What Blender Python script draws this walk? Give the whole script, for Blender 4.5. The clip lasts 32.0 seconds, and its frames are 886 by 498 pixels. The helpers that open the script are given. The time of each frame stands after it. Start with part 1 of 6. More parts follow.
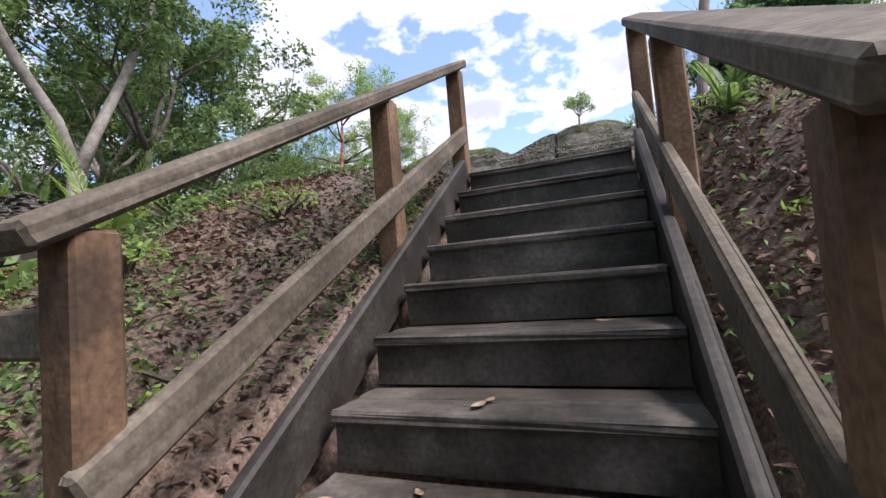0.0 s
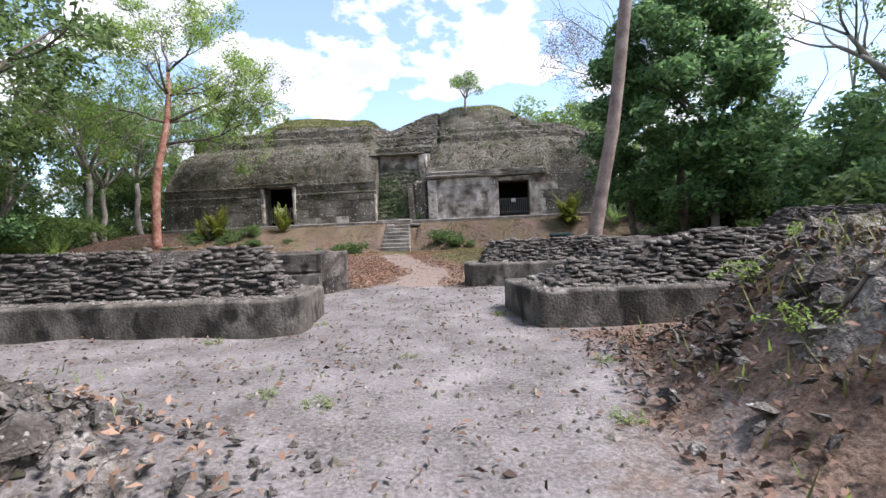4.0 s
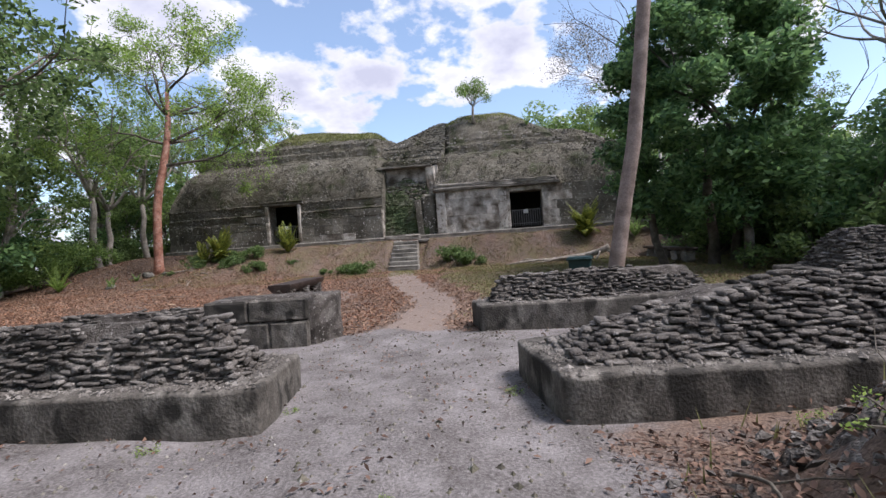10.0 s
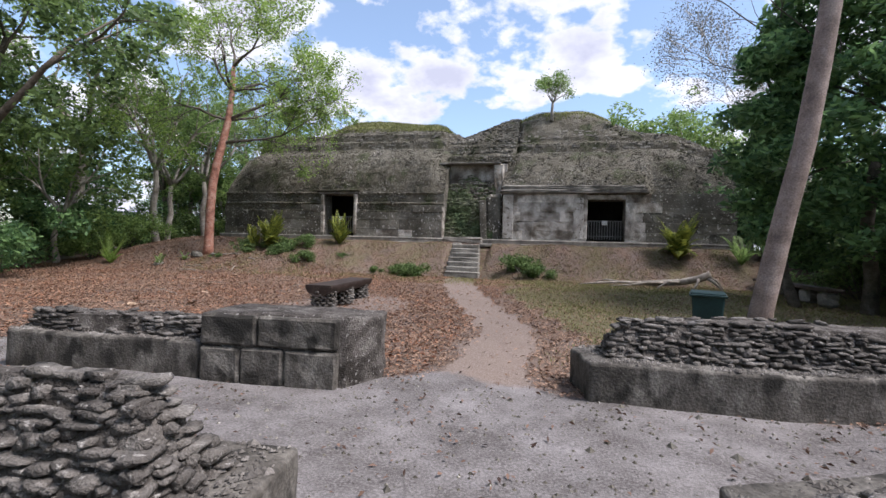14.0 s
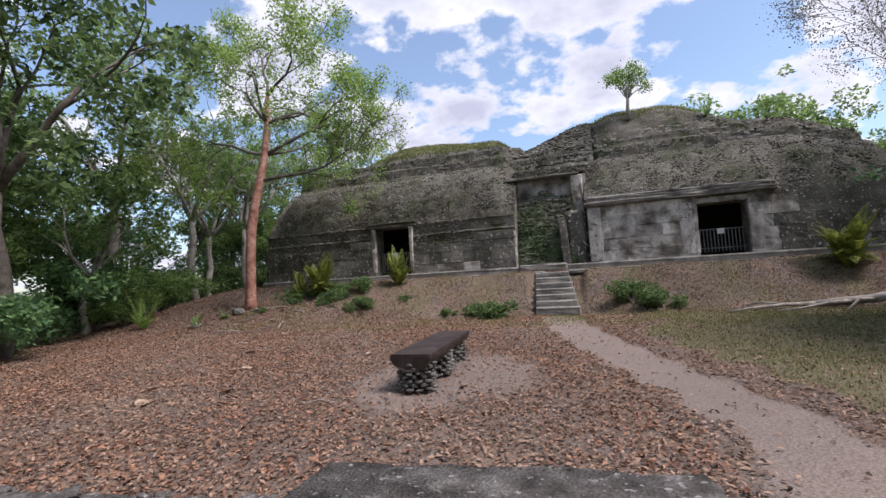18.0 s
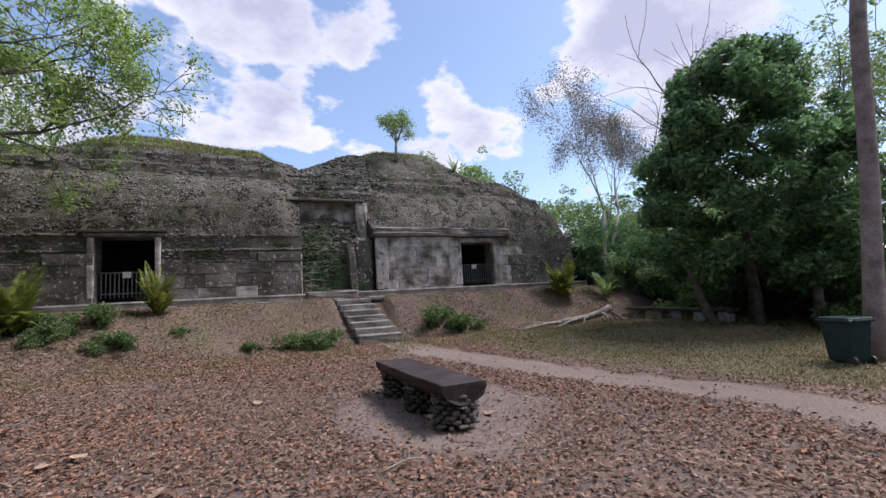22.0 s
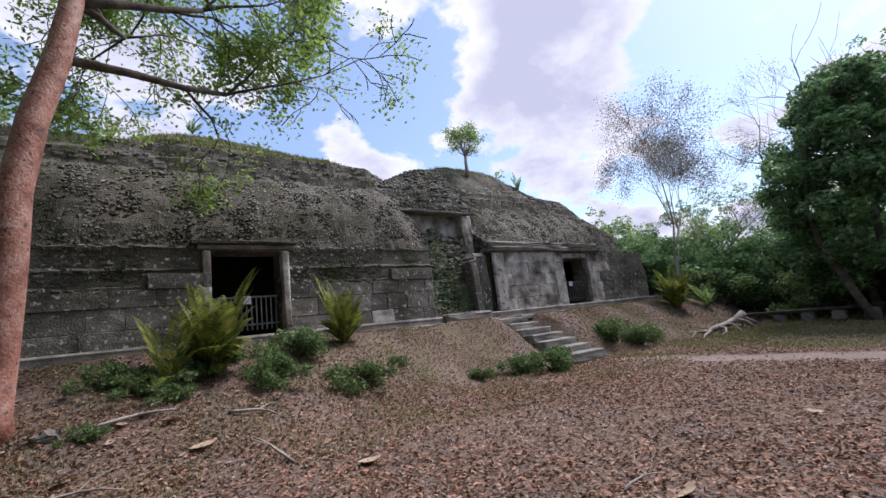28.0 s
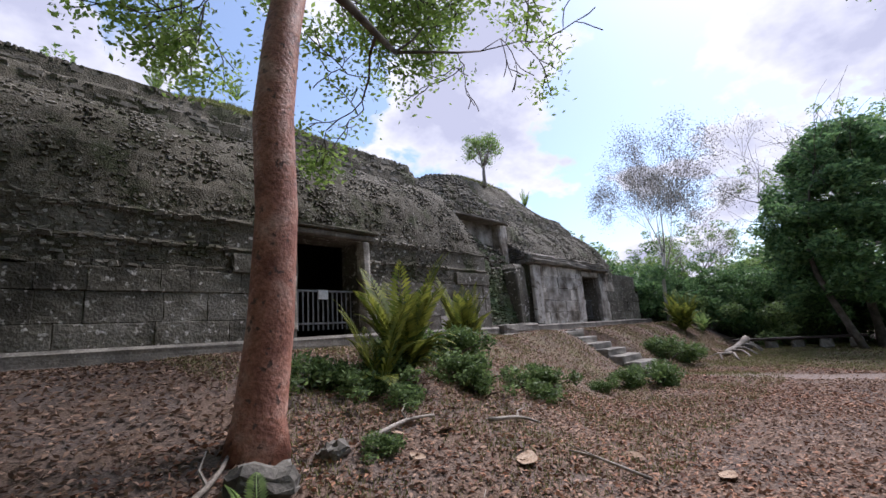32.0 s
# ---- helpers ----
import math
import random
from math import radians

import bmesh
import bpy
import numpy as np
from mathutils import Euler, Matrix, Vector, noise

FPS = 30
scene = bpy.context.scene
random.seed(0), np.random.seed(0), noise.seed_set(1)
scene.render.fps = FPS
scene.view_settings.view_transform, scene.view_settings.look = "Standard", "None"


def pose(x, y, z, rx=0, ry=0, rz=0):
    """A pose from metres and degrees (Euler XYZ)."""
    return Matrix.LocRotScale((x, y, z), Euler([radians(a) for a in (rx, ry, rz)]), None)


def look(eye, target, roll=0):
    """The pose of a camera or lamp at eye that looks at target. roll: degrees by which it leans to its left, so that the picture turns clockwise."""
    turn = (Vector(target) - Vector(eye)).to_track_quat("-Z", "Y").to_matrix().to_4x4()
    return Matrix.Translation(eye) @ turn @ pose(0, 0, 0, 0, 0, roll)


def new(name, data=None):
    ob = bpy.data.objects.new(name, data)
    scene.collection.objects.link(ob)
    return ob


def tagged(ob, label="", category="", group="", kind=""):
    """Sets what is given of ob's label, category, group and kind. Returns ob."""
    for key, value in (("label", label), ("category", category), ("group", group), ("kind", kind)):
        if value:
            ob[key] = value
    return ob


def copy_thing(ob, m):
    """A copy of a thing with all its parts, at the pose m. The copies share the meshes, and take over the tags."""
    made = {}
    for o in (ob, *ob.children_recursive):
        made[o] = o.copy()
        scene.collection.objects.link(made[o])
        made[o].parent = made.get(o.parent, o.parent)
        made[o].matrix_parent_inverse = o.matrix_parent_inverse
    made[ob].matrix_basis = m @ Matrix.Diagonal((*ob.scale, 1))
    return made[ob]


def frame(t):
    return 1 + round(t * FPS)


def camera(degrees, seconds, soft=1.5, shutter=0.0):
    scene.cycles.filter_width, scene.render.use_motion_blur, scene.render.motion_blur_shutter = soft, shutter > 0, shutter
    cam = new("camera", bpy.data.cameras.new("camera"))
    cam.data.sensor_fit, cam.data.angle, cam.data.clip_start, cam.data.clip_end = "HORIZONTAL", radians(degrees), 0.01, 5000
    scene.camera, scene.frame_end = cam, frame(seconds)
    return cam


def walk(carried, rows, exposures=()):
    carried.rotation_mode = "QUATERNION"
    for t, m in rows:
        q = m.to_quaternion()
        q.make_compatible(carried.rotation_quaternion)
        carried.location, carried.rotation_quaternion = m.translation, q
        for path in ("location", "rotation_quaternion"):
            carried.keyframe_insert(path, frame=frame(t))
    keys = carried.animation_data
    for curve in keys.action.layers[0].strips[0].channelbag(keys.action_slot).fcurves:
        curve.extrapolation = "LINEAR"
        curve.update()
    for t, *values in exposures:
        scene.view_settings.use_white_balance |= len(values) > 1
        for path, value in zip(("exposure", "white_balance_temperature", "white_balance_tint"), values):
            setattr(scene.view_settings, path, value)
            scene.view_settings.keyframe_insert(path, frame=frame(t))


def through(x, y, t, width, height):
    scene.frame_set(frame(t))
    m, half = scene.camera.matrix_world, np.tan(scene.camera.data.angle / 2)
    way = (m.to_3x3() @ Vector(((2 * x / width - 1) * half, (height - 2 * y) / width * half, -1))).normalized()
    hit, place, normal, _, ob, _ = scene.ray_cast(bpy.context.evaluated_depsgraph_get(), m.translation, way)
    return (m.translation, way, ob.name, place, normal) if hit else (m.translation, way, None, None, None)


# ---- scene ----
cam = camera(89.4, 32.0)
PATH = [
    (0, (1.671, -6.893, -0.879), (0.957, -5.029, -0.746), -4.7),
    (0.5, (1.323, -6.561, -0.568), (1.032, -4.586, -0.452), -1.0),
    (1, (1.092, -6.087, -0.375), (0.869, -4.104, -0.240), 0.7),
    (1.5, (0.941, -5.567, -0.309), (0.781, -3.574, -0.244), 0.6),
    (2, (0.919, -5.078, 0.043), (0.827, -3.081, 0.077), -1.2),
    (2.5, (0.984, -4.612, 0.217), (0.924, -2.613, 0.233), -2.0),
    (3, (1.067, -4.090, 0.520), (0.963, -2.092, 0.512), -2.1),
    (3.5, (1.141, -3.620, 0.780), (0.994, -1.625, 0.749), -2.2),
    (4, (1.205, -3.220, 0.950), (1.014, -1.229, 0.895), -2.3),
    (4.5, (1.260, -2.871, 1.017), (1.026, -0.887, 0.939), -2.4),
    (5, (1.184, -2.643, 1.197), (0.768, -0.688, 1.123), -2.5),
    (5.5, (1.153, -2.500, 1.278), (0.622, -0.574, 1.192), -2.7),
    (6, (1.147, -2.300, 1.408), (0.584, -0.383, 1.317), -5.5),
    (6.5, (1.134, -2.228, 1.470), (0.512, -0.329, 1.403), -1.5),
    (7, (1.134, -2.225, 1.482), (0.009, -0.573, 1.423), 0.4),
    (7.5, (1.118, -2.270, 1.482), (-0.442, -1.021, 1.434), 0.1),
    (8, (1.083, -2.247, 1.467), (-0.693, -1.329, 1.424), 0.3),
    (8.5, (1.055, -2.183, 1.452), (-0.761, -1.348, 1.406), -0.5),
    (9, (1.108, -2.160, 1.459), (-0.423, -0.874, 1.419), -0.8),
    (9.5, (1.215, -2.148, 1.466), (0.323, -0.358, 1.450), -2.6),
    (10, (1.301, -2.176, 1.462), (1.052, -0.192, 1.435), -3.9),
    (10.5, (1.337, -2.199, 1.441), (1.630, -0.220, 1.420), -4.6),
    (11, (1.345, -2.174, 1.422), (2.174, -0.354, 1.396), -3.0),
    (11.5, (1.341, -2.069, 1.366), (2.536, -0.465, 1.337), -1.0),
    (12, (1.242, -1.710, 1.343), (1.978, 0.149, 1.308), -1.1),
    (12.5, (1.045, -1.213, 1.365), (1.232, 0.778, 1.341), -0.0),
    (13, (0.873, -0.770, 1.451), (0.806, 1.229, 1.474), 1.1),
    (13.5, (0.749, -0.369, 1.538), (0.411, 1.602, 1.570), 2.1),
    (14, (0.534, 0.025, 1.608), (0.053, 1.966, 1.592), 1.6),
    (14.5, (0.426, 0.477, 1.635), (-0.084, 2.410, 1.573), 0.3),
    (16.5, (-0.092, 2.563, 1.598), (-0.502, 4.520, 1.646), -1.3),
    (17, (-0.481, 2.878, 1.619), (-0.895, 4.834, 1.686), -1.7),
    (17.5, (-1.153, 2.993, 1.661), (-1.822, 4.873, 1.797), -2.8),
    (18, (-1.928, 3.009, 1.726), (-2.562, 4.901, 1.854), -3.4),
    (18.5, (-2.759, 2.990, 1.802), (-3.327, 4.900, 1.969), -4.2),
    (19, (-3.511, 2.936, 1.852), (-3.836, 4.903, 2.014), -2.8),
    (19.5, (-4.245, 2.903, 1.856), (-4.351, 4.891, 2.049), -3.2),
    (20, (-4.896, 2.901, 1.818), (-4.839, 4.890, 2.012), -4.4),
    (20.5, (-5.499, 3.038, 1.804), (-5.183, 5.005, 1.979), -5.6),
    (21, (-6.066, 3.255, 1.792), (-5.578, 5.187, 1.960), -5.4),
    (21.5, (-6.523, 3.581, 1.778), (-5.811, 5.443, 1.939), -3.2),
    (22, (-7.019, 3.970, 1.778), (-6.230, 5.798, 1.969), -3.0),
    (22.5, (-7.500, 4.371, 1.780), (-6.609, 6.151, 1.968), -1.8),
    (23, (-8.089, 4.797, 1.794), (-7.150, 6.552, 1.984), -2.2),
    (23.5, (-8.686, 5.240, 1.756), (-7.711, 6.976, 1.941), -4.1),
    (24.5, (-9.856, 6.316, 1.714), (-8.948, 8.057, 2.094), -4.5),
    (25, (-10.427, 6.855, 1.686), (-9.514, 8.595, 2.055), -4.5),
    (25.5, (-11.012, 7.377, 1.670), (-10.125, 9.128, 2.055), -4.1),
    (26, (-11.605, 7.914, 1.661), (-10.711, 9.660, 2.051), -2.7),
    (26.5, (-12.215, 8.445, 1.653), (-11.319, 10.192, 2.038), -2.8),
    (28.5, (-14.352, 10.558, 1.641), (-13.097, 12.080, 1.968), -5.8),
    (29, (-14.848, 11.039, 1.639), (-13.559, 12.535, 1.960), -3.4),
    (29.5, (-15.262, 11.500, 1.642), (-13.935, 12.960, 1.972), -4.5),
    (30, (-15.628, 11.939, 1.649), (-14.273, 13.370, 1.987), -4.1),
    (30.5, (-15.952, 12.378, 1.667), (-14.564, 13.775, 2.018), -3.9),
    (31, (-16.293, 12.841, 1.699), (-14.888, 14.216, 2.068), -4.6),
    (31.5, (-16.571, 13.314, 1.736), (-15.146, 14.662, 2.126), -3.1),
    (32, (-16.846, 13.820, 1.783), (-15.400, 15.146, 2.170), -4.2),
]
walk(cam, [(t, look(eye, target, roll)) for t, eye, target, roll in PATH], exposures=[(0.0, 1.35, 6350, 12), (1.0, 1.4, 6250, 10), (2.0, 1.9, 6250, 10), (2.5, 1.9, 6250, 10), (5.0, 1.2, 6450, 11), (7.0, 1.05, 6430, 11), (9.0, 0.93, 6400, 12), (11.5, 1.2, 6350, 10), (14.0, 1.1, 6350, 10), (17.0, 0.95, 6350, 11), (22.0, 0.82, 6150, 14), (26.0, 0.86, 6150, 14), (32.0, 0.93, 6150, 14)])

# ---------------------------------------------------------------- light
SUN_EL, SUN_ROT = radians(56), radians(98)
world = bpy.data.worlds.new("sky")
scene.world = world
world.use_nodes = True
wn, wl = world.node_tree.nodes, world.node_tree.links
wn.clear()


def wnode(kind, **kw):
    n = wn.new(kind)
    for k, v in kw.items():
        n.inputs[k].default_value = v
    return n


def wmath(op, a, b=0.0, clamp=False):
    n = wn.new("ShaderNodeMath")
    n.operation, n.use_clamp = op, clamp
    for i, v in enumerate((a, b)):
        if isinstance(v, (int, float)):
            n.inputs[i].default_value = v
        else:
            wl.new(v, n.inputs[i])
    return n.outputs[0]


sky = wn.new("ShaderNodeTexSky")
sky.sky_type, sky.sun_disc, sky.sun_elevation, sky.sun_rotation = "NISHITA", False, SUN_EL, SUN_ROT
sky.air_density, sky.dust_density, sky.ozone_density = 1.0, 1.2, 2.0
coord = wn.new("ShaderNodeTexCoord")
split = wn.new("ShaderNodeSeparateXYZ")
wl.new(coord.outputs["Generated"], split.inputs[0])
up = wmath("ADD", wmath("MAXIMUM", split.outputs[2], 0.0), 0.34)
flat = wn.new("ShaderNodeCombineXYZ")
wl.new(wmath("DIVIDE", split.outputs[0], up), flat.inputs[0])
wl.new(wmath("DIVIDE", split.outputs[1], up), flat.inputs[1])
flat.inputs[2].default_value = 4.3
puffs = wnode("ShaderNodeTexNoise", Scale=2.4, Detail=12.0, Roughness=0.56)
wl.new(flat.outputs[0], puffs.inputs["Vector"])
cover = wn.new("ShaderNodeValToRGB")
cover.color_ramp.elements[0].position, cover.color_ramp.elements[1].position = 0.486, 0.525
cover.color_ramp.elements[0].color = (0.08, 0.08, 0.08, 1)
wl.new(puffs.outputs[0], cover.inputs[0])
bellies = wnode("ShaderNodeTexNoise", Scale=3.4, Detail=6.0, Roughness=0.5)
wl.new(flat.outputs[0], bellies.inputs["Vector"])
tone = wn.new("ShaderNodeValToRGB")
tone.color_ramp.elements[0].position, tone.color_ramp.elements[1].position = 0.515, 0.63
tone.color_ramp.elements[0].color, tone.color_ramp.elements[1].color = (4.6, 4.58, 5.0, 1), (2.8, 2.85, 3.6, 1)
wl.new(wmath("ADD", wmath("MULTIPLY", puffs.outputs[0], 0.75), wmath("MULTIPLY", bellies.outputs[0], 0.28)), tone.inputs[0])
blend = wn.new("ShaderNodeMix")
blend.data_type = "RGBA"
wl.new(cover.outputs[0], blend.inputs[0])
wl.new(sky.outputs[0], blend.inputs[6])
wl.new(tone.outputs[0], blend.inputs[7])
back = wnode("ShaderNodeBackground", Strength=0.12)
wl.new(blend.outputs[2], back.inputs[0])
wout = wn.new("ShaderNodeOutputWorld")
wl.new(back.outputs[0], wout.inputs[0])

sun = new("sun", bpy.data.lights.new("sun", "SUN"))
sun.data.energy, sun.data.angle, sun.data.color = 3.0, radians(22), (1.0, 0.925, 0.93)
sun.matrix_world = look((0, 0, 30), (-math.sin(SUN_ROT) * math.cos(SUN_EL), -math.cos(SUN_ROT) * math.cos(SUN_EL), 30 - math.sin(SUN_EL)))


# ---------------------------------------------------------------- materials
def material(name, colours, scale=3.0, fine=40.0, bump=0.3, rough=0.85, stops=None, depth=0.02, speck=None, island=0.0, metal=0.0, detail=6.0, drip=1.0):
    """A surface of colours blended by coarse noise, with fine grain, relief and an optional scatter of specks."""
    m = bpy.data.materials.new(name)
    m.use_nodes = True
    n, l = m.node_tree.nodes, m.node_tree.links
    bsdf = n["Principled BSDF"]
    tc = n.new("ShaderNodeNewGeometry")
    a = n.new("ShaderNodeTexNoise")
    a.inputs["Scale"].default_value, a.inputs["Detail"].default_value, a.inputs["Roughness"].default_value = scale, detail, 0.6
    b = n.new("ShaderNodeTexNoise")
    b.inputs["Scale"].default_value, b.inputs["Detail"].default_value = fine, 4.0
    run_down = n.new("ShaderNodeVectorMath")
    run_down.operation = "MULTIPLY"
    run_down.inputs[1].default_value = (1.0, 1.0, drip)
    l.new(tc.outputs["Position"], run_down.inputs[0])
    l.new(run_down.outputs[0], a.inputs["Vector"])
    l.new(tc.outputs["Position"], b.inputs["Vector"])
    ramp = n.new("ShaderNodeValToRGB")
    e = ramp.color_ramp.elements
    stops = stops or [0.3 + 0.4 * i / max(1, len(colours) - 1) for i in range(len(colours))]
    while len(e) < len(colours):
        e.new(0.5)
    for el, p, c in zip(e, stops, colours):
        el.position, el.color = p, (*c, 1)
    l.new(a.outputs[0], ramp.inputs[0])
    col = ramp.outputs[0]

    def mixed(kind, fac, c1, c2):
        x = n.new("ShaderNodeMix")
        x.data_type, x.blend_type = "RGBA", kind
        for sock, v in ((x.inputs[0], fac), (x.inputs[6], c1), (x.inputs[7], c2)):
            if isinstance(v, (int, float)):
                sock.default_value = v
            elif isinstance(v, tuple):
                sock.default_value = (*v, 1)
            else:
                l.new(v, sock)
        return x.outputs[2]

    grain = n.new("ShaderNodeValToRGB")
    grain.color_ramp.elements[0].position, grain.color_ramp.elements[1].position = 0.3, 0.7
    grain.color_ramp.elements[0].color, grain.color_ramp.elements[1].color = (0.55, 0.55, 0.55, 1), (1.25, 1.25, 1.25, 1)
    l.new(b.outputs[0], grain.inputs[0])
    col = mixed("MULTIPLY", 0.8, col, grain.outputs[0])
    if speck:
        sc, sp, lo, hi = speck
        v = n.new("ShaderNodeTexNoise")
        v.inputs["Scale"].default_value, v.inputs["Detail"].default_value = sc, 3.0
        l.new(run_down.outputs[0], v.inputs["Vector"])
        vr = n.new("ShaderNodeMapRange")
        vr.inputs[1].default_value, vr.inputs[2].default_value = lo, hi
        l.new(v.outputs[0], vr.inputs[0])
        col = mixed("MIX", vr.outputs[0], col, sp)
    if island:
        info = n.new("ShaderNodeNewGeometry") if island > 0 else n.new("ShaderNodeObjectInfo")
        src = info.outputs["Random Per Island"] if island > 0 else info.outputs["Random"]
        r = n.new("ShaderNodeMapRange")
        r.inputs[3].default_value, r.inputs[4].default_value = 1 - abs(island), 1 + abs(island)
        l.new(src, r.inputs[0])
        hsv = n.new("ShaderNodeHueSaturation")
        l.new(r.outputs[0], hsv.inputs["Value"])
        l.new(col, hsv.inputs["Color"])
        col = hsv.outputs[0]
    add = n.new("ShaderNodeMath")
    l.new(a.outputs[0], add.inputs[0])
    l.new(b.outputs[0], add.inputs[1])
    height = add.outputs[0]
    l.new(col, bsdf.inputs["Base Color"])
    bp = n.new("ShaderNodeBump")
    bp.inputs["Strength"].default_value, bp.inputs["Distance"].default_value = bump, depth
    l.new(height, bp.inputs["Height"])
    l.new(bp.outputs[0], bsdf.inputs["Normal"])
    bsdf.inputs["Roughness"].default_value, bsdf.inputs["Metallic"].default_value = rough, metal
    bsdf.inputs["Specular IOR Level"].default_value = 0.3
    return m


def leaf_material(name, dark, light, rough=0.55, through=0.25):
    """Thin leaves whose colour changes from leaf to leaf; some light passes through."""
    m = bpy.data.materials.new(name)
    m.use_nodes = True
    n, l = m.node_tree.nodes, m.node_tree.links
    bsdf = n["Principled BSDF"]
    geo = n.new("ShaderNodeNewGeometry")
    ramp = n.new("ShaderNodeValToRGB")
    ramp.color_ramp.elements[0].color, ramp.color_ramp.elements[1].color = (*dark, 1), (*light, 1)
    l.new(geo.outputs["Random Per Island"], ramp.inputs[0])
    l.new(ramp.outputs[0], bsdf.inputs["Base Color"])
    bsdf.inputs["Roughness"].default_value = rough
    bsdf.inputs["Specular IOR Level"].default_value = 0.25
    tr = n.new("ShaderNodeBsdfTranslucent")
    l.new(ramp.outputs[0], tr.inputs[0])
    mix = n.new("ShaderNodeMixShader")
    mix.inputs[0].default_value = through
    l.new(bsdf.outputs[0], mix.inputs[1])
    l.new(tr.outputs[0], mix.inputs[2])
    l.new(mix.outputs[0], n["Material Output"].inputs[0])
    return m


M_STONE = material("old_limestone", [(0.075, 0.07, 0.06), (0.18, 0.167, 0.143), (0.31, 0.29, 0.25)], 1.6, 30, 0.5, 0.9, speck=(9.0, (0.30, 0.29, 0.26), 0.62, 0.72))
M_WALL = material("weathered_masonry", [(0.055, 0.05, 0.038), (0.13, 0.12, 0.095), (0.25, 0.235, 0.2)], 0.9, 22, 0.8, 0.92, depth=0.04, speck=(9.0, (0.42, 0.4, 0.36), 0.61, 0.67), island=-0.28)
M_ROOF = material("mossy_rubble_roof", [(0.055, 0.06, 0.03), (0.09, 0.081, 0.06), (0.145, 0.134, 0.106)], 0.75, 30, 0.9, 0.95, depth=0.05, stops=[0.38, 0.47, 0.66], speck=(13.0, (0.24, 0.23, 0.2), 0.64, 0.72))
M_RSTONE = material("small_roof_stones", [(0.062, 0.064, 0.036), (0.105, 0.095, 0.074), (0.155, 0.145, 0.12), (0.24, 0.225, 0.195)], 0.7, 45, 0.6, 0.95, depth=0.02, stops=[0.36, 0.45, 0.54, 0.68], island=0.5, speck=(14.0, (0.33, 0.32, 0.29), 0.63, 0.7))
M_RUBBLE = material("grey_rubble_stone", [(0.045, 0.04, 0.036), (0.1, 0.091, 0.081), (0.2, 0.187, 0.17)], 3.0, 60, 0.8, 0.95, depth=0.03, island=0.45, speck=(21.0, (0.27, 0.255, 0.235), 0.62, 0.7))
M_CRUMBLE = material("crumbling_lime_rubble", [(0.035, 0.03, 0.025), (0.085, 0.075, 0.066), (0.18, 0.166, 0.149)], 4.0, 55, 0.9, 0.95, depth=0.035, stops=[0.36, 0.5, 0.66], speck=(26.0, (0.28, 0.265, 0.245), 0.62, 0.7))
M_GRAVEL = material("lime_gravel", [(0.07, 0.063, 0.055), (0.14, 0.127, 0.113), (0.25, 0.235, 0.213)], 3.0, 60, 0.4, 0.95, island=0.4)
M_OUTCROP = material("broken_grey_lime_rock", [(0.06, 0.051, 0.042), (0.155, 0.138, 0.122), (0.3, 0.28, 0.255)], 3.2, 42, 1.0, 0.95, depth=0.05, stops=[0.36, 0.5, 0.66], speck=(17.0, (0.38, 0.365, 0.34), 0.61, 0.69))
M_PLINTH = material("stained_plaster_plinth", [(0.04, 0.036, 0.03), (0.1, 0.091, 0.078), (0.22, 0.204, 0.178)], 3.2, 38, 0.6, 0.93, depth=0.02, detail=10.0, drip=0.6, speck=(3.6, (0.028, 0.026, 0.022), 0.52, 0.62))
M_PLASTER = material("pale_flaking_plaster", [(0.1, 0.08, 0.06), (0.21, 0.185, 0.152), (0.38, 0.35, 0.305), (0.62, 0.58, 0.52)], 1.25, 40, 0.5, 0.88, stops=[0.34, 0.43, 0.51, 0.61], detail=11.0, island=-0.32)
# near-black so that the unlit inside of the rooms is in the colour
M_DARK = material("unlit_inner_stone", [(0.03, 0.028, 0.025), (0.06, 0.056, 0.05)], 2.0, 30, 0.3, 0.95)
M_WOOD = material("weathered_timber", [(0.045, 0.037, 0.027), (0.1, 0.082, 0.061), (0.16, 0.137, 0.106)], 2.5, 50, 0.35, 0.8, depth=0.006)
M_TREAD = material("dark_wet_timber", [(0.026, 0.022, 0.018), (0.075, 0.065, 0.054), (0.17, 0.152, 0.132)], 2.0, 45, 0.3, 0.34, depth=0.006)
# stringer timber: damp, with its shadow put into the near-black colour
M_STRINGER = material("damp_shadowed_timber", [(0.012, 0.01, 0.008), (0.028, 0.024, 0.02), (0.06, 0.052, 0.045)], 3.0, 45, 0.3, 0.65, depth=0.006)
M_POST = material("brown_timber", [(0.06, 0.038, 0.024), (0.15, 0.09, 0.052), (0.23, 0.147, 0.092)], 3.0, 50, 0.3, 0.75, depth=0.006)
M_BENCH = material("dark_hardwood", [(0.018, 0.012, 0.01), (0.04, 0.027, 0.022), (0.08, 0.06, 0.052)], 4.0, 60, 0.3, 0.55, depth=0.006)
M_BIN = material("dark_green_plastic", [(0.012, 0.035, 0.035), (0.02, 0.05, 0.05)], 3.0, 60, 0.08, 0.45, depth=0.004)
M_REDBARK = material("peeling_red_bark", [(0.2, 0.082, 0.056), (0.38, 0.18, 0.125), (0.5, 0.32, 0.25)], 4.0, 28, 0.7, 0.6, depth=0.02, speck=(13.0, (0.12, 0.075, 0.06), 0.62, 0.67))
M_GREYBARK = material("pinkish_grey_bark", [(0.13, 0.10, 0.085), (0.24, 0.185, 0.16), (0.34, 0.28, 0.25)], 3.0, 40, 0.4, 0.8, depth=0.012)
M_PALEBARK = material("pale_bark", [(0.17, 0.15, 0.125), (0.30, 0.27, 0.235), (0.4, 0.37, 0.33)], 3.0, 30, 0.4, 0.85, depth=0.015)
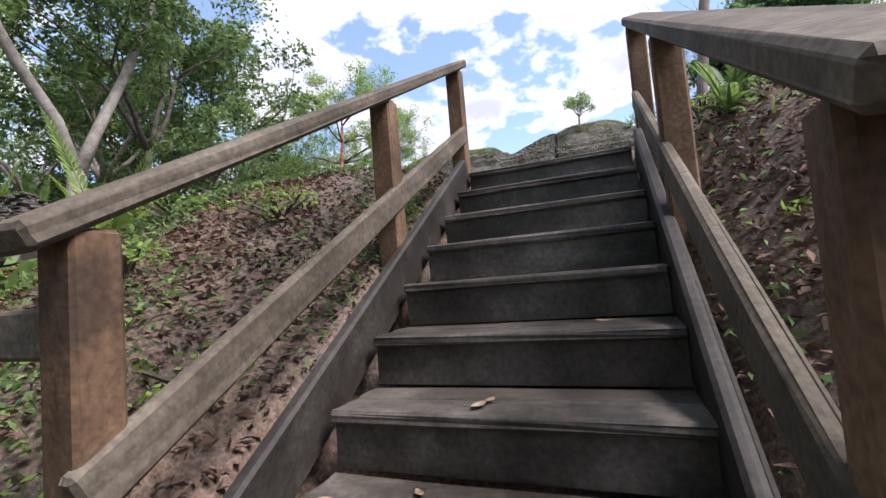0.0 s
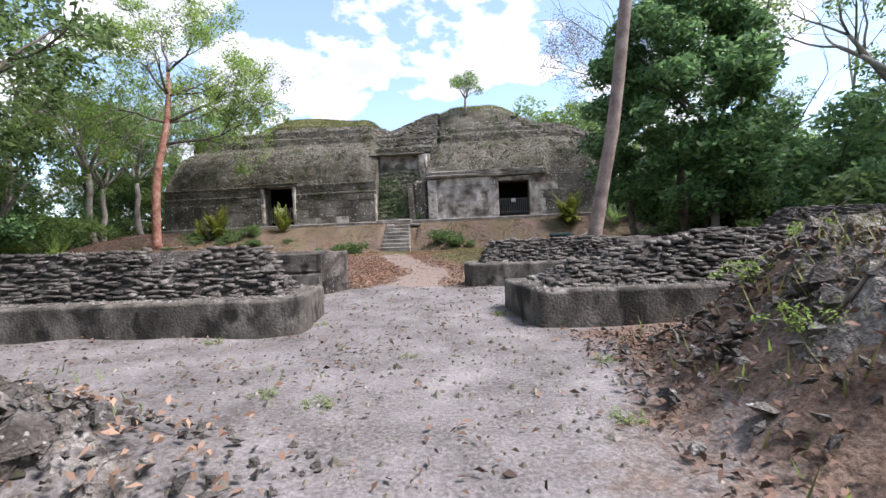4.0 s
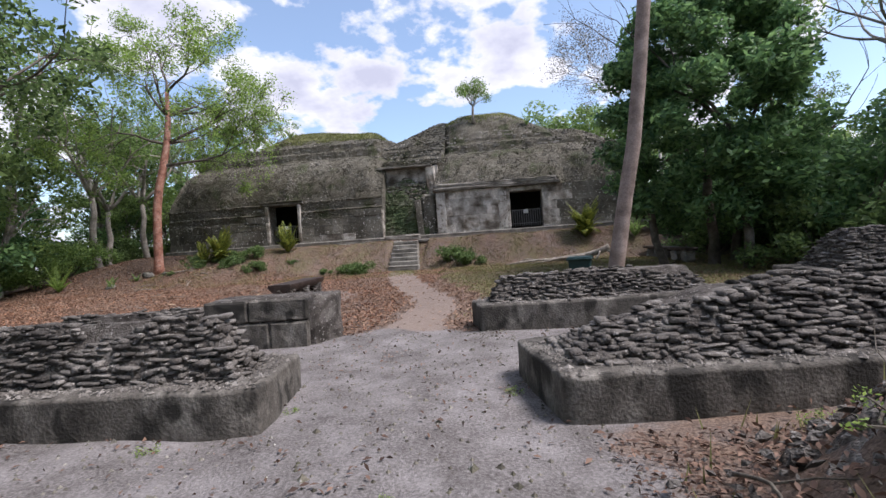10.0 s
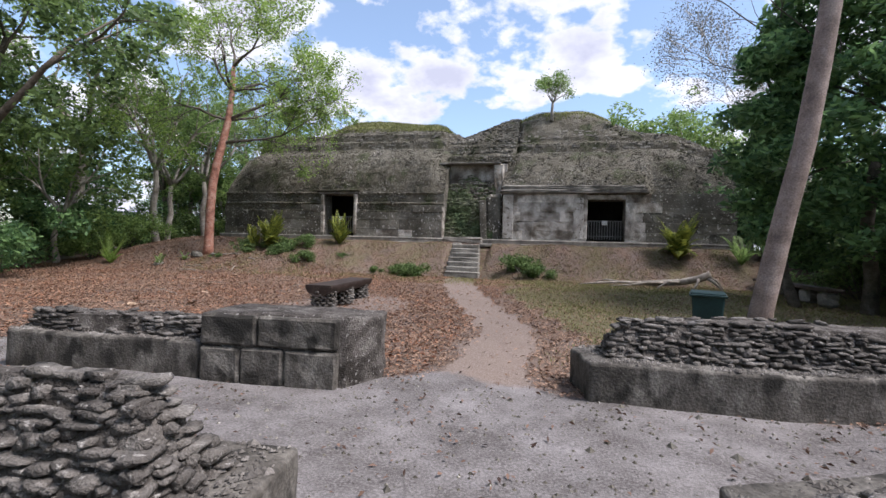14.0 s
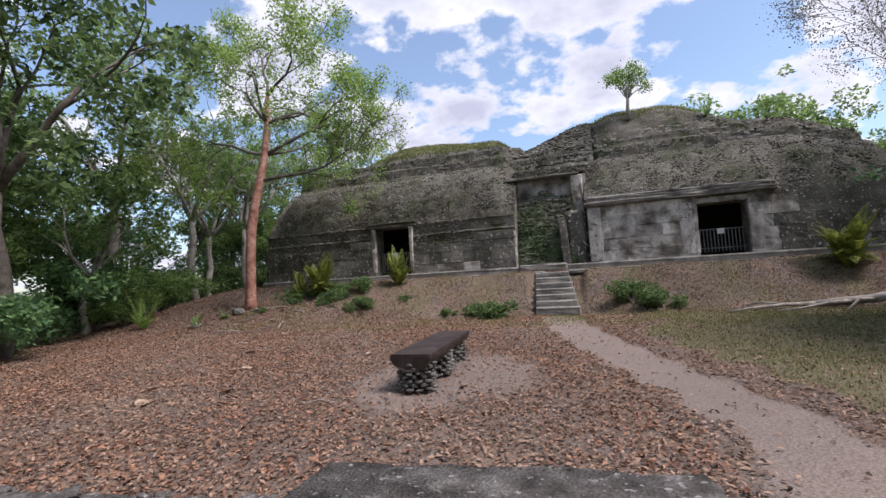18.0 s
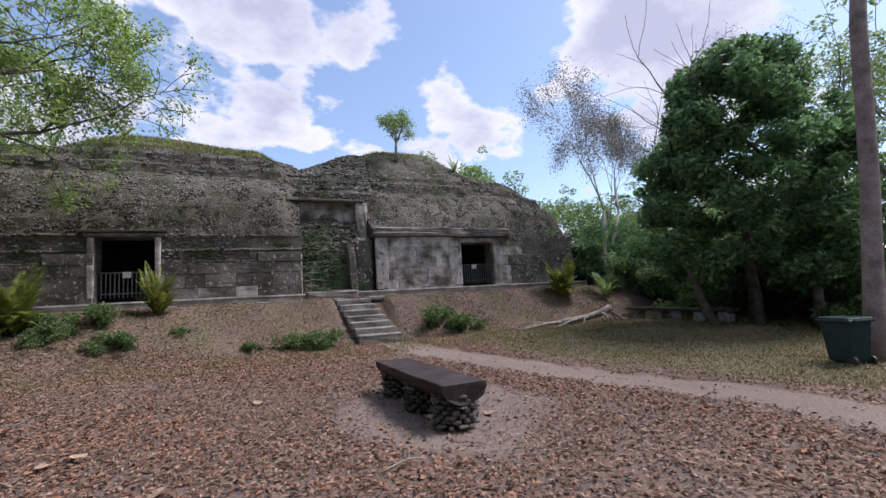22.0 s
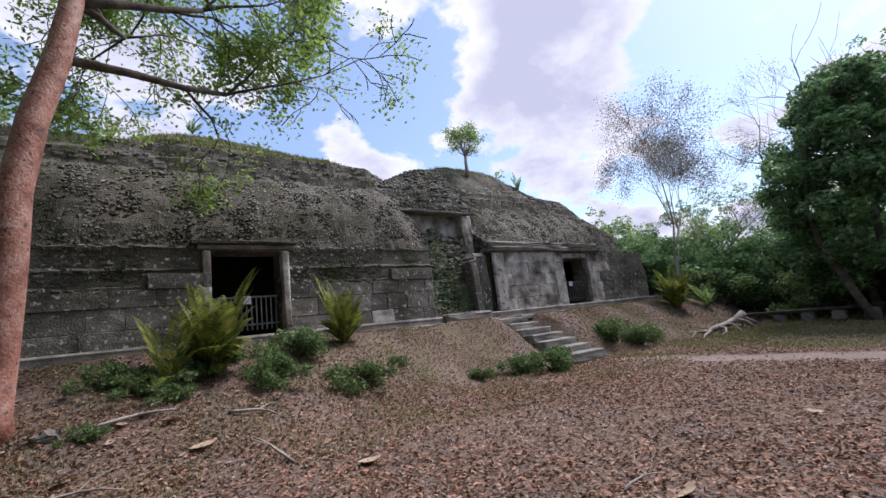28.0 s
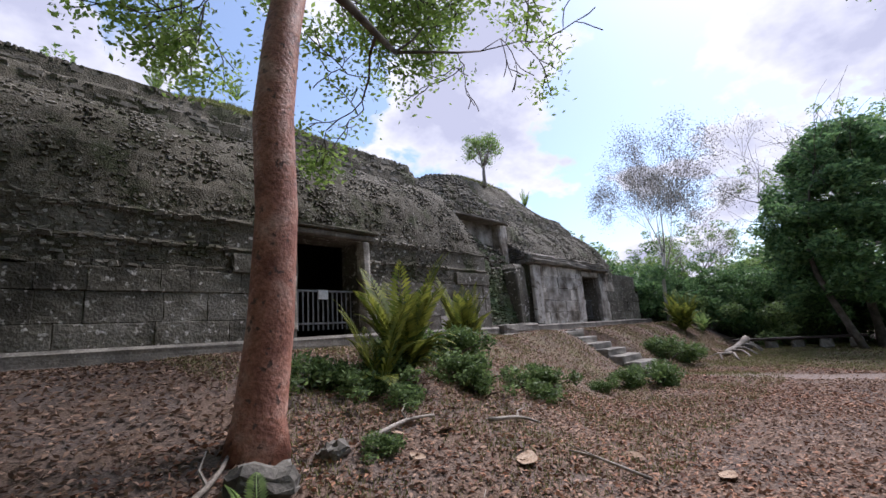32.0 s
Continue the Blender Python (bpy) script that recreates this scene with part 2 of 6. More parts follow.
M_CREAM = material("whitish_bark", [(0.34, 0.31, 0.27), (0.5, 0.47, 0.43), (0.62, 0.59, 0.55)], 3.0, 30, 0.3, 0.85, depth=0.01)
M_BARK = material("brown_bark", [(0.05, 0.042, 0.034), (0.11, 0.095, 0.075), (0.18, 0.16, 0.135)], 4.0, 35, 0.5, 0.9, depth=0.02)
M_DEAD = material("bleached_dead_wood", [(0.12, 0.10, 0.08), (0.27, 0.24, 0.2), (0.42, 0.38, 0.33)], 4.0, 50, 0.4, 0.85, depth=0.01)
M_METAL = material("grey_painted_metal", [(0.13, 0.128, 0.125), (0.24, 0.235, 0.23)], 6.0, 60, 0.15, 0.55, metal=0.6, depth=0.003)
M_SIGN = material("white_sign_board", [(0.62, 0.62, 0.6), (0.75, 0.75, 0.73)], 5.0, 60, 0.05, 0.5, depth=0.002)
L_JUNGLE = leaf_material("jungle_leaves", (0.045, 0.078, 0.035), (0.22, 0.32, 0.11), 0.55, 0.48)
L_DARK = leaf_material("dark_glossy_leaves", (0.048, 0.108, 0.052), (0.23, 0.38, 0.145), 0.45, 0.48)
L_BRIGHT = leaf_material("bright_green_leaves", (0.12, 0.2, 0.045), (0.34, 0.47, 0.12), 0.5, 0.55)
L_MID = leaf_material("mid_green_leaves", (0.09, 0.15, 0.05), (0.29, 0.41, 0.13), 0.5, 0.58)
L_HERB = leaf_material("low_herb_leaves", (0.04, 0.075, 0.025), (0.17, 0.25, 0.08), 0.55, 0.4)
L_SPARSE = leaf_material("dusty_sparse_leaves", (0.09, 0.095, 0.085), (0.2, 0.195, 0.17), 0.7, 0.4)
L_FERN = leaf_material("fern_fronds", (0.05, 0.085, 0.02), (0.3, 0.32, 0.055), 0.62, 0.4)
L_GRASS = leaf_material("short_grass", (0.1, 0.11, 0.04), (0.27, 0.26, 0.1), 0.8, 0.2)
L_LITTER = leaf_material("dry_leaf_litter", (0.09, 0.052, 0.037), (0.37, 0.245, 0.17), 0.75, 0.1)
# darker than L_LITTER: damp leaves, plus the bank's tree shade put into the colour
L_BANK = leaf_material("damp_shaded_leaf_litter", (0.035, 0.02, 0.015), (0.2, 0.125, 0.09), 0.7, 0.1)
L_REDLITTER = leaf_material("rust_red_leaf_litter", (0.10, 0.04, 0.024), (0.42, 0.22, 0.13), 0.75, 0.1)


# ---------------------------------------------------------------- builders
def mesh_from(name, verts, faces, mat, smooth=False):
    me = bpy.data.meshes.new(name)
    me.from_pydata([tuple(map(float, v)) for v in verts], [], faces)
    me.materials.append(mat)
    if smooth:
        me.polygons.foreach_set("use_smooth", [True] * len(me.polygons))
    return me


def quads_mesh(name, verts, mat, per=4):
    """A mesh of loose faces of `per` corners each, from an array of corners."""
    verts = np.asarray(verts, np.float32).reshape(-1, 3)
    nf = len(verts) // per
    me = bpy.data.meshes.new(name)
    me.vertices.add(len(verts))
    me.vertices.foreach_set("co", verts.ravel())
    me.loops.add(len(verts))
    me.loops.foreach_set("vertex_index", np.arange(len(verts), dtype=np.int32))
    me.polygons.add(nf)
    me.polygons.foreach_set("loop_start", np.arange(0, nf * per, per, dtype=np.int32))
    me.polygons.foreach_set("loop_total", np.full(nf, per, np.int32))
    me.materials.append(mat)
    me.update(calc_edges=True)
    return me


def thing(name, loc=(0, 0, 0), label="", category="", group="", kind=""):
    ob = new(name)
    ob.location = loc
    return tagged(ob, label, category, group, kind)


def part(name, me, parent, label="", m=None):
    """Links a mesh as one part under a thing or a part. A bmesh is turned into a mesh first."""
    ob = new(name, me)
    ob.parent = parent
    if m is not None:
        ob.matrix_basis = m
    if label:
        ob["label"] = label
    return ob


def from_bm(name, bm, mat, smooth=False):
    me = bpy.data.meshes.new(name)
    bm.to_mesh(me)
    bm.free()
    me.materials.append(mat)
    if smooth:
        me.polygons.foreach_set("use_smooth", [True] * len(me.polygons))
    return me


def slab(sx, sy, sz, bevel=0.02, jitter=0.0, seed=0, cuts=0):
    """A box from the ground up with worn edges, centred in x and y."""
    bm = bmesh.new()
    bmesh.ops.create_cube(bm, size=1.0, matrix=Matrix.Translation((0, 0, sz / 2)) @ Matrix.Diagonal((sx, sy, sz, 1)))
    if cuts:
        bmesh.ops.subdivide_edges(bm, edges=bm.edges[:], cuts=cuts, use_grid_fill=True)
    if bevel:
        sharp = [e for e in bm.edges if len(e.link_faces) == 2 and e.calc_face_angle(0) > 0.5]
        bmesh.ops.bevel(bm, geom=sharp, offset=bevel, segments=1, affect="EDGES")
    if jitter:
        r = random.Random(seed)
        for v in bm.verts:
            v.co += Vector([r.uniform(-jitter, jitter) for _ in range(3)])
    return bm


def tube(points, radii, sides=7):
    """Vertices and faces of a tapered tube along points."""
    vs, fs = [], []
    pts = [Vector(p) for p in points]
    for i, p in enumerate(pts):
        d = (pts[min(i + 1, len(pts) - 1)] - pts[max(i - 1, 0)]).normalized()
        a = d.orthogonal().normalized() if i == 0 else (a - d * a.dot(d)).normalized()
        b = d.cross(a)
        for k in range(sides):
            ang = 2 * math.pi * k / sides
            vs.append(p + (a * math.cos(ang) + b * math.sin(ang)) * radii[i])
    for i in range(len(pts) - 1):
        for k in range(sides):
            q = (k + 1) % sides
            fs.append((i * sides + k, i * sides + q, (i + 1) * sides + q, (i + 1) * sides + k))
    fs.append(tuple(range(sides - 1, -1, -1)))
    fs.append(tuple(range((len(pts) - 1) * sides, len(pts) * sides)))
    return vs, fs


def joined(tubes):
    vs, fs = [], []
    for v, f in tubes:
        o = len(vs)
        vs += v
        fs += [tuple(i + o for i in q) for q in f]
    return vs, fs


def leaf_quads(centres, size, rng, flat=0.0, aspect=0.5):
    """Four corners for each leaf, turned at random; flat draws them towards level."""
    c = np.asarray(centres)
    n = len(c)
    a = rng.normal(size=(n, 3))
    a[:, 2] *= 1 - flat
    a /= np.linalg.norm(a, axis=1, keepdims=True)
    b = rng.normal(size=(n, 3))
    if flat:
        b[:, 2] *= 1 - flat
    b -= a * (a * b).sum(1, keepdims=True)
    b /= np.linalg.norm(b, axis=1, keepdims=True) + 1e-9
    s = (size * rng.uniform(0.6, 1.4, n))[:, None]
    return np.stack([c - a * s, c - b * s * aspect, c + a * s, c + b * s * aspect], 1)


def clump_points(centres, radii, n, rng, shell=0.35):
    """Points in rounded clumps, denser near their outside."""
    centres, radii = np.asarray(centres, float), np.asarray(radii, float)
    w = radii**2 / (radii**2).sum()
    k = rng.choice(len(centres), n, p=w)
    d = rng.normal(size=(n, 3))
    d /= np.linalg.norm(d, axis=1, keepdims=True)
    r = radii[k] * (1 - shell * rng.random(n) ** 1.5) * rng.uniform(0.75, 1.1, n)
    return centres[k] + d * r[:, None] * np.array([1, 1, 0.75])


def grown(start, direction, length, radius, levels, rng, spread=0.6, kids=3, droop=0.0, wiggle=0.12, pieces=4, shrink=0.68, least=0.006):
    """Tubes of a limb that forks level by level, and the tips where leaves sit."""
    tubes, tips = [], []

    def limb(p, d, ln, r, lv):
        pts, rad = [p], [r]
        for i in range(pieces):
            d = (d + Vector(rng.normal(size=3)) * wiggle + Vector((0, 0, -droop))).normalized()
            p = p + d * ln / pieces
            pts.append(p)
            rad.append(max(least, r * (1 - 0.45 * (i + 1) / pieces)))
        tubes.append(tube(pts, rad, 7 if r > 0.05 else 4))
        if lv == 0:
            tips.append((pts[-1], pts[-2]))
            return
        for k in range(kids):
            a = d.orthogonal().normalized()
            a.rotate(Matrix.Rotation(2 * math.pi * (k + rng.random() * 0.7) / kids, 3, d))
            nd = (d + a * spread * rng.uniform(0.6, 1.3)).normalized()
            at = pts[-1] if k < 2 else pts[-2]
            limb(at, nd, ln * shrink * rng.uniform(0.8, 1.2), rad[-1] * 0.72, lv - 1)

    limb(Vector(start), Vector(direction).normalized(), length, radius, levels)
    return tubes, tips


# ---------------------------------------------------------------- ground
def step(a, b, v):
    t = np.clip((v - a) / (b - a), 0, 1)
    return t * t * (3 - 2 * t)


def bump_at(x, y, cx, cy, rx, ry, h, flat=0.0):
    d = np.sqrt(((x - cx) / rx) ** 2 + ((y - cy) / ry) ** 2)
    return h * (1 - step(flat, 1.0, d))


YARD = 1.067


def spot(x, y):
    """A place of the yard's and temple's own plan, in the world."""
    return YARD * x + 0.375, YARD * y + 0.323


def yard_plan(x, y):
    return (x - 0.375) / YARD, (y - 0.323) / YARD


IN_YARD = Matrix.Translation((0.375, 0.323, 0)) @ Matrix.Scale(YARD, 4)


def ground_z(x, y):
    x, y = np.asarray(x, float), np.asarray(y, float)
    wx, wy = x, y
    x, y = yard_plan(x, y)
    z = 0.05 * step(4.5, 6.5, y) + 0.22 * step(9, 16.5, y)
    lean = step(-13, -19, x) * 1.0
    toe, top = 16.6 - 3.2 * step(-6, -13, x), 19.4 - 0.1 * step(-7, -13, x)
    terrace = (1.6 - 0.25) * step(toe, top, y)
    terrace *= 1 - 0.75 * step(-17.5, -23, x)
    terrace *= 1 - 0.9 * step(8.5, 13, x)
    z = z + terrace
    # the ground is cut away under the stone steps
    cut = step(-4.35, -4.2, x) * step(-2.45, -2.6, x) * step(16.3, 16.6, y) * step(19.75, 19.6, y)
    z = np.where(cut > 0, np.minimum(z, z * (1 - cut) + cut * (0.2 + 0.18 * (y - 16.85) / 0.38)), z)
    z = z * YARD
    x, y = wx, wy
    # the hillside below the courtyard, with banks beside the stairs
    fall = np.clip(-3.3 - y, 0, 9.0)
    z = z - 0.615 * fall
    z = z - 0.4 * step(0.4, 0.5, x) * step(2.0, 1.9, x) * step(-3.0, -3.2, y)
    bank = step(-2.2, -4.5, y) * (1 - step(-10, -14, y))
    z = z + bank * (0.42 * step(0.55, -0.4, x) + 0.5 * step(1.85, 2.6, x))
    z = z + bump_at(x, y, 4.75, -0.75, 2.75, 2.3, 0.82, 0.55) + bump_at(x, y, 7.4, -1.6, 3.2, 2.4, 0.35)
    z = z + bump_at(x, y, -3.2, -1.6, 3.7, 0.92, 0.48, 0.35) + bump_at(x, y, -5.6, -1.0, 1.2, 0.8, 0.3)
    z = z - 0.45 * step(-2.55, -2.9, y) * step(-1.8, -2.6, x) * step(-7.2, -6.4, x) * step(-7, -5, y)
    # raised ground west of the court
    west = 1.6 * step(-10.3, -12.2, x) * step(7.0, 4.0, y) * step(-12, -6, y)
    z = z + np.maximum(west, 1.35 * step(-6.6, -10.0, x) * step(-2.3, -4.2, y) * step(-12, -6, y))
    # raised ground east of the courtyard
    z = z + 0.8 * step(14.5, 18.0, x) * step(9.0, 6.0, y)
    return z


def rough_z(x, y):
    return 0.03 * np.sin(1.7 * x + 0.6 * y) * np.sin(1.3 * y - 0.4 * x) + 0.012 * np.sin(5.1 * x + 2) * np.sin(4.3 * y)


def axis(lo, hi, step_in, far):
    core = np.arange(lo, hi + 1e-6, step_in)
    out, d, v = [], step_in, 0.0
    while v < far:
        d *= 1.35
        v += d
        out.append(v)
    out = np.array(out)
    return np.concatenate([(lo - out)[::-1], core, hi + out])


gx, gy = axis(-23, 14, 0.12, 700), axis(-11, 21, 0.12, 700)
GX, GY = np.meshgrid(gx, gy)
GZ = ground_z(GX, GY) + rough_z(GX, GY)
PATH_LINE = [(-3.1, 16.9), (-2.95, 14.5), (-2.3, 12.0), (-1.2, 9.2), (-0.55, 7.0), (-0.5, 5.0)]


def near_line(x, y, line):
    best = np.full(np.shape(x), 1e9)
    for (x0, y0), (x1, y1) in zip(line, line[1:]):
        dx, dy = x1 - x0, y1 - y0
        t = np.clip(((x - x0) * dx + (y - y0) * dy) / (dx * dx + dy * dy), 0, 1)
        best = np.minimum(best, np.hypot(x - x0 - t * dx, y - y0 - t * dy))
    return best


def zones(x, y):
    """How much bare court, trodden path, grass and leaf litter there is at each place."""
    edge = 0.25 * np.sin(2.3 * x + 1.1 * y) + 0.15 * np.sin(5.7 * x - 3.1 * y)
    court = step(5.6, 4.9, y + 0.5 * edge) * step(-10.6, -9.8, x + edge) * step(13, 11, x)
    court = court * step(-3.6, -2.9, y)
    court = court * (1 - step(1.4, 2.6, x + 0.8 * edge) * step(1.1, 0.3, y - 0.3 * x))
    x, y = yard_plan(x, y)
    path = step(0.62, 0.38, near_line(x, y, PATH_LINE) + 0.4 * edge)
    path = np.maximum(path, 0.8 * step(1.75, 1.0, np.hypot((x + 4.5) / 1.0, (y - 9.3) / 1.3) + 0.5 * edge))
    grass = step(-0.9, 0.3, x - 0.22 * (11 - y) + 1.6 * edge) * step(4.9, 6.0, y) * step(17.6, 15.5, y) * step(13, 10, x)
    bank = step(16.3, 17.0, y) * step(19.9, 19.4, y) * step(-13.0, -9.0, x) * step(9.0, 7.0, x) * (0.36 + 0.6 * edge)
    return court, path, np.clip(np.maximum(grass, bank), 0, 1)


COURT, TRACK, GRASS = zones(GX, GY)
nx, ny = len(gx), len(gy)
gme = bpy.data.meshes.new("ground")
gme.vertices.add(nx * ny)
gme.vertices.foreach_set("co", np.stack([GX, GY, GZ], -1).astype(np.float32).ravel())
ii = (np.arange(ny - 1)[:, None] * nx + np.arange(nx - 1)[None]).ravel()
gq = np.stack([ii, ii + 1, ii + nx + 1, ii + nx], 1).astype(np.int32)
gme.loops.add(gq.size)
gme.loops.foreach_set("vertex_index", gq.ravel())
gme.polygons.add(len(gq))
gme.polygons.foreach_set("loop_start", np.arange(0, gq.size, 4, dtype=np.int32))
gme.polygons.foreach_set("loop_total", np.full(len(gq), 4, np.int32))
gme.update(calc_edges=True)
gme.polygons.foreach_set("use_smooth", [True] * len(gq))
for nm, arr in (("court", COURT), ("track", TRACK), ("grass", GRASS)):
    at = gme.attributes.new(nm, "FLOAT", "POINT")
    at.data.foreach_set("value", arr.astype(np.float32).ravel())


def ground_material():
    m = bpy.data.materials.new("forest_ground")
    m.use_nodes = True
    n, l = m.node_tree.nodes, m.node_tree.links
    bsdf = n["Principled BSDF"]
    tc = n.new("ShaderNodeTexCoord")

    def tex(scale, detail=6.0):
        t = n.new("ShaderNodeTexNoise")
        t.inputs["Scale"].default_value, t.inputs["Detail"].default_value, t.inputs["Roughness"].default_value = scale, detail, 0.62
        l.new(tc.outputs["Object"], t.inputs["Vector"])
        return t.outputs[0]

    def ramp(src, *stops):
        r = n.new("ShaderNodeValToRGB")
        e = r.color_ramp.elements
        while len(e) < len(stops):
            e.new(0.5)
        for el, (p, c) in zip(e, stops):
            el.position, el.color = p, (*c, 1)
        l.new(src, r.inputs[0])
        return r.outputs[0]

    def mix(fac, a, b):
        x = n.new("ShaderNodeMix")
        x.data_type = "RGBA"
        l.new(fac, x.inputs[0])
        l.new(a, x.inputs[6])
        l.new(b, x.inputs[7])
        return x.outputs[2]

    def mask(name):
        a = n.new("ShaderNodeAttribute")
        a.attribute_name = name
        add = n.new("ShaderNodeMath")
        add.operation = "ADD"
        l.new(a.outputs["Fac"], add.inputs[0])
        l.new(broken, add.inputs[1])
        r = n.new("ShaderNodeMapRange")
        r.inputs[1].default_value, r.inputs[2].default_value = 0.8, 1.2
        l.new(add.outputs[0], r.inputs[0])
        return r.outputs[0]

    broken, fine, coarse = tex(7.0), tex(45.0), tex(1.5, 9.0)
    soil = ramp(fine, (0.3, (0.066, 0.043, 0.031)), (0.5, (0.148, 0.104, 0.077)), (0.7, (0.25, 0.182, 0.14)))
    court = ramp(coarse, (0.38, (0.06, 0.053, 0.048)), (0.48, (0.125, 0.115, 0.11)), (0.56, (0.185, 0.173, 0.168)), (0.66, (0.27, 0.255, 0.25)))
    grit = ramp(fine, (0.34, (0.06, 0.054, 0.05)), (0.5, (0.16, 0.148, 0.143)), (0.66, (0.29, 0.272, 0.265)))
    court = mix(broken, court, grit)
    track = ramp(fine, (0.3, (0.11, 0.082, 0.066)), (0.5, (0.19, 0.15, 0.125)), (0.7, (0.28, 0.23, 0.2)))
    grass = ramp(fine, (0.3, (0.066, 0.062, 0.03)), (0.5, (0.125, 0.11, 0.06)), (0.7, (0.21, 0.175, 0.112)))
    grey = ramp(fine, (0.3, (0.06, 0.044, 0.037)), (0.5, (0.13, 0.1, 0.083)), (0.7, (0.22, 0.176, 0.148)))
    soil = mix(ramp(coarse, (0.42, (0, 0, 0)), (0.58, (1, 1, 1))), soil, grey)
    col = mix(mask("grass"), soil, grass)
    col = mix(mask("track"), col, track)
    col = mix(mask("court"), col, court)
    l.new(col, bsdf.inputs["Base Color"])
    bsdf.inputs["Roughness"].default_value = 0.95
    bsdf.inputs["Specular IOR Level"].default_value = 0.2
    bp = n.new("ShaderNodeBump")
    bp.inputs["Strength"].default_value, bp.inputs["Distance"].default_value = 0.6, 0.03
    l.new(fine, bp.inputs["Height"])
    l.new(bp.outputs[0], bsdf.inputs["Normal"])
    return m


gme.materials.append(ground_material())
tagged(new("ground", gme), "leaf-strewn forest ground with pale sandy court, trodden path and thin grass", "ground", kind="structure")


# ---------------------------------------------------------------- temple
def relief(x, y, z, amp, size, seed=0.0):
    return amp * noise.fractal(Vector((x / size, y / size + seed, z / size)), 0.9, 2.1, 4)


def shell(name, xs, profile, mat, amp=0.06, size=0.8, seed=0.0, parent=None, label=""):
    """A skin drawn along x from a profile of (y, z) points that may change with x, roughened."""
    vs, fs = [], []
    cols = [profile(x) for x in xs]
    k = len(cols[0])
    for x, col in zip(xs, cols):
        for j, p in enumerate(col):
            px, y, z = p if len(p) == 3 else (x, *p)
            d = relief(px, y, z, amp, size, seed) + relief(px, y, z, amp * 0.5, size * 0.25, seed + 9)
            vs.append((px + 0.3 * d, y - d, z + 0.6 * d))
    for i in range(len(xs) - 1):
        for j in range(k - 1):
            a = i * k + j
            fs.append((a, a + k, a + k + 1, a + 1))
    return part(name, mesh_from(name, vs, fs, mat), parent, label)


def along(points, stepsize):
    """A polyline of (y, z) points cut into short even pieces."""
    out = []
    for (a, b), (c, d) in zip(points, points[1:]):
        n = max(1, int(math.hypot(c - a, d - b) / stepsize))
        out += [(a + (c - a) * i / n, b + (d - b) * i / n) for i in range(n)]
    return out + [points[-1]]


def smooth(a, b, v):
    t = min(1.0, max(0.0, (v - a) / (b - a)))
    return t * t * (3 - 2 * t)


M_PALE = material("pale_lime_plaster", [(0.26, 0.235, 0.2), (0.45, 0.42, 0.375), (0.62, 0.59, 0.54)], 2.2, 40, 0.4, 0.88, speck=(6.0, (0.14, 0.125, 0.10), 0.58, 0.66))
M_MOSS = material("green_mossy_rubble", [(0.035, 0.06, 0.024), (0.075, 0.095, 0.045), (0.15, 0.145, 0.11)], 1.1, 26, 0.9, 0.95, depth=0.04, island=0.4, speck=(18.0, (0.26, 0.25, 0.22), 0.66, 0.74))
temple = thing("maya_temple", (0, 0, 0), "ruined grey stone temple with two doorways on a terrace", "temple", kind="structure")
temple.matrix_basis = IN_YARD

LX0, LX1 = -17.7, -5.15          # the left wing
RX0, RX1 = -2.35, 8.0            # the right wing
LDOOR, RDOOR = (-11.55, -9.88, 2.02, 4.0), (1.58, 3.2, 1.98, 3.77)
LY, RY = 21.0, 21.22


def wall_run(name, x0, x1, z0, z1, y, thick, mat, door=None):
    """An upright wall with thickness, in pieces round a doorway that goes through it."""
    spans = [(x0, x1, z0, z1)] if not door else [(x0, door[0], z0, z1), (door[1], x1, z0, z1), (door[0], door[1], door[3], z1)]
    for a, b, c, d in spans:
        if d - c < 0.02:
            continue
        bm = slab(b - a, thick, d - c, 0.0, cuts=3)
        part(name, from_bm(name, bm, mat), temple, m=Matrix.Translation(((a + b) / 2, y + thick / 2, c)))


wall_run("wall", LX0 + 0.2, LX1, 1.4, 4.12, LY + 0.02, 0.75, M_WALL, LDOOR)
wall_run("wall", RX0 + 0.25, RX1 - 0.3, 1.4, 4.05, RY + 0.02, 0.75, M_WALL, RDOOR)
# footing ledge along the whole front
for a, b in ((LX0 - 0.1, -5.0), (-3.2, RX1 + 0.1)):
    part("footing", from_bm("footing", slab(b - a, 0.5, 0.34, 0.05, 0.012, 3, 6), M_STONE), temple, m=Matrix.Translation(((a + b) / 2, 20.98, 1.53)))
part("footing", from_bm("footing", slab(1.9, 0.9, 0.40, 0.05, 0.02, 5, 3), M_STONE), temple, "worn stone threshold", m=Matrix.Translation((-4.1, 20.98, 1.53)))


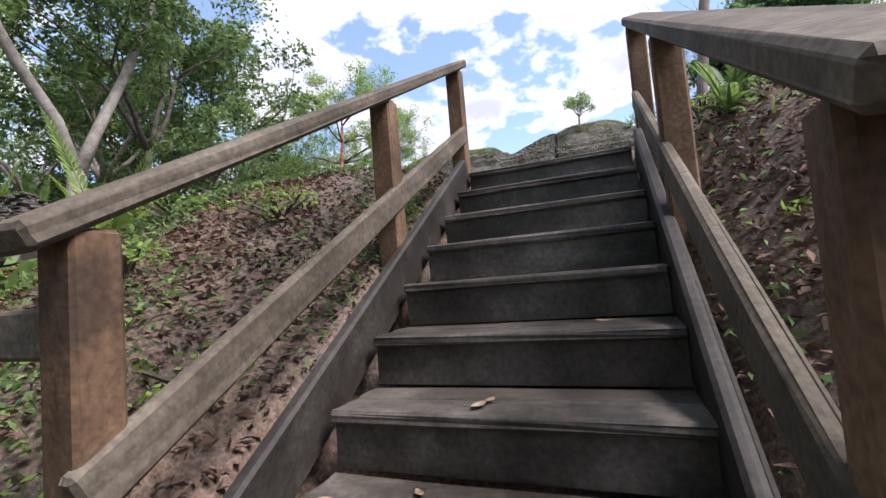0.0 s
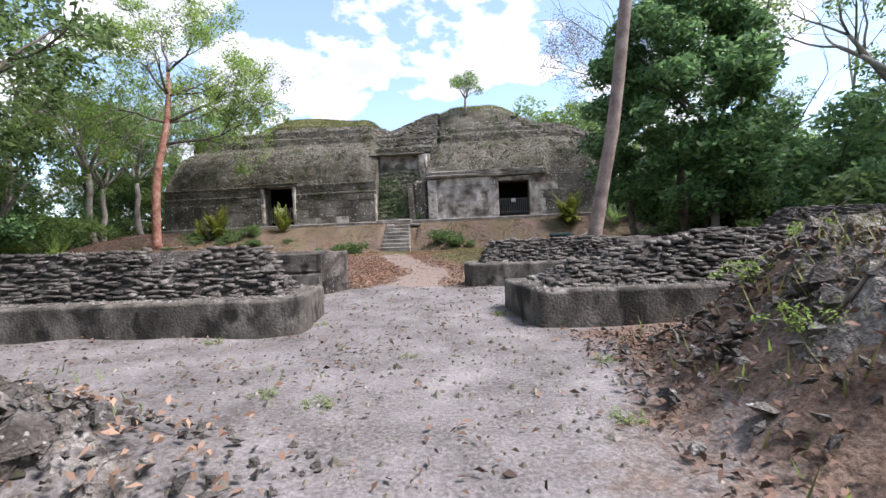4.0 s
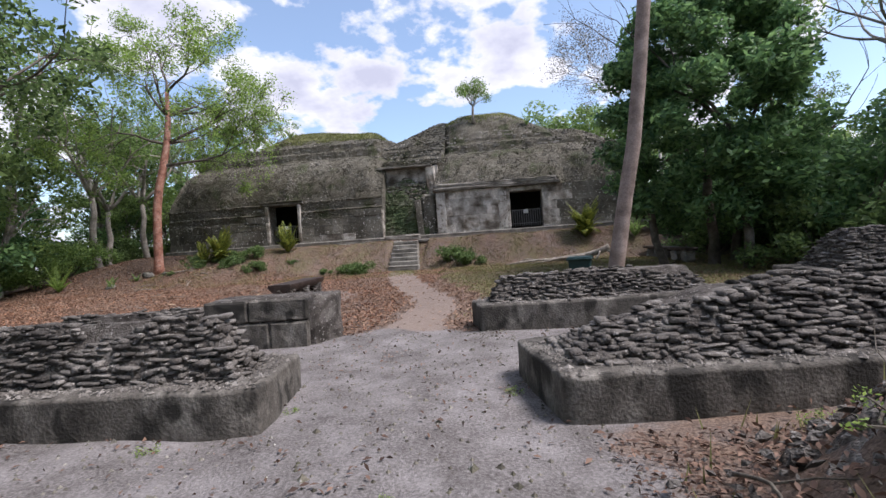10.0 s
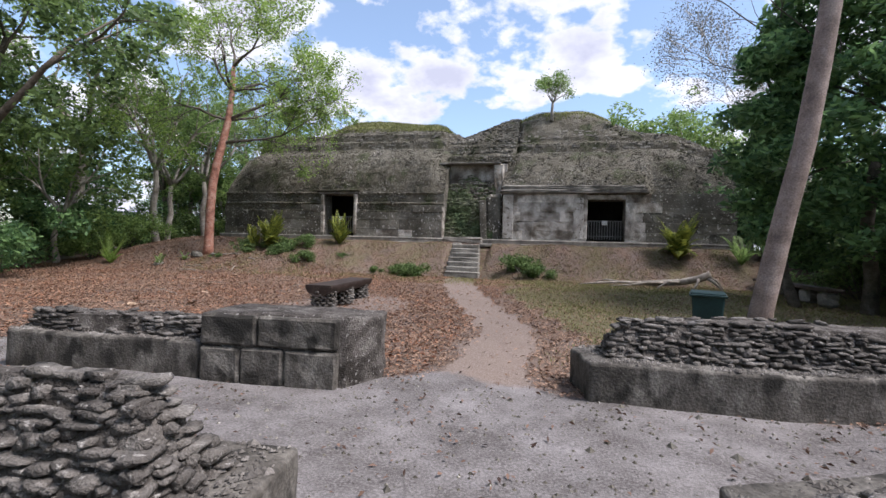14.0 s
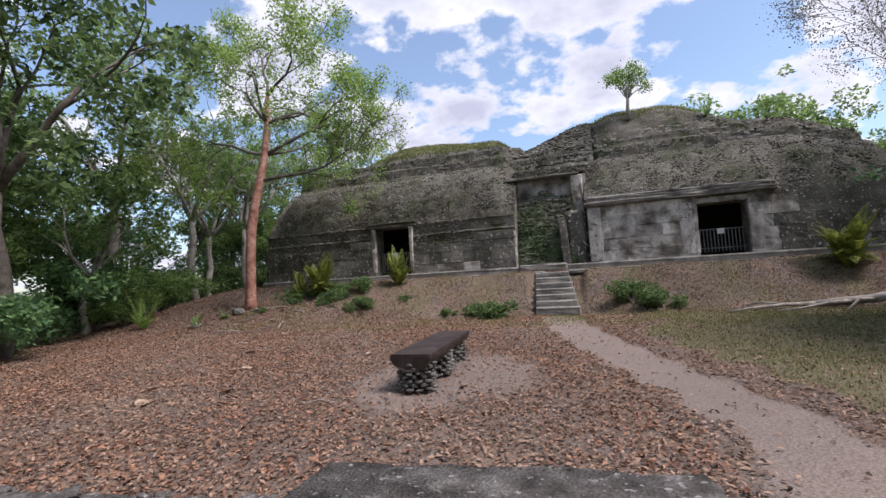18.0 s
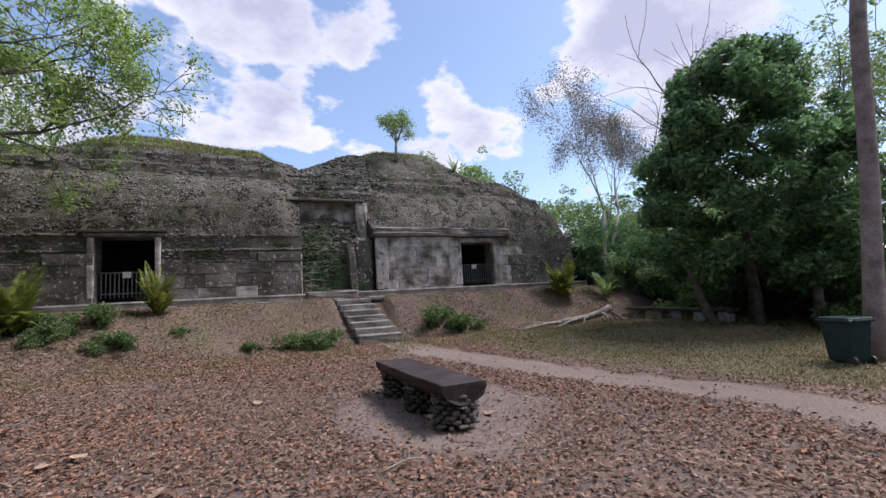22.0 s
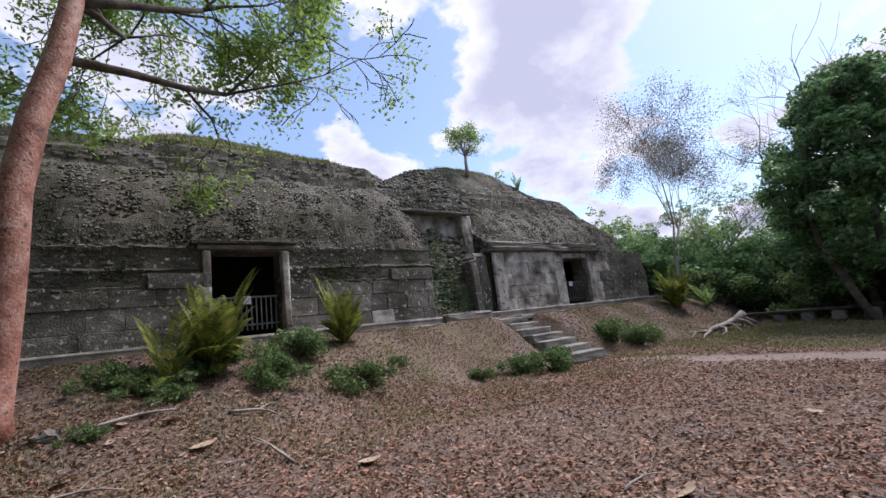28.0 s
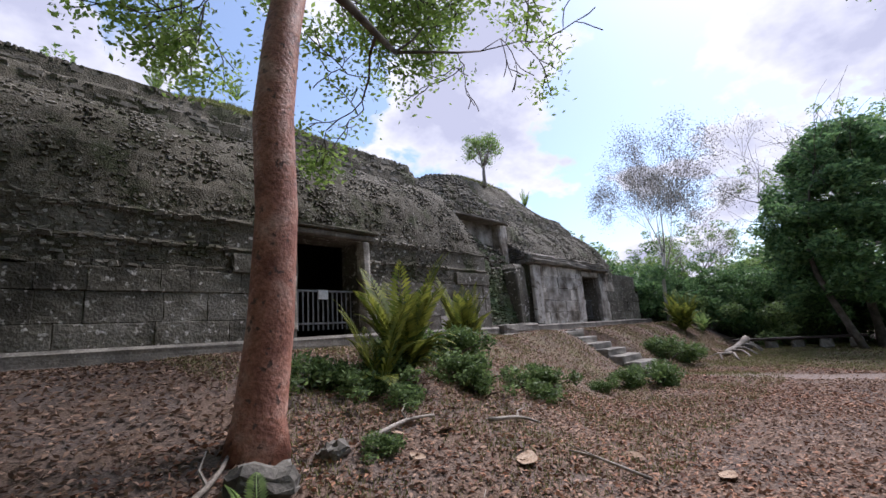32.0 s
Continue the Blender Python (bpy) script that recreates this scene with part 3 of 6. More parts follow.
def left_profile(x):
    end = 1 - smooth(LX0, LX0 + 1.3, x)
    hump = smooth(-15.0, -11.6, x) * (1 - smooth(-6.8, -5.3, x)) * (1 - 0.3 * smooth(-11, -7, x))
    hump = max(hump, 0.45 * (1 - smooth(-17, -13.5, x)) * (1 - end))
    b = 0.9 * end + 0.55 * smooth(-6.1, LX1, x)
    pts = [(LY + 0.0 + b * 0.2, 4.1), (LY + 0.1 + b * 0.4, 4.6), (LY + 0.3 + b * 0.7, 5.2), (LY + 0.62 + b, 5.8), (LY + 1.05 + b, 6.25), (LY + 1.6 + b, 6.55 - 0.25 * end), (LY + 2.1 + b, 6.68 - 0.25 * end)]
    pts += [(LY + 2.15 + b, 7.15), (LY + 2.3 + b, 7.25), (LY + 2.35 + b, 7.62), (LY + 2.75 + b, 7.72), (LY + 3.3 + b, 7.75 + 0.4 * hump), (LY + 4.3, 7.85 + 1.0 * hump), (LY + 5.8, 7.9 + 1.36 * hump), (LY + 9, 7.5), (LY + 12, 5.0), (LY + 14, 1.4)]
    return along(pts, 0.24)


def even(profile, n):
    """The same count of points for each profile, spaced evenly by length."""
    def f(x):
        p = np.array(profile(x))
        s = np.r_[0, np.cumsum(np.hypot(*np.diff(p, axis=0).T))]
        q = np.linspace(0, s[-1], n)
        return [(float(np.interp(v, s, p[:, 0])), float(np.interp(v, s, p[:, 1]))) for v in q]
    return f


def right_profile(x):
    end = smooth(5.2, RX1, x)
    begin = 1 - smooth(RX0, RX0 + 0.8, x)
    hump = smooth(-4.5, -0.6, x) * (1 - smooth(1.2, 5.2, x))
    lo = 4.42 - 0.9 * smooth(4.0, 4.5, x)
    b = 0.5 * end + 0.5 * begin
    pts = [(RY + 0.02, lo), (RY + 0.35 + b, lo + 0.55), (RY + 0.85 + b, 5.45 - 0.5 * end), (RY + 1.4 + b, 6.0 - 0.4 * end), (RY + 1.9 + b, 6.35 - 0.45 * end), (RY + 2.25 + b, 6.45 - 0.45 * end)]
    pts += [(RY + 2.3 + b, 6.9 - 0.6 * end), (RY + 2.6 + b, 7.0 - 0.6 * end), (RY + 2.65 + b, 7.3 - 0.7 * end), (RY + 2.9 + b, 7.4 - 0.8 * end + 0.45 * hump), (RY + 3.3 + b, 7.45 - 1.0 * end + 1.05 * hump), (RY + 4.2, 7.5 - 1.4 * end + 1.55 * hump), (RY + 6.0, 7.5 - 1.6 * end + 1.85 * hump), (RY + 9, 6.2 - end), (RY + 12, 4.2), (RY + 13.8, 1.4)]
    return along(pts, 0.24)


def grid(a, b, s):
    return [a + (b - a) * i / int((b - a) / s) for i in range(int((b - a) / s) + 1)]


shell("roof", grid(LX0, LX1, 0.14), even(left_profile, 110), M_ROOF, 0.05, 0.5, 1.0, temple, "rounded mossy rubble vault")
shell("roof", grid(RX0, RX1, 0.14), even(right_profile, 110), M_ROOF, 0.05, 0.5, 5.0, temple, "sloping mossy rubble vault")
# rubble band with two ledges between the blocks and the vault of the left wing
def band_profile(x):
    return along([(LY - 0.08, 3.1), (LY - 0.09, 3.16), (LY - 0.02, 3.18), (LY - 0.02, 3.52), (LY - 0.06, 3.54), (LY - 0.06, 3.58), (LY + 0.03, 3.61), (LY + 0.02, 4.0), (LY - 0.03, 4.08), (LY + 0.06, 4.16)], 0.08)


for a, b in ((LX0 + 0.1, LDOOR[0] - 0.02), (LDOOR[1] + 0.02, LX1)):
    shell("rubble_band", grid(a, b, 0.12), even(band_profile, 20), M_ROOF, 0.035, 0.4, 3.0, temple, "band of coursed rubble with ledges")
# the ends of both wings
def end_face(x, prof, sx, y_in):
    p = np.array(prof)
    vs = [(x, y, z) for y, z in p] + [(x + sx, y, 1.3) for y, z in p]
    k = len(p)
    return vs, [(i, i + 1, k + i + 1, k + i) for i in range(k - 1)]


for x, f, sx in ((LX0, left_profile, -0.15), (LX1, left_profile, 0.0), (RX0, right_profile, 0.0), (RX1, right_profile, 0.4)):
    part("end_wall", mesh_from("end_wall", *end_face(x, even(f, 60)(x), sx, 0), M_ROOF), temple)


def mid_profile(x):
    s = smooth(-5.4, -2.0, x)
    pts = [(22.25, 5.78), (22.3, 6.1), (22.7, 6.14), (22.75, 6.45), (23.1, 6.5), (23.15, 6.8), (23.5, 6.85), (23.55, 7.15), (24.0, 7.2 + 0.7 * s), (24.3, 7.5 + 0.85 * s), (25.5, 7.6 + 1.2 * s), (29, 7.0), (33, 4.5), (34.8, 1.4)]
    return along(pts, 0.2)


shell("stepped_core", grid(LX1 - 0.4, RX0 + 0.5, 0.2), even(mid_profile, 60), M_ROOF, 0.05, 0.5, 7.0, temple, "stepped rubble core between the vaults")
part("lintel_slab", from_bm("lintel_slab", slab(3.2, 0.9, 0.09, 0.02, 0.012, 8, 3), M_STONE), temple, "thin projecting stone slab", m=Matrix.Translation((-4.1, 22.25, 5.62)))
part("niche_back", from_bm("niche_back", slab(3.3, 0.4, 4.2, 0.0, cuts=4), M_PLASTER), temple, "stained plaster back of the niche", m=Matrix.Translation((-3.9, 22.5, 1.5)))


def niche_slope(x):
    pts = [(21.35, 1.7)]
    for i in range(11):
        y, z = 21.22 + i * 0.075, 1.9 + i * 0.25
        pts += [(y, z), (y + 0.02, z + 0.23)]
    wide = abs(x + 4.05) / 1.2
    return along(pts + [(22.2 + 0.12 * wide, 4.7 + 0.2 * (1 - wide)), (22.42, 5.3 - 0.6 * wide)], 0.12)


shell("collapsed_stair", grid(-5.6, -2.75, 0.1), even(niche_slope, 56), M_MOSS, 0.07, 0.35, 11.0, temple, "mossy collapsed stone stair in the niche")

def rubble_skin(profile, x0, x1, row, wide, out, mat, seed, pick, label, gaps=0.05, base=0.05, spin=0.2):
    """Rows of small stones bedded in a sloping skin, uneven in size and in how far they stand out."""
    rng = np.random.default_rng(seed)
    xs = np.linspace(x0, x1, int((x1 - x0) / 0.1) + 2)
    tables = []
    for x in xs:
        p = np.array(profile(float(x)))
        tables.append((np.r_[0, np.cumsum(np.hypot(*np.diff(p, axis=0).T))], p))
    far = max(t[0][-1] for t in tables)
    spots, s = [], row * 0.5
    while s < far:
        h = row * rng.uniform(0.75, 1.3)
        x = x0 + rng.uniform(0, wide[1])
        while x < x1 - wide[0]:
            w = rng.uniform(*wide)
            st, p = tables[min(len(xs) - 1, int((x + w / 2 - x0) / (xs[1] - xs[0]) + 0.5))]
            sj = s + 0.5 * row * math.sin(1.7 * x + seed) + rng.normal() * 0.42 * row
            if 0 <= sj < st[-1] - 0.06:
                y, z = np.interp(sj, st, p[:, 0]), np.interp(sj, st, p[:, 1])
                ty, tz = np.interp(sj + 0.05, st, p[:, 0]) - y, np.interp(sj + 0.05, st, p[:, 1]) - z
                k = math.hypot(ty, tz) + 1e-9
                if rng.random() > gaps and pick(x, y, z, tz / k):
                    spots.append((x + w / 2, y, z, w / 2, h / 2, ty / k, tz / k))
            x += w * rng.uniform(0.97, 1.12)
        s += h
    q = np.array(spots)
    n = len(q)
    sgn = np.array([(-1, -1, 0), (1, -1, 0), (1, 1, 0), (-1, 1, 0), (-1, -1, 1), (1, -1, 1), (1, 1, 1), (-1, 1, 1)], float)
    proud = rng.uniform(out[0], out[1], n)
    shrink = np.where(sgn[None, :, 2] > 0, rng.uniform(0.3, 0.8, (n, 8)), rng.uniform(0.8, 1.05, (n, 8)))
    a = sgn[None, :, 0] * q[:, 3, None] * shrink
    b = sgn[None, :, 1] * q[:, 4, None] * shrink
    turn = rng.normal(size=(n, 1)) * spin
    a, b = a * np.cos(turn) - b * np.sin(turn), a * np.sin(turn) + b * np.cos(turn)
    c = np.where(sgn[None, :, 2] > 0, proud[:, None] * rng.uniform(0.75, 1.2, (n, 8)), -base)
    v = np.stack([q[:, 0, None] + a, q[:, 1, None] + b * q[:, 5, None] - c * q[:, 6, None], q[:, 2, None] + b * q[:, 6, None] + c * q[:, 5, None]], -1).reshape(-1, 3)
    faces = np.array([(4, 5, 6, 7), (0, 1, 5, 4), (1, 2, 6, 5), (2, 3, 7, 6), (3, 0, 4, 7)])
    f = (np.arange(n)[:, None, None] * 8 + faces[None]).reshape(-1, 4)
    return tagged(part("roof_stones", mesh_from("roof_stones", v, f.tolist(), mat), temple, label), kind="stuff")


def rubble_face(x, y, z, steep):
    return not (steep > 0.8 and z > 6.2) and z < 8.35 + 0.3 * math.sin(1.9 * x) + 0.2 * math.sin(5.3 * x) and y < 25.8


def coursed_face(x, y, z, steep):
    return steep > 0.72 and 6.2 < z < 7.75


VAULT = "small grey stones set in the mossy vault"
COURSE = "courses of worn upright blocks above the vault"
rubble_skin(left_profile, LX0 + 0.05, LX1, 0.062, (0.05, 0.14), (0.004, 0.034), M_RSTONE, 1, rubble_face, VAULT, 0.42, spin=0.45)
rubble_skin(right_profile, RX0, RX1 - 0.05, 0.062, (0.05, 0.14), (0.004, 0.034), M_RSTONE, 2, rubble_face, VAULT, 0.42, spin=0.45)
rubble_skin(mid_profile, LX1 - 0.3, RX0 + 0.4, 0.085, (0.08, 0.26), (0.01, 0.06), M_RSTONE, 3, lambda x, y, z, k: y < 26, VAULT, 0.15)
rubble_skin(left_profile, LX0 + 0.3, LX1, 0.14, (0.16, 0.5), (0.002, 0.016), M_STONE, 4, coursed_face, COURSE, 0.3, spin=0.03)
rubble_skin(right_profile, RX0 + 0.1, RX1 - 0.3, 0.14, (0.16, 0.5), (0.002, 0.016), M_STONE, 5, coursed_face, COURSE, 0.3, spin=0.03)
for a, b in ((LX0 + 0.1, LDOOR[0] - 1.3), (LDOOR[1] + 0.1, -6.95)):
    rubble_skin(band_profile, a, b, 0.075, (0.06, 0.22), (0.005, 0.045), M_RSTONE, 6, lambda x, y, z, k: True, "small stones of the coursed band", 0.25)
rubble_skin(niche_slope, -5.55, -2.8, 0.085, (0.1, 0.34), (0.01, 0.09), M_MOSS, 7, lambda x, y, z, k: z < 4.1 + 0.3 * math.sin(2 * x), "mossy stones of the fallen stair", 0.08)
rubble_skin(niche_slope, -5.55, -2.8, 0.085, (0.1, 0.34), (0.01, 0.09), M_RSTONE, 8, lambda x, y, z, k: z >= 4.1 + 0.3 * math.sin(2 * x), "stones of the fallen stair", 0.08)

# coursed stones on the side of the right wing that faces the niche
rng = np.random.default_rng(77)
front = np.array(right_profile(RX0))
side_v, side_f = [], []
for row in range(36):
    z = 4.1 + 0.07 * row
    y = max(21.3, float(np.interp(z, front[:40, 1], front[:40, 0])))
    back = y + 1.5
    while y < back:
        w, h, out = rng.uniform(0.1, 0.3), 0.033, rng.uniform(0.02, 0.09)
        o = len(side_v)
        for dy, dz, dx in ((0, -h, 0.1), (w, -h, 0.1), (w, h, 0.1), (0, h, 0.1), (0.02, -h * 0.7, -out), (w - 0.02, -h * 0.7, -out), (w - 0.02, h * 0.7, -out * 0.8), (0.02, h * 0.7, -out * 0.8)):
            side_v.append((RX0 + dx + 0.05 * (z - 4.1) + rng.normal() * 0.006, y + dy, z + dz + rng.normal() * 0.006))
        side_f += [(o + 4, o + 7, o + 6, o + 5), (o, o + 4, o + 5, o + 1), (o + 1, o + 5, o + 6, o + 2), (o + 2, o + 6, o + 7, o + 3), (o + 3, o + 7, o + 4, o)]
        y += w + 0.01
tagged(part("side_stones", mesh_from("side_stones", side_v, side_f, M_RUBBLE), temple, "thin grey coursed stones beside the niche"), kind="stuff")

# cornice over the plastered wall
part("cornice", from_bm("cornice", slab(6.5, 0.75, 0.16, 0.03, 0.026, 2, 9), M_STONE), temple, "projecting stone cornice", m=Matrix.Translation((0.85, 21.3, 4.06)))
part("cornice", from_bm("cornice", slab(6.3, 0.6, 0.22, 0.04, 0.03, 4, 9), M_STONE), temple, "projecting stone cornice", m=Matrix.Translation((0.85, 21.42, 4.22)))
part("lintel", from_bm("lintel", slab(2.3, 0.5, 0.12, 0.02, 0.006, 2, 2), M_STONE), temple, "stone door lintel", m=Matrix.Translation((-10.7, 21.12, 4.02)))
part("lintel", from_bm("lintel", slab(2.5, 0.55, 0.08, 0.02, 0.01, 2, 2), M_ROOF), temple, m=Matrix.Translation((-10.75, 21.05, 4.15)))
part("lintel", from_bm("lintel", slab(1.95, 0.4, 0.22, 0.02, 0.006, 2, 2), M_PLASTER), temple, "stone door lintel", m=Matrix.Translation((2.4, 21.36, 3.79)))

# rooms behind the doorways, their inner shade given as near-black wall colour
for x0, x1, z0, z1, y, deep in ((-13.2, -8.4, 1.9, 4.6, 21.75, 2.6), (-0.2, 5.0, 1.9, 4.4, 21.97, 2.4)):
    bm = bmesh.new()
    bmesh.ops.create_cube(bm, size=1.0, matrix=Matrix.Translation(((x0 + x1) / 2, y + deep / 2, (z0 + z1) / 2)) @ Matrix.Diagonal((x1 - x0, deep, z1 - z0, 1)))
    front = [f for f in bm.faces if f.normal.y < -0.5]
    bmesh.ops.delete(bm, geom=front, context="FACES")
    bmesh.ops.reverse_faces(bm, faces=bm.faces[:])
    part("chamber", from_bm("chamber", bm, M_DARK), temple, "vaulted chamber, its inner gloom in the wall colour")


def barred_gate(door, y, label):
    """A low gate of upright bars between two rails, with a small white notice."""
    x0, x1, z0, _ = door
    g = thing("barred_gate", ((x0 + x1) / 2, y, z0), label, "gate", "gates in the temple doorways")
    g.matrix_basis = IN_YARD @ Matrix.Translation(g.location)
    w = x1 - x0 - 0.1
    for z in (0.12, 0.82):
        part("rail", from_bm("rail", slab(w, 0.035, 0.045, 0.004), M_METAL), g, m=Matrix.Translation((0, 0, z)))
    n = 13
    for i in range(n):
        part("bar", from_bm("bar", slab(0.035, 0.025, 0.86, 0.004), M_METAL), g, m=Matrix.Translation((-w / 2 + w * (i + 0.5) / n, 0.02, 0.0)))
    part("notice", from_bm("notice", slab(0.24, 0.02, 0.2, 0.005), M_SIGN), g, "small white notice board", m=Matrix.Translation((-0.02, -0.03, 0.66)))
    return g


barred_gate(LDOOR, 21.3, "low grey barred metal gate with white notice")
barred_gate(RDOOR, 21.55, "low grey barred metal gate with white notice")

# dressed blocks on the left wing, in courses with open joints
rng_b = random.Random(4)
for z0, z1, yy, lo, hi in ((1.87, 2.24, -0.03, 0.6, 1.3), (2.245, 2.72, -0.015, 0.5, 1.1), (2.725, 3.1, -0.02, 0.4, 1.0), (3.105, 3.45, -0.06, 0.5, 1.2)):
    x = LX0 + 0.15
    while x < LX1 - 0.12:
        x1 = x + rng_b.uniform(lo, hi)
        x1 = LX1 - 0.05 if x1 > LX1 - 0.25 else x1
        if x < LDOOR[0] - 0.02 < x1:
            x1 = LDOOR[0] - 0.02
        if LDOOR[0] - 0.03 <= x < LDOOR[1]:
            x = LDOOR[1] + 0.02
            continue
        if z0 > 3.0 and not (-13.0 < x < -11.5 or -6.9 < x):
            x = x1
            continue
        bl = slab(x1 - x - 0.004, 0.16, z1 - z0 - 0.003, 0.01, 0.009, int(x * 100), 2)
        pale = z0 < 2.0 and -9.6 < x < -7.4
        part("block", from_bm("block", bl, M_PLASTER if pale else M_WALL), temple, m=Matrix.Translation(((x + x1) / 2, LY + yy + rng_b.uniform(-0.014, 0.014), z0)))
        x = x1
for x in (LDOOR[0] - 0.1, LDOOR[1] + 0.08):
    part("door_jamb", from_bm("door_jamb", slab(0.17, 0.3, 1.97, 0.02, 0.008, 4, 2), M_PLASTER), temple, "pale plastered door jamb", m=Matrix.Translation((x, 21.02, 2.02)))
for x in (RDOOR[0] - 0.13, RDOOR[1] + 0.2):
    part("door_jamb", from_bm("door_jamb", slab(0.26 if x < 2 else 0.4, 0.3, 1.8, 0.02, 0.008, 4, 2), M_PLASTER), temple, "pale plastered door jamb", m=Matrix.Translation((x, 21.26, 1.98)))
# plastered front of the right wing: pale panels between worn blocks
for z0, z1 in ((1.87, 2.3), (2.304, 2.75), (2.754, 3.2), (3.204, 3.64), (3.644, 4.05)):
    x = -2.2
    while x < RX1 - 0.45:
        w = rng_b.uniform(0.35, 0.95)
        x1 = min(x + w, RX1 - 0.35)
        if x < RDOOR[0] - 0.02 < x1:
            x1 = RDOOR[0] - 0.02
        if RDOOR[0] - 0.03 <= x < RDOOR[1] and z0 < RDOOR[3] - 0.1:
            x = RDOOR[1] + 0.02
            continue
        if x > 4.3 and z0 > 3.2:
            break
        bl = slab(x1 - x - 0.006, 0.16, z1 - z0 - 0.005, 0.006, 0.009, int(x * 90), 3)
        part("block", from_bm("block", bl, M_PLASTER if x < 3.9 else M_WALL), temple, m=Matrix.Translation(((x + x1) / 2, RY - 0.03 + rng_b.uniform(-0.015, 0.015), z0)))
        x = x1
part("pilaster", from_bm("pilaster", slab(0.5, 0.16, 2.12, 0.03, 0.012, 5, 3), M_PALE), temple, "pale plastered corner pilaster", m=Matrix.Translation((-2.02, RY - 0.07, 1.9)))
part("pilaster", from_bm("pilaster", slab(0.45, 0.14, 1.9, 0.03, 0.012, 6, 3), M_PALE), temple, "pale plastered pilaster by the door", m=Matrix.Translation((1.2, RY - 0.06, 1.95)))
# rounded pier beside the niche and the left pier
part("pier", from_bm("pier", slab(0.85, 0.9, 2.35, 0.16, 0.03, 6, 3), M_WALL), temple, "dark rounded pier", m=Matrix.Translation((-2.72, 21.75, 1.7)))
part("pier", from_bm("pier", slab(0.3, 0.4, 1.6, 0.04, 0.015, 7, 2), M_PLASTER), temple, "pale jamb stone", m=Matrix.Translation((-5.3, 21.12, 1.8)))
part("pier", from_bm("pier", slab(0.3, 0.5, 2.0, 0.04, 0.015, 9, 2), M_WALL), temple, "leaning jamb stone", m=pose(-3.15, 21.3, 1.75, 0, -4, 0))
for sx in (-5.55, -2.62):
    part("niche_side", from_bm("niche_side", slab(0.5, 1.2, 1.6, 0.05, 0.02, 3, 2), M_PLASTER), temple, "plastered niche side", m=Matrix.Translation((sx, 22.55, 4.02)))

# terrace kerb and steps
kerb = thing("terrace_edge", (0, 0, 0), "worn pale stone edge of the terrace", "kerb", kind="structure")
kerb.matrix_basis = IN_YARD
for a, b in ((-14.5, -4.25), (-3.05, 7.2)):
    x = a
    while x < b:
        w = rng_b.uniform(0.6, 1.1)
        part("kerb_stone", from_bm("kerb_stone", slab(min(w, b - x) - 0.01, 0.3, 0.14, 0.03, 0.012, int(x * 50), 1), M_STONE), kerb, m=Matrix.Translation((x + w / 2, 19.5, 1.5)))
        x += w
steps = thing("stone_steps", (-3.4, 0, 0), "seven weathered stone steps up the terrace", "steps")
steps.matrix_basis = IN_YARD @ Matrix.Translation((-3.4, 0, 0))
for i in range(7):
    z = 0.3 + 0.18 * i
    y = 16.85 + 0.38 * i
    st = part("step", from_bm("step", slab(1.34 - 0.025 * i, 0.52, 0.26, 0.025, 0.01, i, 2), M_STONE), steps, m=Matrix.Translation((0.06 - 0.05 * i, y + 0.2, z - 0.06)))



# ---------------------------------------------------------------- courtyard walls
def lump(sx, sy, sz, seed, jitter=0.2):
    """A small rounded stone with uneven sides, standing on its base."""
    bm = bmesh.new()
    bmesh.ops.create_cube(bm, size=2.0)
    bmesh.ops.subdivide_edges(bm, edges=bm.edges[:], cuts=1, use_grid_fill=True)
    rng = random.Random(seed)
    for v in bm.verts:
        p = v.co.normalized() * 0.42 + v.co * 0.5
        k = 1 + rng.uniform(-jitter, jitter)
        v.co = Vector((p.x * sx / 2 * k, p.y * sy / 2 * k, (p.z * k + 1) * sz / 2))
    return bm


def stone_pool(n, seed):
    pool = []
    r = random.Random(seed)
    for i in range(n):
        sx, sy, sz = r.uniform(0.08, 0.24), r.uniform(0.1, 0.18), r.uniform(0.032, 0.062)
        pool.append(from_bm("stone", lump(sx, sy, sz, seed * 100 + i), M_RUBBLE, True))
    return pool


POOL = stone_pool(24, 5)


def base_wall(name, outline, z0, z1, mat, label, amp=0.02):
    """A plinth with upright, slightly uneven sides over an outline given anticlockwise."""
    bm = bmesh.new()
    lo = [bm.verts.new((x, y, z0)) for x, y in outline]
    f = bm.faces.new(lo)
    ext = bmesh.ops.extrude_face_region(bm, geom=[f])
    for v in ext["geom"]:
        if isinstance(v, bmesh.types.BMVert):
            v.co.z = z1
    bmesh.ops.recalc_face_normals(bm, faces=bm.faces[:])
    bmesh.ops.subdivide_edges(bm, edges=bm.edges[:], cuts=13, use_grid_fill=True)
    bmesh.ops.bevel(bm, geom=[e for e in bm.edges if len(e.link_faces) == 2 and e.calc_face_angle(0) > 0.5], offset=0.022, segments=1, affect="EDGES")
    for v in bm.verts:
        d = relief(v.co.x, v.co.y, v.co.z * 0.3, amp, 0.5) + relief(v.co.x, v.co.y, v.co.z, amp * 0.14, 0.2)
        v.co += Vector((d, d, d * 0.6 if v.co.z > z0 + 0.1 else 0))
    return from_bm(name, bm, mat, True)


def inset_loop(outline, d):
    """The outline drawn in by d on all sides."""
    n, out = len(outline), []
    for i in range(n):
        p0, p1, p2 = Vector(outline[i - 1]), Vector(outline[i]), Vector(outline[(i + 1) % n])
        n1, n2 = Vector((-(p1 - p0).y, (p1 - p0).x)).normalized(), Vector((-(p2 - p1).y, (p2 - p1).x)).normalized()
        b = (n1 + n2).normalized()
        out.append(tuple(p1 + b * d / max(0.35, b.dot(n1))))
    return out


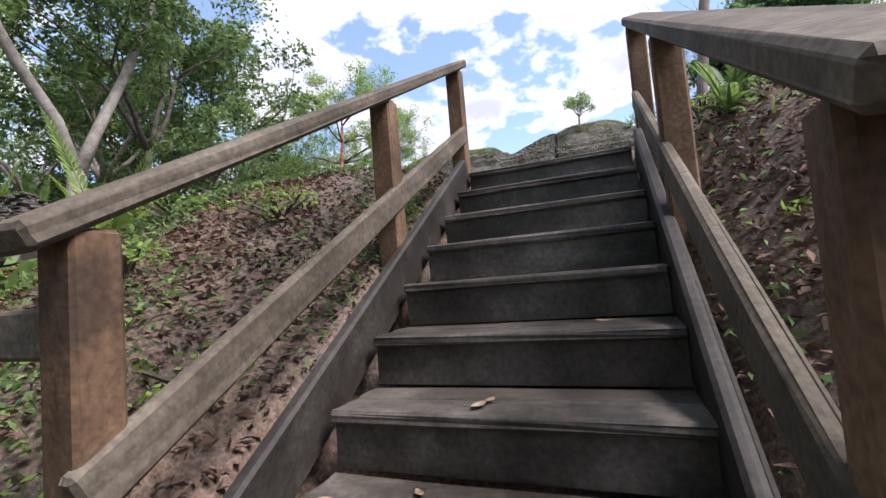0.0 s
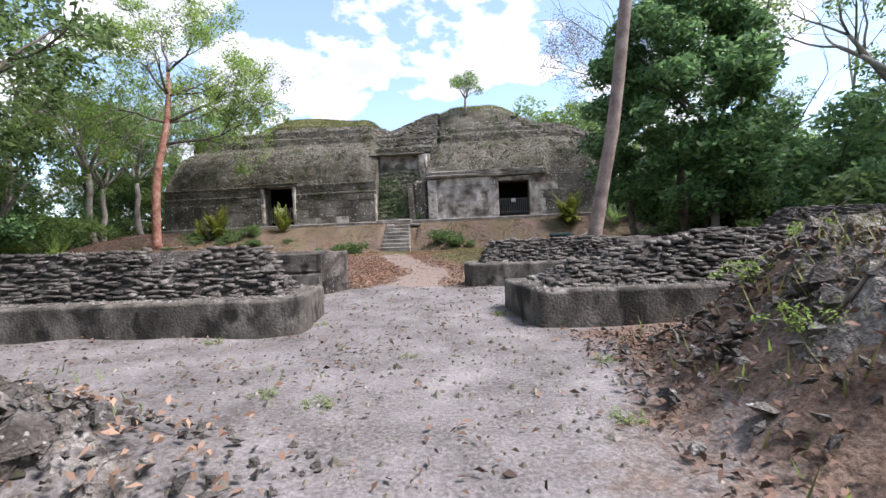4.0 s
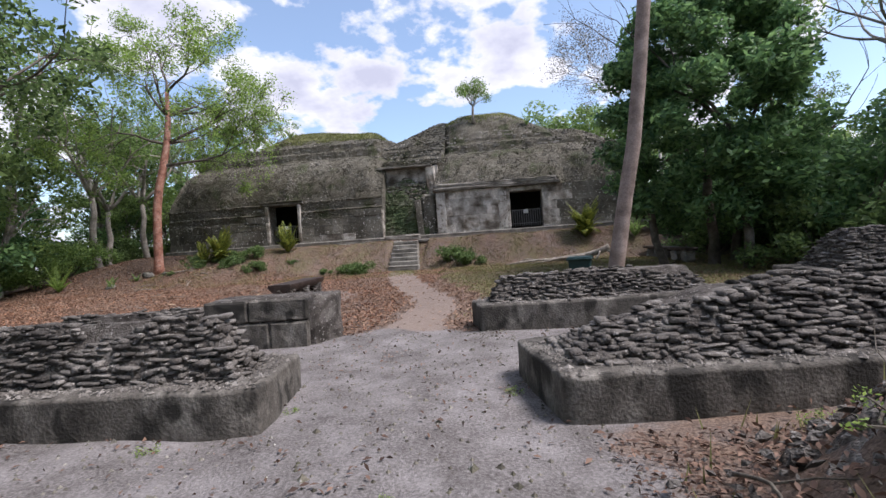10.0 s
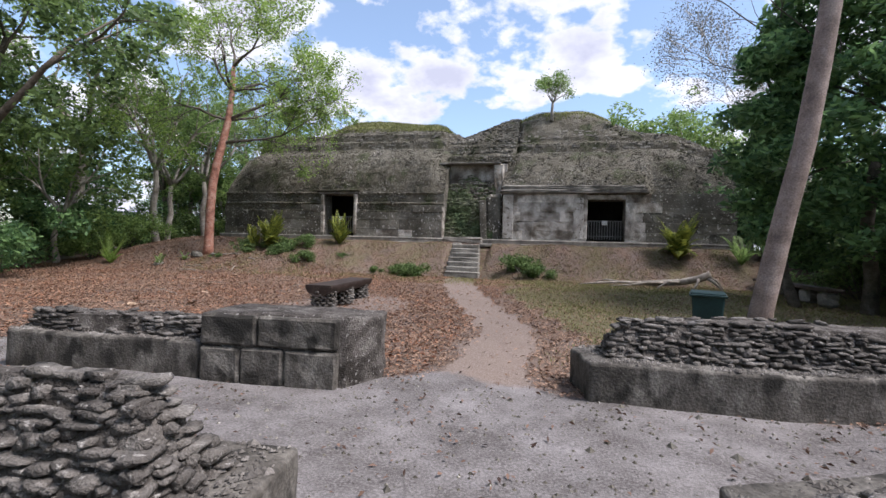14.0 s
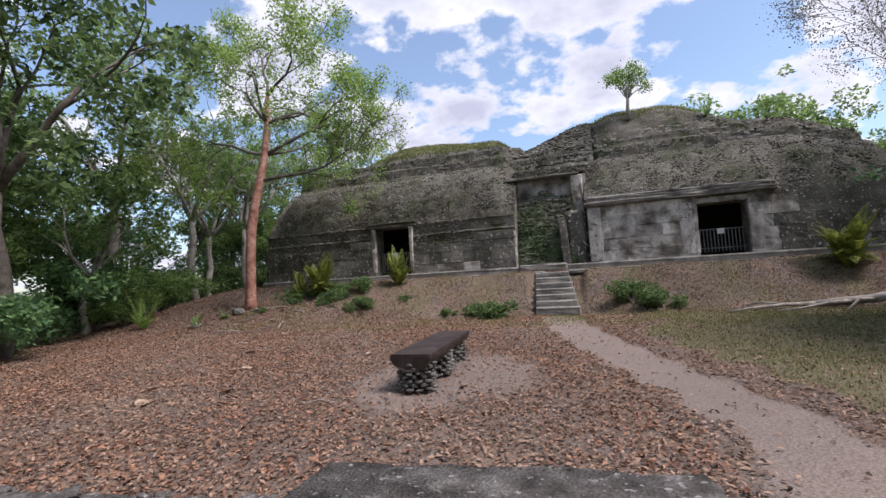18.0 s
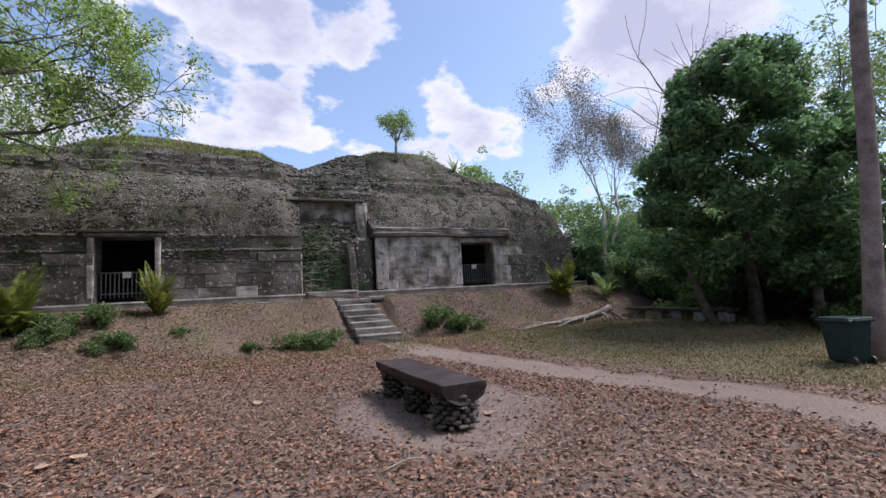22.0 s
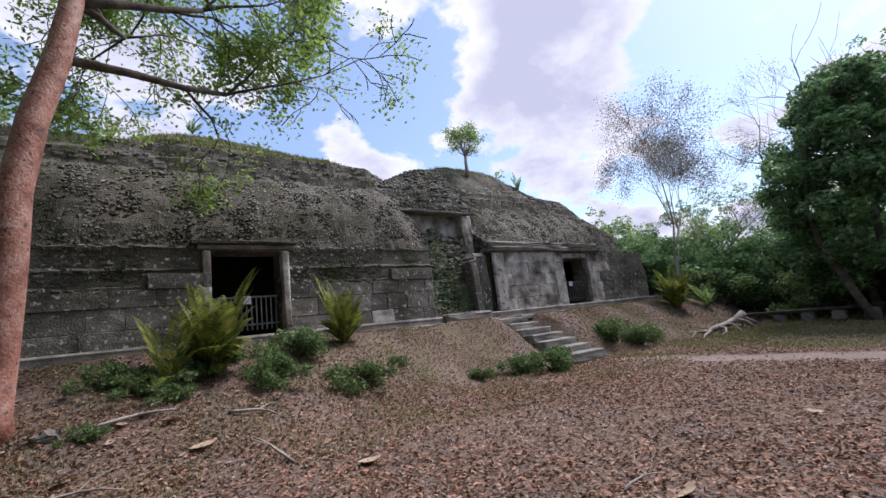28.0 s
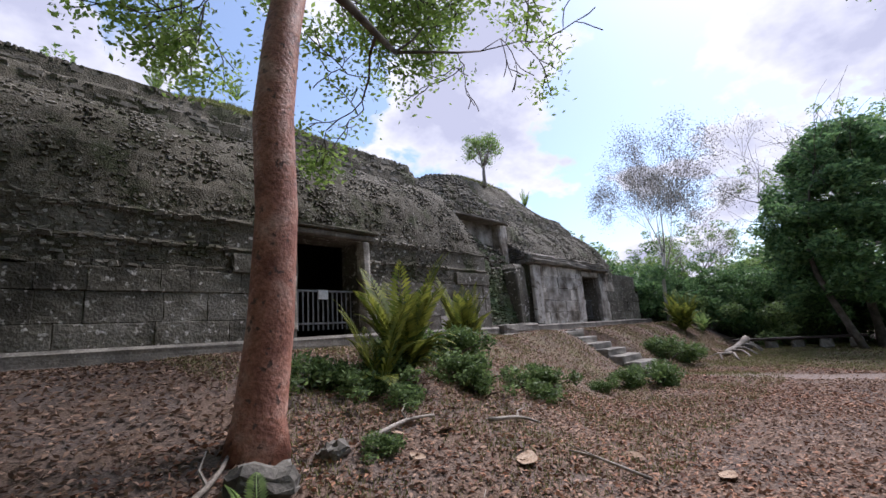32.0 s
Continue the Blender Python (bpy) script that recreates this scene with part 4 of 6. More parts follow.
def rubble_top(parent, outline, z0, z1, seed, setback=0.3, lean=0.55, limit=300, ragged=0.12, ramp=None):
    """Rows of flat stones stepping back up to a ragged top; past the limit they are joined."""
    r = random.Random(seed)
    rows = max(2, int((z1 - z0) / 0.045))
    rest_v, rest_f = [], []
    core = inset_loop(outline, setback - 0.02)
    bm = bmesh.new()
    top = inset_loop(outline, setback - 0.02 + (z1 - z0) * lean)
    lo, hi = [bm.verts.new((*p, z0 - 0.05)) for p in core], [bm.verts.new((*p, z1 - 0.03)) for p in top]
    k = len(lo)
    for i in range(k):
        bm.faces.new((lo[i], lo[(i + 1) % k], hi[(i + 1) % k], hi[i]))
    bm.faces.new(hi)
    bmesh.ops.triangulate(bm, faces=[f for f in bm.faces if len(f.verts) > 4])
    bmesh.ops.subdivide_edges(bm, edges=bm.edges[:], cuts=15, use_grid_fill=True)

    def sunk(x, z):
        """Height of a course after the end that has crumbled down along the ramp."""
        if ramp is None:
            return z
        k = smooth(ramp[0], ramp[1], x)
        return z0 + (z - z0) * (ramp[2] + (1 - ramp[2]) * k) if z > z0 else z

    for v in bm.verts:
        v.co.z = sunk(v.co.x, v.co.z)
        d = relief(*v.co, 0.03, 0.35, seed) + relief(*v.co, 0.015, 0.08, seed)
        v.co += Vector((d * 0.5, d * 0.5, d * 0.7))
    part("core", from_bm("core", bm, M_CRUMBLE), parent, "rubble and lime core")
    spots = []
    for row in range(rows + 1):
        z = z0 + row * 0.045
        loop = inset_loop(outline, setback + 0.015 + row * 0.045 * lean)
        for (ax, ay), (bx, by) in zip(loop, loop[1:] + loop[:1]):
            ln, s = math.hypot(bx - ax, by - ay), 0.0
            ang = math.atan2(by - ay, bx - ax)
            while s < ln:
                u = s / ln
                x, y = ax + (bx - ax) * u, ay + (by - ay) * u
                keep = z < z1 + relief(x, y, 0, ragged * 2.5, 1.1, seed)
                if keep:
                    spots.append((x, y, z, ang))
                s += r.uniform(0.06, 0.15)
    inner = inset_loop(outline, setback + (z1 - z0) * lean)
    xs, ys = [p[0] for p in inner], [p[1] for p in inner]
    for _ in range(int((max(xs) - min(xs)) * (max(ys) - min(ys)) * 38)):
        x, y = r.uniform(min(xs), max(xs)), r.uniform(min(ys), max(ys))
        sides = [(bx - ax) * (y - ay) - (by - ay) * (x - ax) for (ax, ay), (bx, by) in zip(inner, inner[1:] + inner[:1])]
        if min(sides) < 0:
            continue
        spots.append((x, y, z1 - 0.06 + relief(x, y, 0, 0.07, 0.45, seed), r.uniform(0, 6.3)))
    spots.sort(key=lambda p: (p[0] - 1.0) ** 2 + (p[1] - 0.5) ** 2)
    for i, (x, y, z, a) in enumerate(spots):
        z = sunk(x, z)
        m = Matrix.LocRotScale((x + r.uniform(-0.03, 0.03), y + r.uniform(-0.03, 0.03), z + r.uniform(-0.02, 0.012)), Euler((r.uniform(-0.16, 0.16), r.uniform(-0.12, 0.12), a + r.uniform(-0.22, 0.22))), (r.uniform(0.5, 1.1), r.uniform(0.5, 0.95), r.uniform(0.6, 1.15)))
        me = POOL[r.randrange(len(POOL))]
        if i < limit:
            part("stone", me, parent, m=m)
        else:
            o = len(rest_v)
            rest_v += [m @ v.co for v in me.vertices]
            rest_f += [[o + q for q in f.vertices] for f in me.polygons]
    if len(spots) > limit:
        tagged(part("loose_stones", mesh_from("loose_stones", rest_v, rest_f, M_RUBBLE, True), parent), kind="stuff")


def ledge_gravel(parent, outline, z, n, seed):
    """Crumbs of lime and small stones lying on the ledge of a plinth."""
    rng = random.Random(seed)
    xs, ys = [p[0] for p in outline], [p[1] for p in outline]
    vs, fs = [], []
    while n > 0:
        n -= 1
        x, y = rng.uniform(min(xs), max(xs)), rng.uniform(min(ys), max(ys))
        inside = min(((bx - ax) * (y - ay) - (by - ay) * (x - ax)) / math.hypot(bx - ax, by - ay) for (ax, ay), (bx, by) in zip(outline, outline[1:] + outline[:1]))
        if not 0.02 < inside < 0.42 or rng.random() > 0.25 + 2.0 * inside:
            continue
        s, o = rng.uniform(0.006, 0.02) * (2.0 if rng.random() < 0.08 else 1), len(vs)
        for a, b, c in ((-1, 0, 0), (1, 0, 0), (0, -1, 0), (0, 1, 0), (0, 0, -1), (0, 0, 0.8)):
            vs.append((x + a * s * rng.uniform(0.7, 1.4), y + b * s * rng.uniform(0.7, 1.4), z + relief(x, y, z, 0.02, 0.5) + c * s))
        fs += [(o, o + 2, o + 5), (o + 2, o + 1, o + 5), (o + 1, o + 3, o + 5), (o + 3, o, o + 5)]
    tagged(part("gravel", mesh_from("gravel", vs, fs, M_GRAVEL), parent, "lime crumbs and gravel on the ledge"), kind="stuff")


def ruin_wall(outline, plinth, top, seed, label, setback=0.35, lean=0.5, limit=240, ramp=None):
    w = thing("ruined_wall", (0, 0, 0), label, "wall", "low ruined walls round the court", kind="structure")
    part("plinth", base_wall("plinth", outline, -0.15, plinth, M_PLINTH, "", 0.022), w, "stained plaster plinth")
    rubble_top(w, outline, plinth - 0.02, top, seed, setback, lean, limit, ramp=ramp)
    if limit >= 150:
        ledge_gravel(w, outline, plinth + 0.004, 16000, seed + 50)
    return w


NL = ruin_wall([(-6.6, 0.86), (-0.74, 1.24), (-0.93, 2.42), (-6.6, 2.02)], 0.37, 0.93, 1, "low ruined wall of layered grey rubble on a plaster plinth", 0.28, 0.5)
part("end_block", base_wall("end_block", [(-8.7, 0.78), (-6.62, 0.84), (-6.62, 1.95), (-8.7, 1.9)], -0.15, 0.82, M_PLINTH, ""), NL, "taller plastered end block")
NR = ruin_wall([(1.72, 1.35), (3.6, 1.52), (7.6, 2.2), (7.6, 4.3), (3.0, 3.45), (1.42, 2.72)], 0.36, 0.88, 2, "low ruined wall of layered grey rubble on a plaster plinth", 0.24, 0.85, ramp=(2.0, 3.7, 0.4))
BL = ruin_wall([(-6.05, 4.1), (-3.4, 4.35), (-3.4, 5.2), (-6.05, 4.85)], 0.42, 0.66, 3, "low ruined wall with dressed blocks and rubble top", 0.14, 0.3, limit=150)
END = part("end_block", base_wall("end_block", [(-3.38, 4.37), (-1.7, 4.54), (-1.42, 5.0), (-1.5, 5.41), (-3.38, 5.16)], -0.15, 0.77, M_CRUMBLE, "", 0.055), BL, "two-course dressed end block")
rr = random.Random(12)
for z0, h, cuts in ((-0.05, 0.45, (0.0, 0.3, 0.62, 1.0)), (0.405, 0.36, (0.0, 0.42, 1.0))):
    for u0, u1 in zip(cuts, cuts[1:]):
        ax, ay, bx, by = -3.38, 4.34, -1.74, 4.51
        x0, y0, x1, y1 = ax + (bx - ax) * u0, ay + (by - ay) * u0, ax + (bx - ax) * u1, ay + (by - ay) * u1
        bm = slab(math.hypot(x1 - x0, y1 - y0) - 0.012, 0.2, h - 0.01, 0.03, 0.007, rr.randrange(99), 3)
        part("block", from_bm("block", bm, M_PLINTH), END, m=pose((x0 + x1) / 2, (y0 + y1) / 2 + 0.07 + rr.uniform(-0.01, 0.01), z0, 0, 0, math.degrees(math.atan2(y1 - y0, x1 - x0))))
BR = ruin_wall([(0.94, 4.95), (2.6, 5.05), (4.9, 5.4), (4.9, 6.8), (2.0, 6.5), (0.76, 5.65)], 0.42, 0.84, 4, "low ruined wall of layered grey rubble on a plaster plinth", 0.24, 0.65, limit=200)

rt = random.Random(21)
for _ in range(90):
    u, v = rt.random(), rt.random()
    x = -3.35 + 1.75 * u
    y = 4.42 + 0.17 * u + (0.72 + 0.05 * u) * v
    part("stone", POOL[rt.randrange(len(POOL))], END, m=Matrix.LocRotScale((x, y, 0.7 + rt.uniform(-0.03, 0.01)), Euler((rt.uniform(-0.3, 0.3), rt.uniform(-0.3, 0.3), rt.uniform(0, 6))), (0.7, 0.7, 0.8)))

# west end of the court: retaining wall with a ledge and a corner block
WEST = ruin_wall([(-12.4, -2.6), (-9.9, -2.3), (-9.75, 2.2), (-10.4, 5.2), (-12.4, 5.2)], 0.82, 1.55, 6, "long rubble retaining wall with plastered face", 0.5, 0.9, limit=120)
SW = ruin_wall([(-9.7, -3.7), (-6.3, -3.2), (-6.25, -2.2), (-9.75, -2.0)], 0.42, 1.0, 7, "low corner wall of plastered rubble", 0.2, 0.5, limit=60)
EAST = ruin_wall([(6.5, 5.4), (16.0, 5.8), (16.0, 7.6), (6.5, 7.2)], 0.6, 1.25, 8, "long low rubble wall at the far side of the court", 0.3, 0.6, limit=100)

# ---------------------------------------------------------------- timber stairs
stairs = thing("timber_staircase", (0, 0, 0), "dark weathered timber stairs with handrails up the mound", "staircase")
RISE, RUN, SX0, SX1, SY, SZ = 0.218, 0.352, 0.6, 1.86, -3.38, -0.02
for i in range(13):
    z, y = SZ - RISE * i, SY - RUN * i
    x = (SX0 + SX1) / 2 + 0.005 * i
    for k in range(2):
        part("tread_board", from_bm("tread_board", slab(1.25, 0.172, 0.045, 0.008, 0.003, i * 2 + k, 2), M_TREAD), stairs, m=Matrix.Translation((x, y + 0.088 + 0.18 * k, z - 0.045)))
    part("riser", from_bm("riser", slab(1.25, 0.03, RISE - 0.04, 0.004, 0.002, i, 2), M_TREAD), stairs, m=Matrix.Translation((x, y + 0.045, z - RISE)))
ang = math.degrees(math.atan2(RISE, RUN))
ln = 13 * math.hypot(RISE, RUN)


def sloped(name, w, h, x, y, z, length, mat, label="", tilt=ang):
    """A beam that climbs with the stairs; its upper end is at (x, y, z)."""
    bm = slab(w, length, h, 0.012, 0.002, 3, 3)
    part(name, from_bm(name, bm, mat), stairs, label, m=pose(x, y, z, tilt, 0, 0) @ Matrix.Translation((0, -length / 2, 0)))


RAIL_SLOPE, RAIL_Y, RAIL_Z = 0.5436, -2.95, 1.145
rail_tilt = math.degrees(math.atan(RAIL_SLOPE))
POSTS = (-3.12, -4.56, -6.2)


def rail_top(y):
    return RAIL_Z + (y - RAIL_Y) * RAIL_SLOPE


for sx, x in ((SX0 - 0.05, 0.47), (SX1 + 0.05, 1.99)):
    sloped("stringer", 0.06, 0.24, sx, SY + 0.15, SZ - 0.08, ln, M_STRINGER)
    for n, y in enumerate(POSTS):
        foot = SZ - max(0, SY - y) * RISE / RUN - 0.5
        part("post", from_bm("post", slab(0.135, 0.12, rail_top(y) - 0.07 - foot, 0.012, 0.002, n, 2), M_POST), stairs, "square brown timber post", m=Matrix.Translation((x, y, foot)))
    sloped("handrail", 0.165, 0.07, x, RAIL_Y, RAIL_Z - 0.062, 3.85, M_WOOD, "grey weathered handrail", rail_tilt)
    for y0, y1 in zip(POSTS, POSTS[1:]):
        sloped("mid_rail", 0.05, 0.135, x + (0.055 if x < 1 else -0.055), y0 + 0.02, rail_top(y0) - 0.6 - 0.118, (y0 - y1 + 0.04) * math.hypot(1, RAIL_SLOPE), M_WOOD, "grey weathered rail", rail_tilt)

part("landing_rail", from_bm("landing_rail", slab(1.6, 0.05, 0.13, 0.01, 0.002, 2, 2), M_WOOD), stairs, "grey weathered rail of the lower landing", m=Matrix.Translation((-0.4, POSTS[2], -1.0)))
part("post", from_bm("post", slab(0.13, 0.11, 1.7, 0.012, 0.002, 8, 2), M_POST), stairs, "square brown timber post", m=Matrix.Translation((-1.2, POSTS[2], -2.2)))

# ---------------------------------------------------------------- bench and bin
bench = thing("bench", (*spot(-4.72, 9.5), 0.06), "dark hardwood slab bench on stacked stone legs", "bench")
bench.rotation_euler = (0, 0, radians(3))
# a half log, flat side up
prof = [(0.31 * math.cos(math.pi * (1 + k / 10)), 0.235 + 0.235 * math.sin(math.pi * (1 + k / 10))) for k in range(11)]
prof = [(-0.31, 0.25), (-0.31, 0.2)] + [(x, max(0.0, z)) for x, z in prof[1:-1]] + [(0.31, 0.2), (0.31, 0.25), (0.3, 0.262), (0.1, 0.265), (-0.1, 0.262), (-0.3, 0.264)]
sv, sf, ns = [], [], 15
for i in range(ns):
    y = -1.33 + 2.66 * i / (ns - 1)
    for x, z in prof:
        k = relief(x * 3, y, z * 3, 0.012, 0.3, 4.0)
        sv.append((x + k, y + (relief(x, 0, z, 0.03, 0.2) if i in (0, ns - 1) else 0), z + 0.6 * k))
kp = len(prof)
for i in range(ns - 1):
    for j in range(kp):
        sf.append((i * kp + j, i * kp + (j + 1) % kp, (i + 1) * kp + (j + 1) % kp, (i + 1) * kp + j))
sf += [tuple(range(kp - 1, -1, -1)), tuple(range((ns - 1) * kp, ns * kp))]
part("seat", mesh_from("seat", sv, sf, M_BENCH), bench, "half log of dark hardwood, flat side up", m=Matrix.Translation((0, 0, 0.31)))
for k, yy in enumerate((-1.02, 0.0, 1.02)):
    leg = part("leg", from_bm("leg", slab(0.36, 0.4, 0.44, 0.05, 0.01, k, 2), M_DARK), bench, "leg of stacked flat stones", m=Matrix.Translation((0, yy, 0.02)))
    r = random.Random(k)
    for row in range(7):
        for j in range(11):
            a = 2 * math.pi * (j + 0.5 * (row % 2)) / 11
            m = Matrix.LocRotScale((0.24 * math.cos(a), 0.26 * math.sin(a), 0.0 + row * 0.06), Euler((0, 0, a + r.uniform(-0.3, 0.3))), (0.75, 0.75, 1.1))
            part("stone", POOL[r.randrange(len(POOL))], leg, m=m)

bin_ = thing("litter_bin", (3.2, 8.85, 0.06), "dark green plastic wheeled bin on the grass", "bin")
bin_.rotation_euler = (0, 0, radians(-15))
bin_.scale = (0.82, 0.82, 0.82)
tub = slab(0.62, 0.7, 0.92, 0.03, 0.0, 0, 0)
for v in tub.verts:
    k = 0.78 + 0.22 * v.co.z / 0.92
    v.co.x, v.co.y = v.co.x * k, v.co.y * k
part("tub", from_bm("tub", tub, M_BIN), bin_, m=Matrix.Translation((0, 0, 0.06)))
part("rim", from_bm("rim", slab(0.70, 0.78, 0.06, 0.015), M_BIN), bin_, m=Matrix.Translation((0, 0, 0.95)))
part("lid", from_bm("lid", slab(0.66, 0.72, 0.05, 0.02), M_BIN), bin_, m=Matrix.Translation((0, 0.0, 1.0)))
for sx in (-0.24, 0.24):
    bm = bmesh.new()
    bmesh.ops.create_cone(bm, cap_ends=True, segments=20, radius1=0.1, radius2=0.1, depth=0.06, matrix=Matrix.Rotation(radians(90), 4, "Y"))
    part("wheel", from_bm("wheel", bm, M_TREAD), bin_, "black rubber wheel", m=Matrix.Translation((sx, -0.3, 0.1)))
part("handle", mesh_from("handle", *tube([(-0.24, -0.36, 0.98), (-0.24, -0.44, 1.0), (0.24, -0.44, 1.0), (0.24, -0.36, 0.98)], [0.016] * 4, 6), M_BIN), bin_)



# ---------------------------------------------------------------- trees
def tree(name, base, tubes, leaves, bark, leaf, label, group=""):
    t = thing(name, base, label, "tree", group)
    vs, fs = joined(tubes)
    part("trunk", mesh_from("trunk", vs, fs, bark, True), t)
    if leaves is not None and len(leaves):
        part("crown", quads_mesh("crown", leaves, leaf), t)
    return t


def crown_from(tips, per, spread, size, rng, flat=0.2):
    c = np.repeat(np.array([tuple(t[0]) for t in tips]), per, axis=0)
    c = c + rng.normal(size=c.shape) * spread
    return leaf_quads(c, size, rng, flat)


def gz(x, y):
    return float(ground_z(x, y) + rough_z(x, y))


# the red-barked tree on the slope
rng = np.random.default_rng(11)
RX, RYY = -15.08, 17.63
base = (RX, RYY, gz(RX, RYY) - 0.1)
trunk = [(x - RX, y - RYY, z - base[2]) for x, y, z in ((-15.1, 17.64, base[2]), (-15.08, 17.63, base[2] + 0.35), (-15.01, 17.58, 2.0), (-14.96, 17.57, 3.0), (-14.96, 17.64, 4.0), (-14.83, 17.71, 5.0), (-14.6, 17.82, 6.1), (-14.47, 18.0, 7.2), (-14.4, 18.15, 8.6), (-14.45, 18.25, 9.8))]
stem = tube(trunk, [0.29, 0.215, 0.195, 0.185, 0.19, 0.18, 0.17, 0.15, 0.12, 0.09], 14)
limbs, tips = [], []
for d, ln, at, r0 in (((0.9, 0.3, 0.45), 2.6, 7, 0.09), ((-0.8, 0.3, 0.7), 2.3, 8, 0.08), ((0.3, -0.8, 0.6), 1.9, 8, 0.07), ((0.6, 0.8, 0.8), 2.4, 8, 0.08), ((1.0, 0.35, 0.0), 2.7, 6, 0.08), ((-0.2, 0.3, 1.0), 2.2, 9, 0.07), ((-0.8, -0.3, 0.45), 2.0, 7, 0.07), ((0.8, -0.2, 0.6), 2.0, 9, 0.07), ((0.4, 0.9, 0.15), 2.0, 7, 0.07), ((-0.5, 0.6, 0.6), 2.0, 9, 0.06), ((0.9, -0.3, 0.1), 2.0, 8, 0.06)):
    a, b = grown(trunk[at], d, ln, r0, 4, rng, 0.72, 3, 0.02, 0.17, 3, 0.64, 0.011)
    limbs += a
    tips += b
# leaves sit in tufts on most twigs, thick on some and thin on others
tuft = []
for k, t in enumerate(tips):
    full = noise.noise(Vector(t[0]) * 0.55) + 0.25
    if full > -0.12:
        tuft += [t] * int(1 + 3.2 * max(0.0, full) + 0.5)
red = thing("red_bark_tree", base, "slender red-barked tree with airy bright green crown on the slope", "tree")
part("trunk", mesh_from("trunk", *stem, M_REDBARK, True), red, "smooth peeling red trunk")
part("branching", mesh_from("branching", *joined(limbs), M_BARK, True), red, "dark spreading boughs and twigs")
part("crown", quads_mesh("crown", crown_from(tuft, 22, 0.19, 0.058, rng, 0.35), L_BRIGHT), red, "bright green leaves in tufts")

# the grey leaning tree beside the bin
rng = np.random.default_rng(12)
trunk = [(0, 0, -0.1), (0.05, 0, 0.6), (0.35, 0, 2.2), (0.6, 0, 3.4), (0.8, 0, 4.8), (1.05, 0, 6.9), (1.35, 0, 8.1), (2.0, 0, 9.2), (2.9, 0, 11.2), (3.2, 0, 14)]
tubes, tips = [tube(trunk, [0.24, 0.18, 0.165, 0.16, 0.155, 0.15, 0.14, 0.13, 0.11, 0.08], 12)], []
for d in ((0.7, 0.3, 0.9), (-0.6, 0.3, 0.9), (0.1, -0.7, 0.9)):
    a, b = grown(trunk[-1], d, 2.2, 0.08, 2, rng)
    tubes += a
    tips += b
tree("leaning_tree", (3.95, 8.75, gz(3.95, 8.75)), tubes, crown_from(tips, 60, 0.5, 0.1, rng), M_GREYBARK, L_MID, "tall slender grey-barked tree leaning beside the bin")

# small vase-shaped tree on top of the temple
rng = np.random.default_rng(13)
tubes, dome = [tube([(0, 0, -0.5), (0, 0, 0.1), (0.03, 0, 0.55)], [0.1, 0.08, 0.07], 8)], []
for k in range(9):
    a, u = 2.4 * k, math.sqrt((k + 0.5) / 9)
    d = Vector((math.cos(a) * 0.9 * u, math.sin(a) * 0.9 * u, 1.0))
    more, ends = grown((0.03, 0, 0.5), d, 0.86 - 0.1 * u, 0.042, 2, rng, 0.5, 3, -0.01, 0.1, 3, 0.58, 0.007)
    tubes += more
    dome += [e for e in ends if rng.random() < 0.85]
tree("rooftop_tree", (0.2, 26.35, 9.4), tubes, crown_from(dome, 50, 0.13, 0.05, rng), M_PALEBARK, L_MID, "small vase-shaped tree on top of the temple")


def jungle_tree(seed, height, radius, leaf, bark, n=9000, size=0.13, clear=0.35, lean=0.1):
    """A forest tree: tapered trunk, forking limbs and a crown of uneven clumps."""
    rng = np.random.default_rng(seed)
    h0 = height * clear
    pts = [Vector((0, 0, -0.2))]
    for i in range(5):
        pts.append(pts[-1] + Vector((rng.normal() * lean, rng.normal() * lean, h0 / 5 + 0.04)))
    r0 = 0.02 * height
    tubes, cs, rs = [tube(pts, [r0 * (1 - 0.08 * i) for i in range(6)], 8)], [], []
    for k in range(5):
        a = 2 * math.pi * (k + rng.random()) / 5
        d = Vector((math.cos(a) * 0.6, math.sin(a) * 0.6, 1.0))
        t2, tips = grown(pts[-1], d, height * 0.28, r0 * 0.5, 2, rng, 0.7, 3)
        tubes += t2
        for p, _ in tips:
            cs.append(p)
            rs.append(radius * rng.uniform(0.1, 0.24))
    for _ in range(34):
        a, u = rng.random() * 6.3, math.sqrt(rng.random())
        cs.append((math.cos(a) * radius * 0.8 * u, math.sin(a) * radius * 0.8 * u, height * rng.uniform(clear * 0.9, 0.95)))
        rs.append(radius * rng.uniform(0.1, 0.23))
    leaves = leaf_quads(clump_points([tuple(c) for c in cs], rs, n, rng), size, rng, 0.3, 0.45)
    return tubes, leaves, bark, leaf


KINDS = [jungle_tree(21, 11, 3.6, L_JUNGLE, M_BARK, 11500, 0.105), jungle_tree(22, 13, 3.4, L_MID, M_PALEBARK, 7500, 0.095, 0.4), jungle_tree(23, 9, 3.8, L_DARK, M_BARK, 11500, 0.12, 0.15), jungle_tree(24, 7, 2.6, L_MID, M_PALEBARK, 7000, 0.085, 0.3)]
LABELS = ["tall jungle tree with dense dark crown at the clearing edge", "pale-trunked forest tree with a loose green crown", "dense dark green forest tree leafy to the ground", "young forest tree with a light green crown"]
MASTERS = {}


def forest_tree(kind, x, y, scale, turn, dz=0.0):
    m = pose(x, y, gz(x, y) - 0.1 + dz, 0, 0, turn) @ Matrix.Scale(scale, 4)
    if kind not in MASTERS:
        t = tree("forest_tree", (0, 0, 0), *KINDS[kind], LABELS[kind], "forest round the clearing")
        MASTERS[kind] = t
        t.matrix_basis = m
        return t
    ob = copy_thing(MASTERS[kind], m)
    ob.matrix_basis = m
    return ob


GAP_A, GAP_B = (163.5, 174.5), (139, 146)


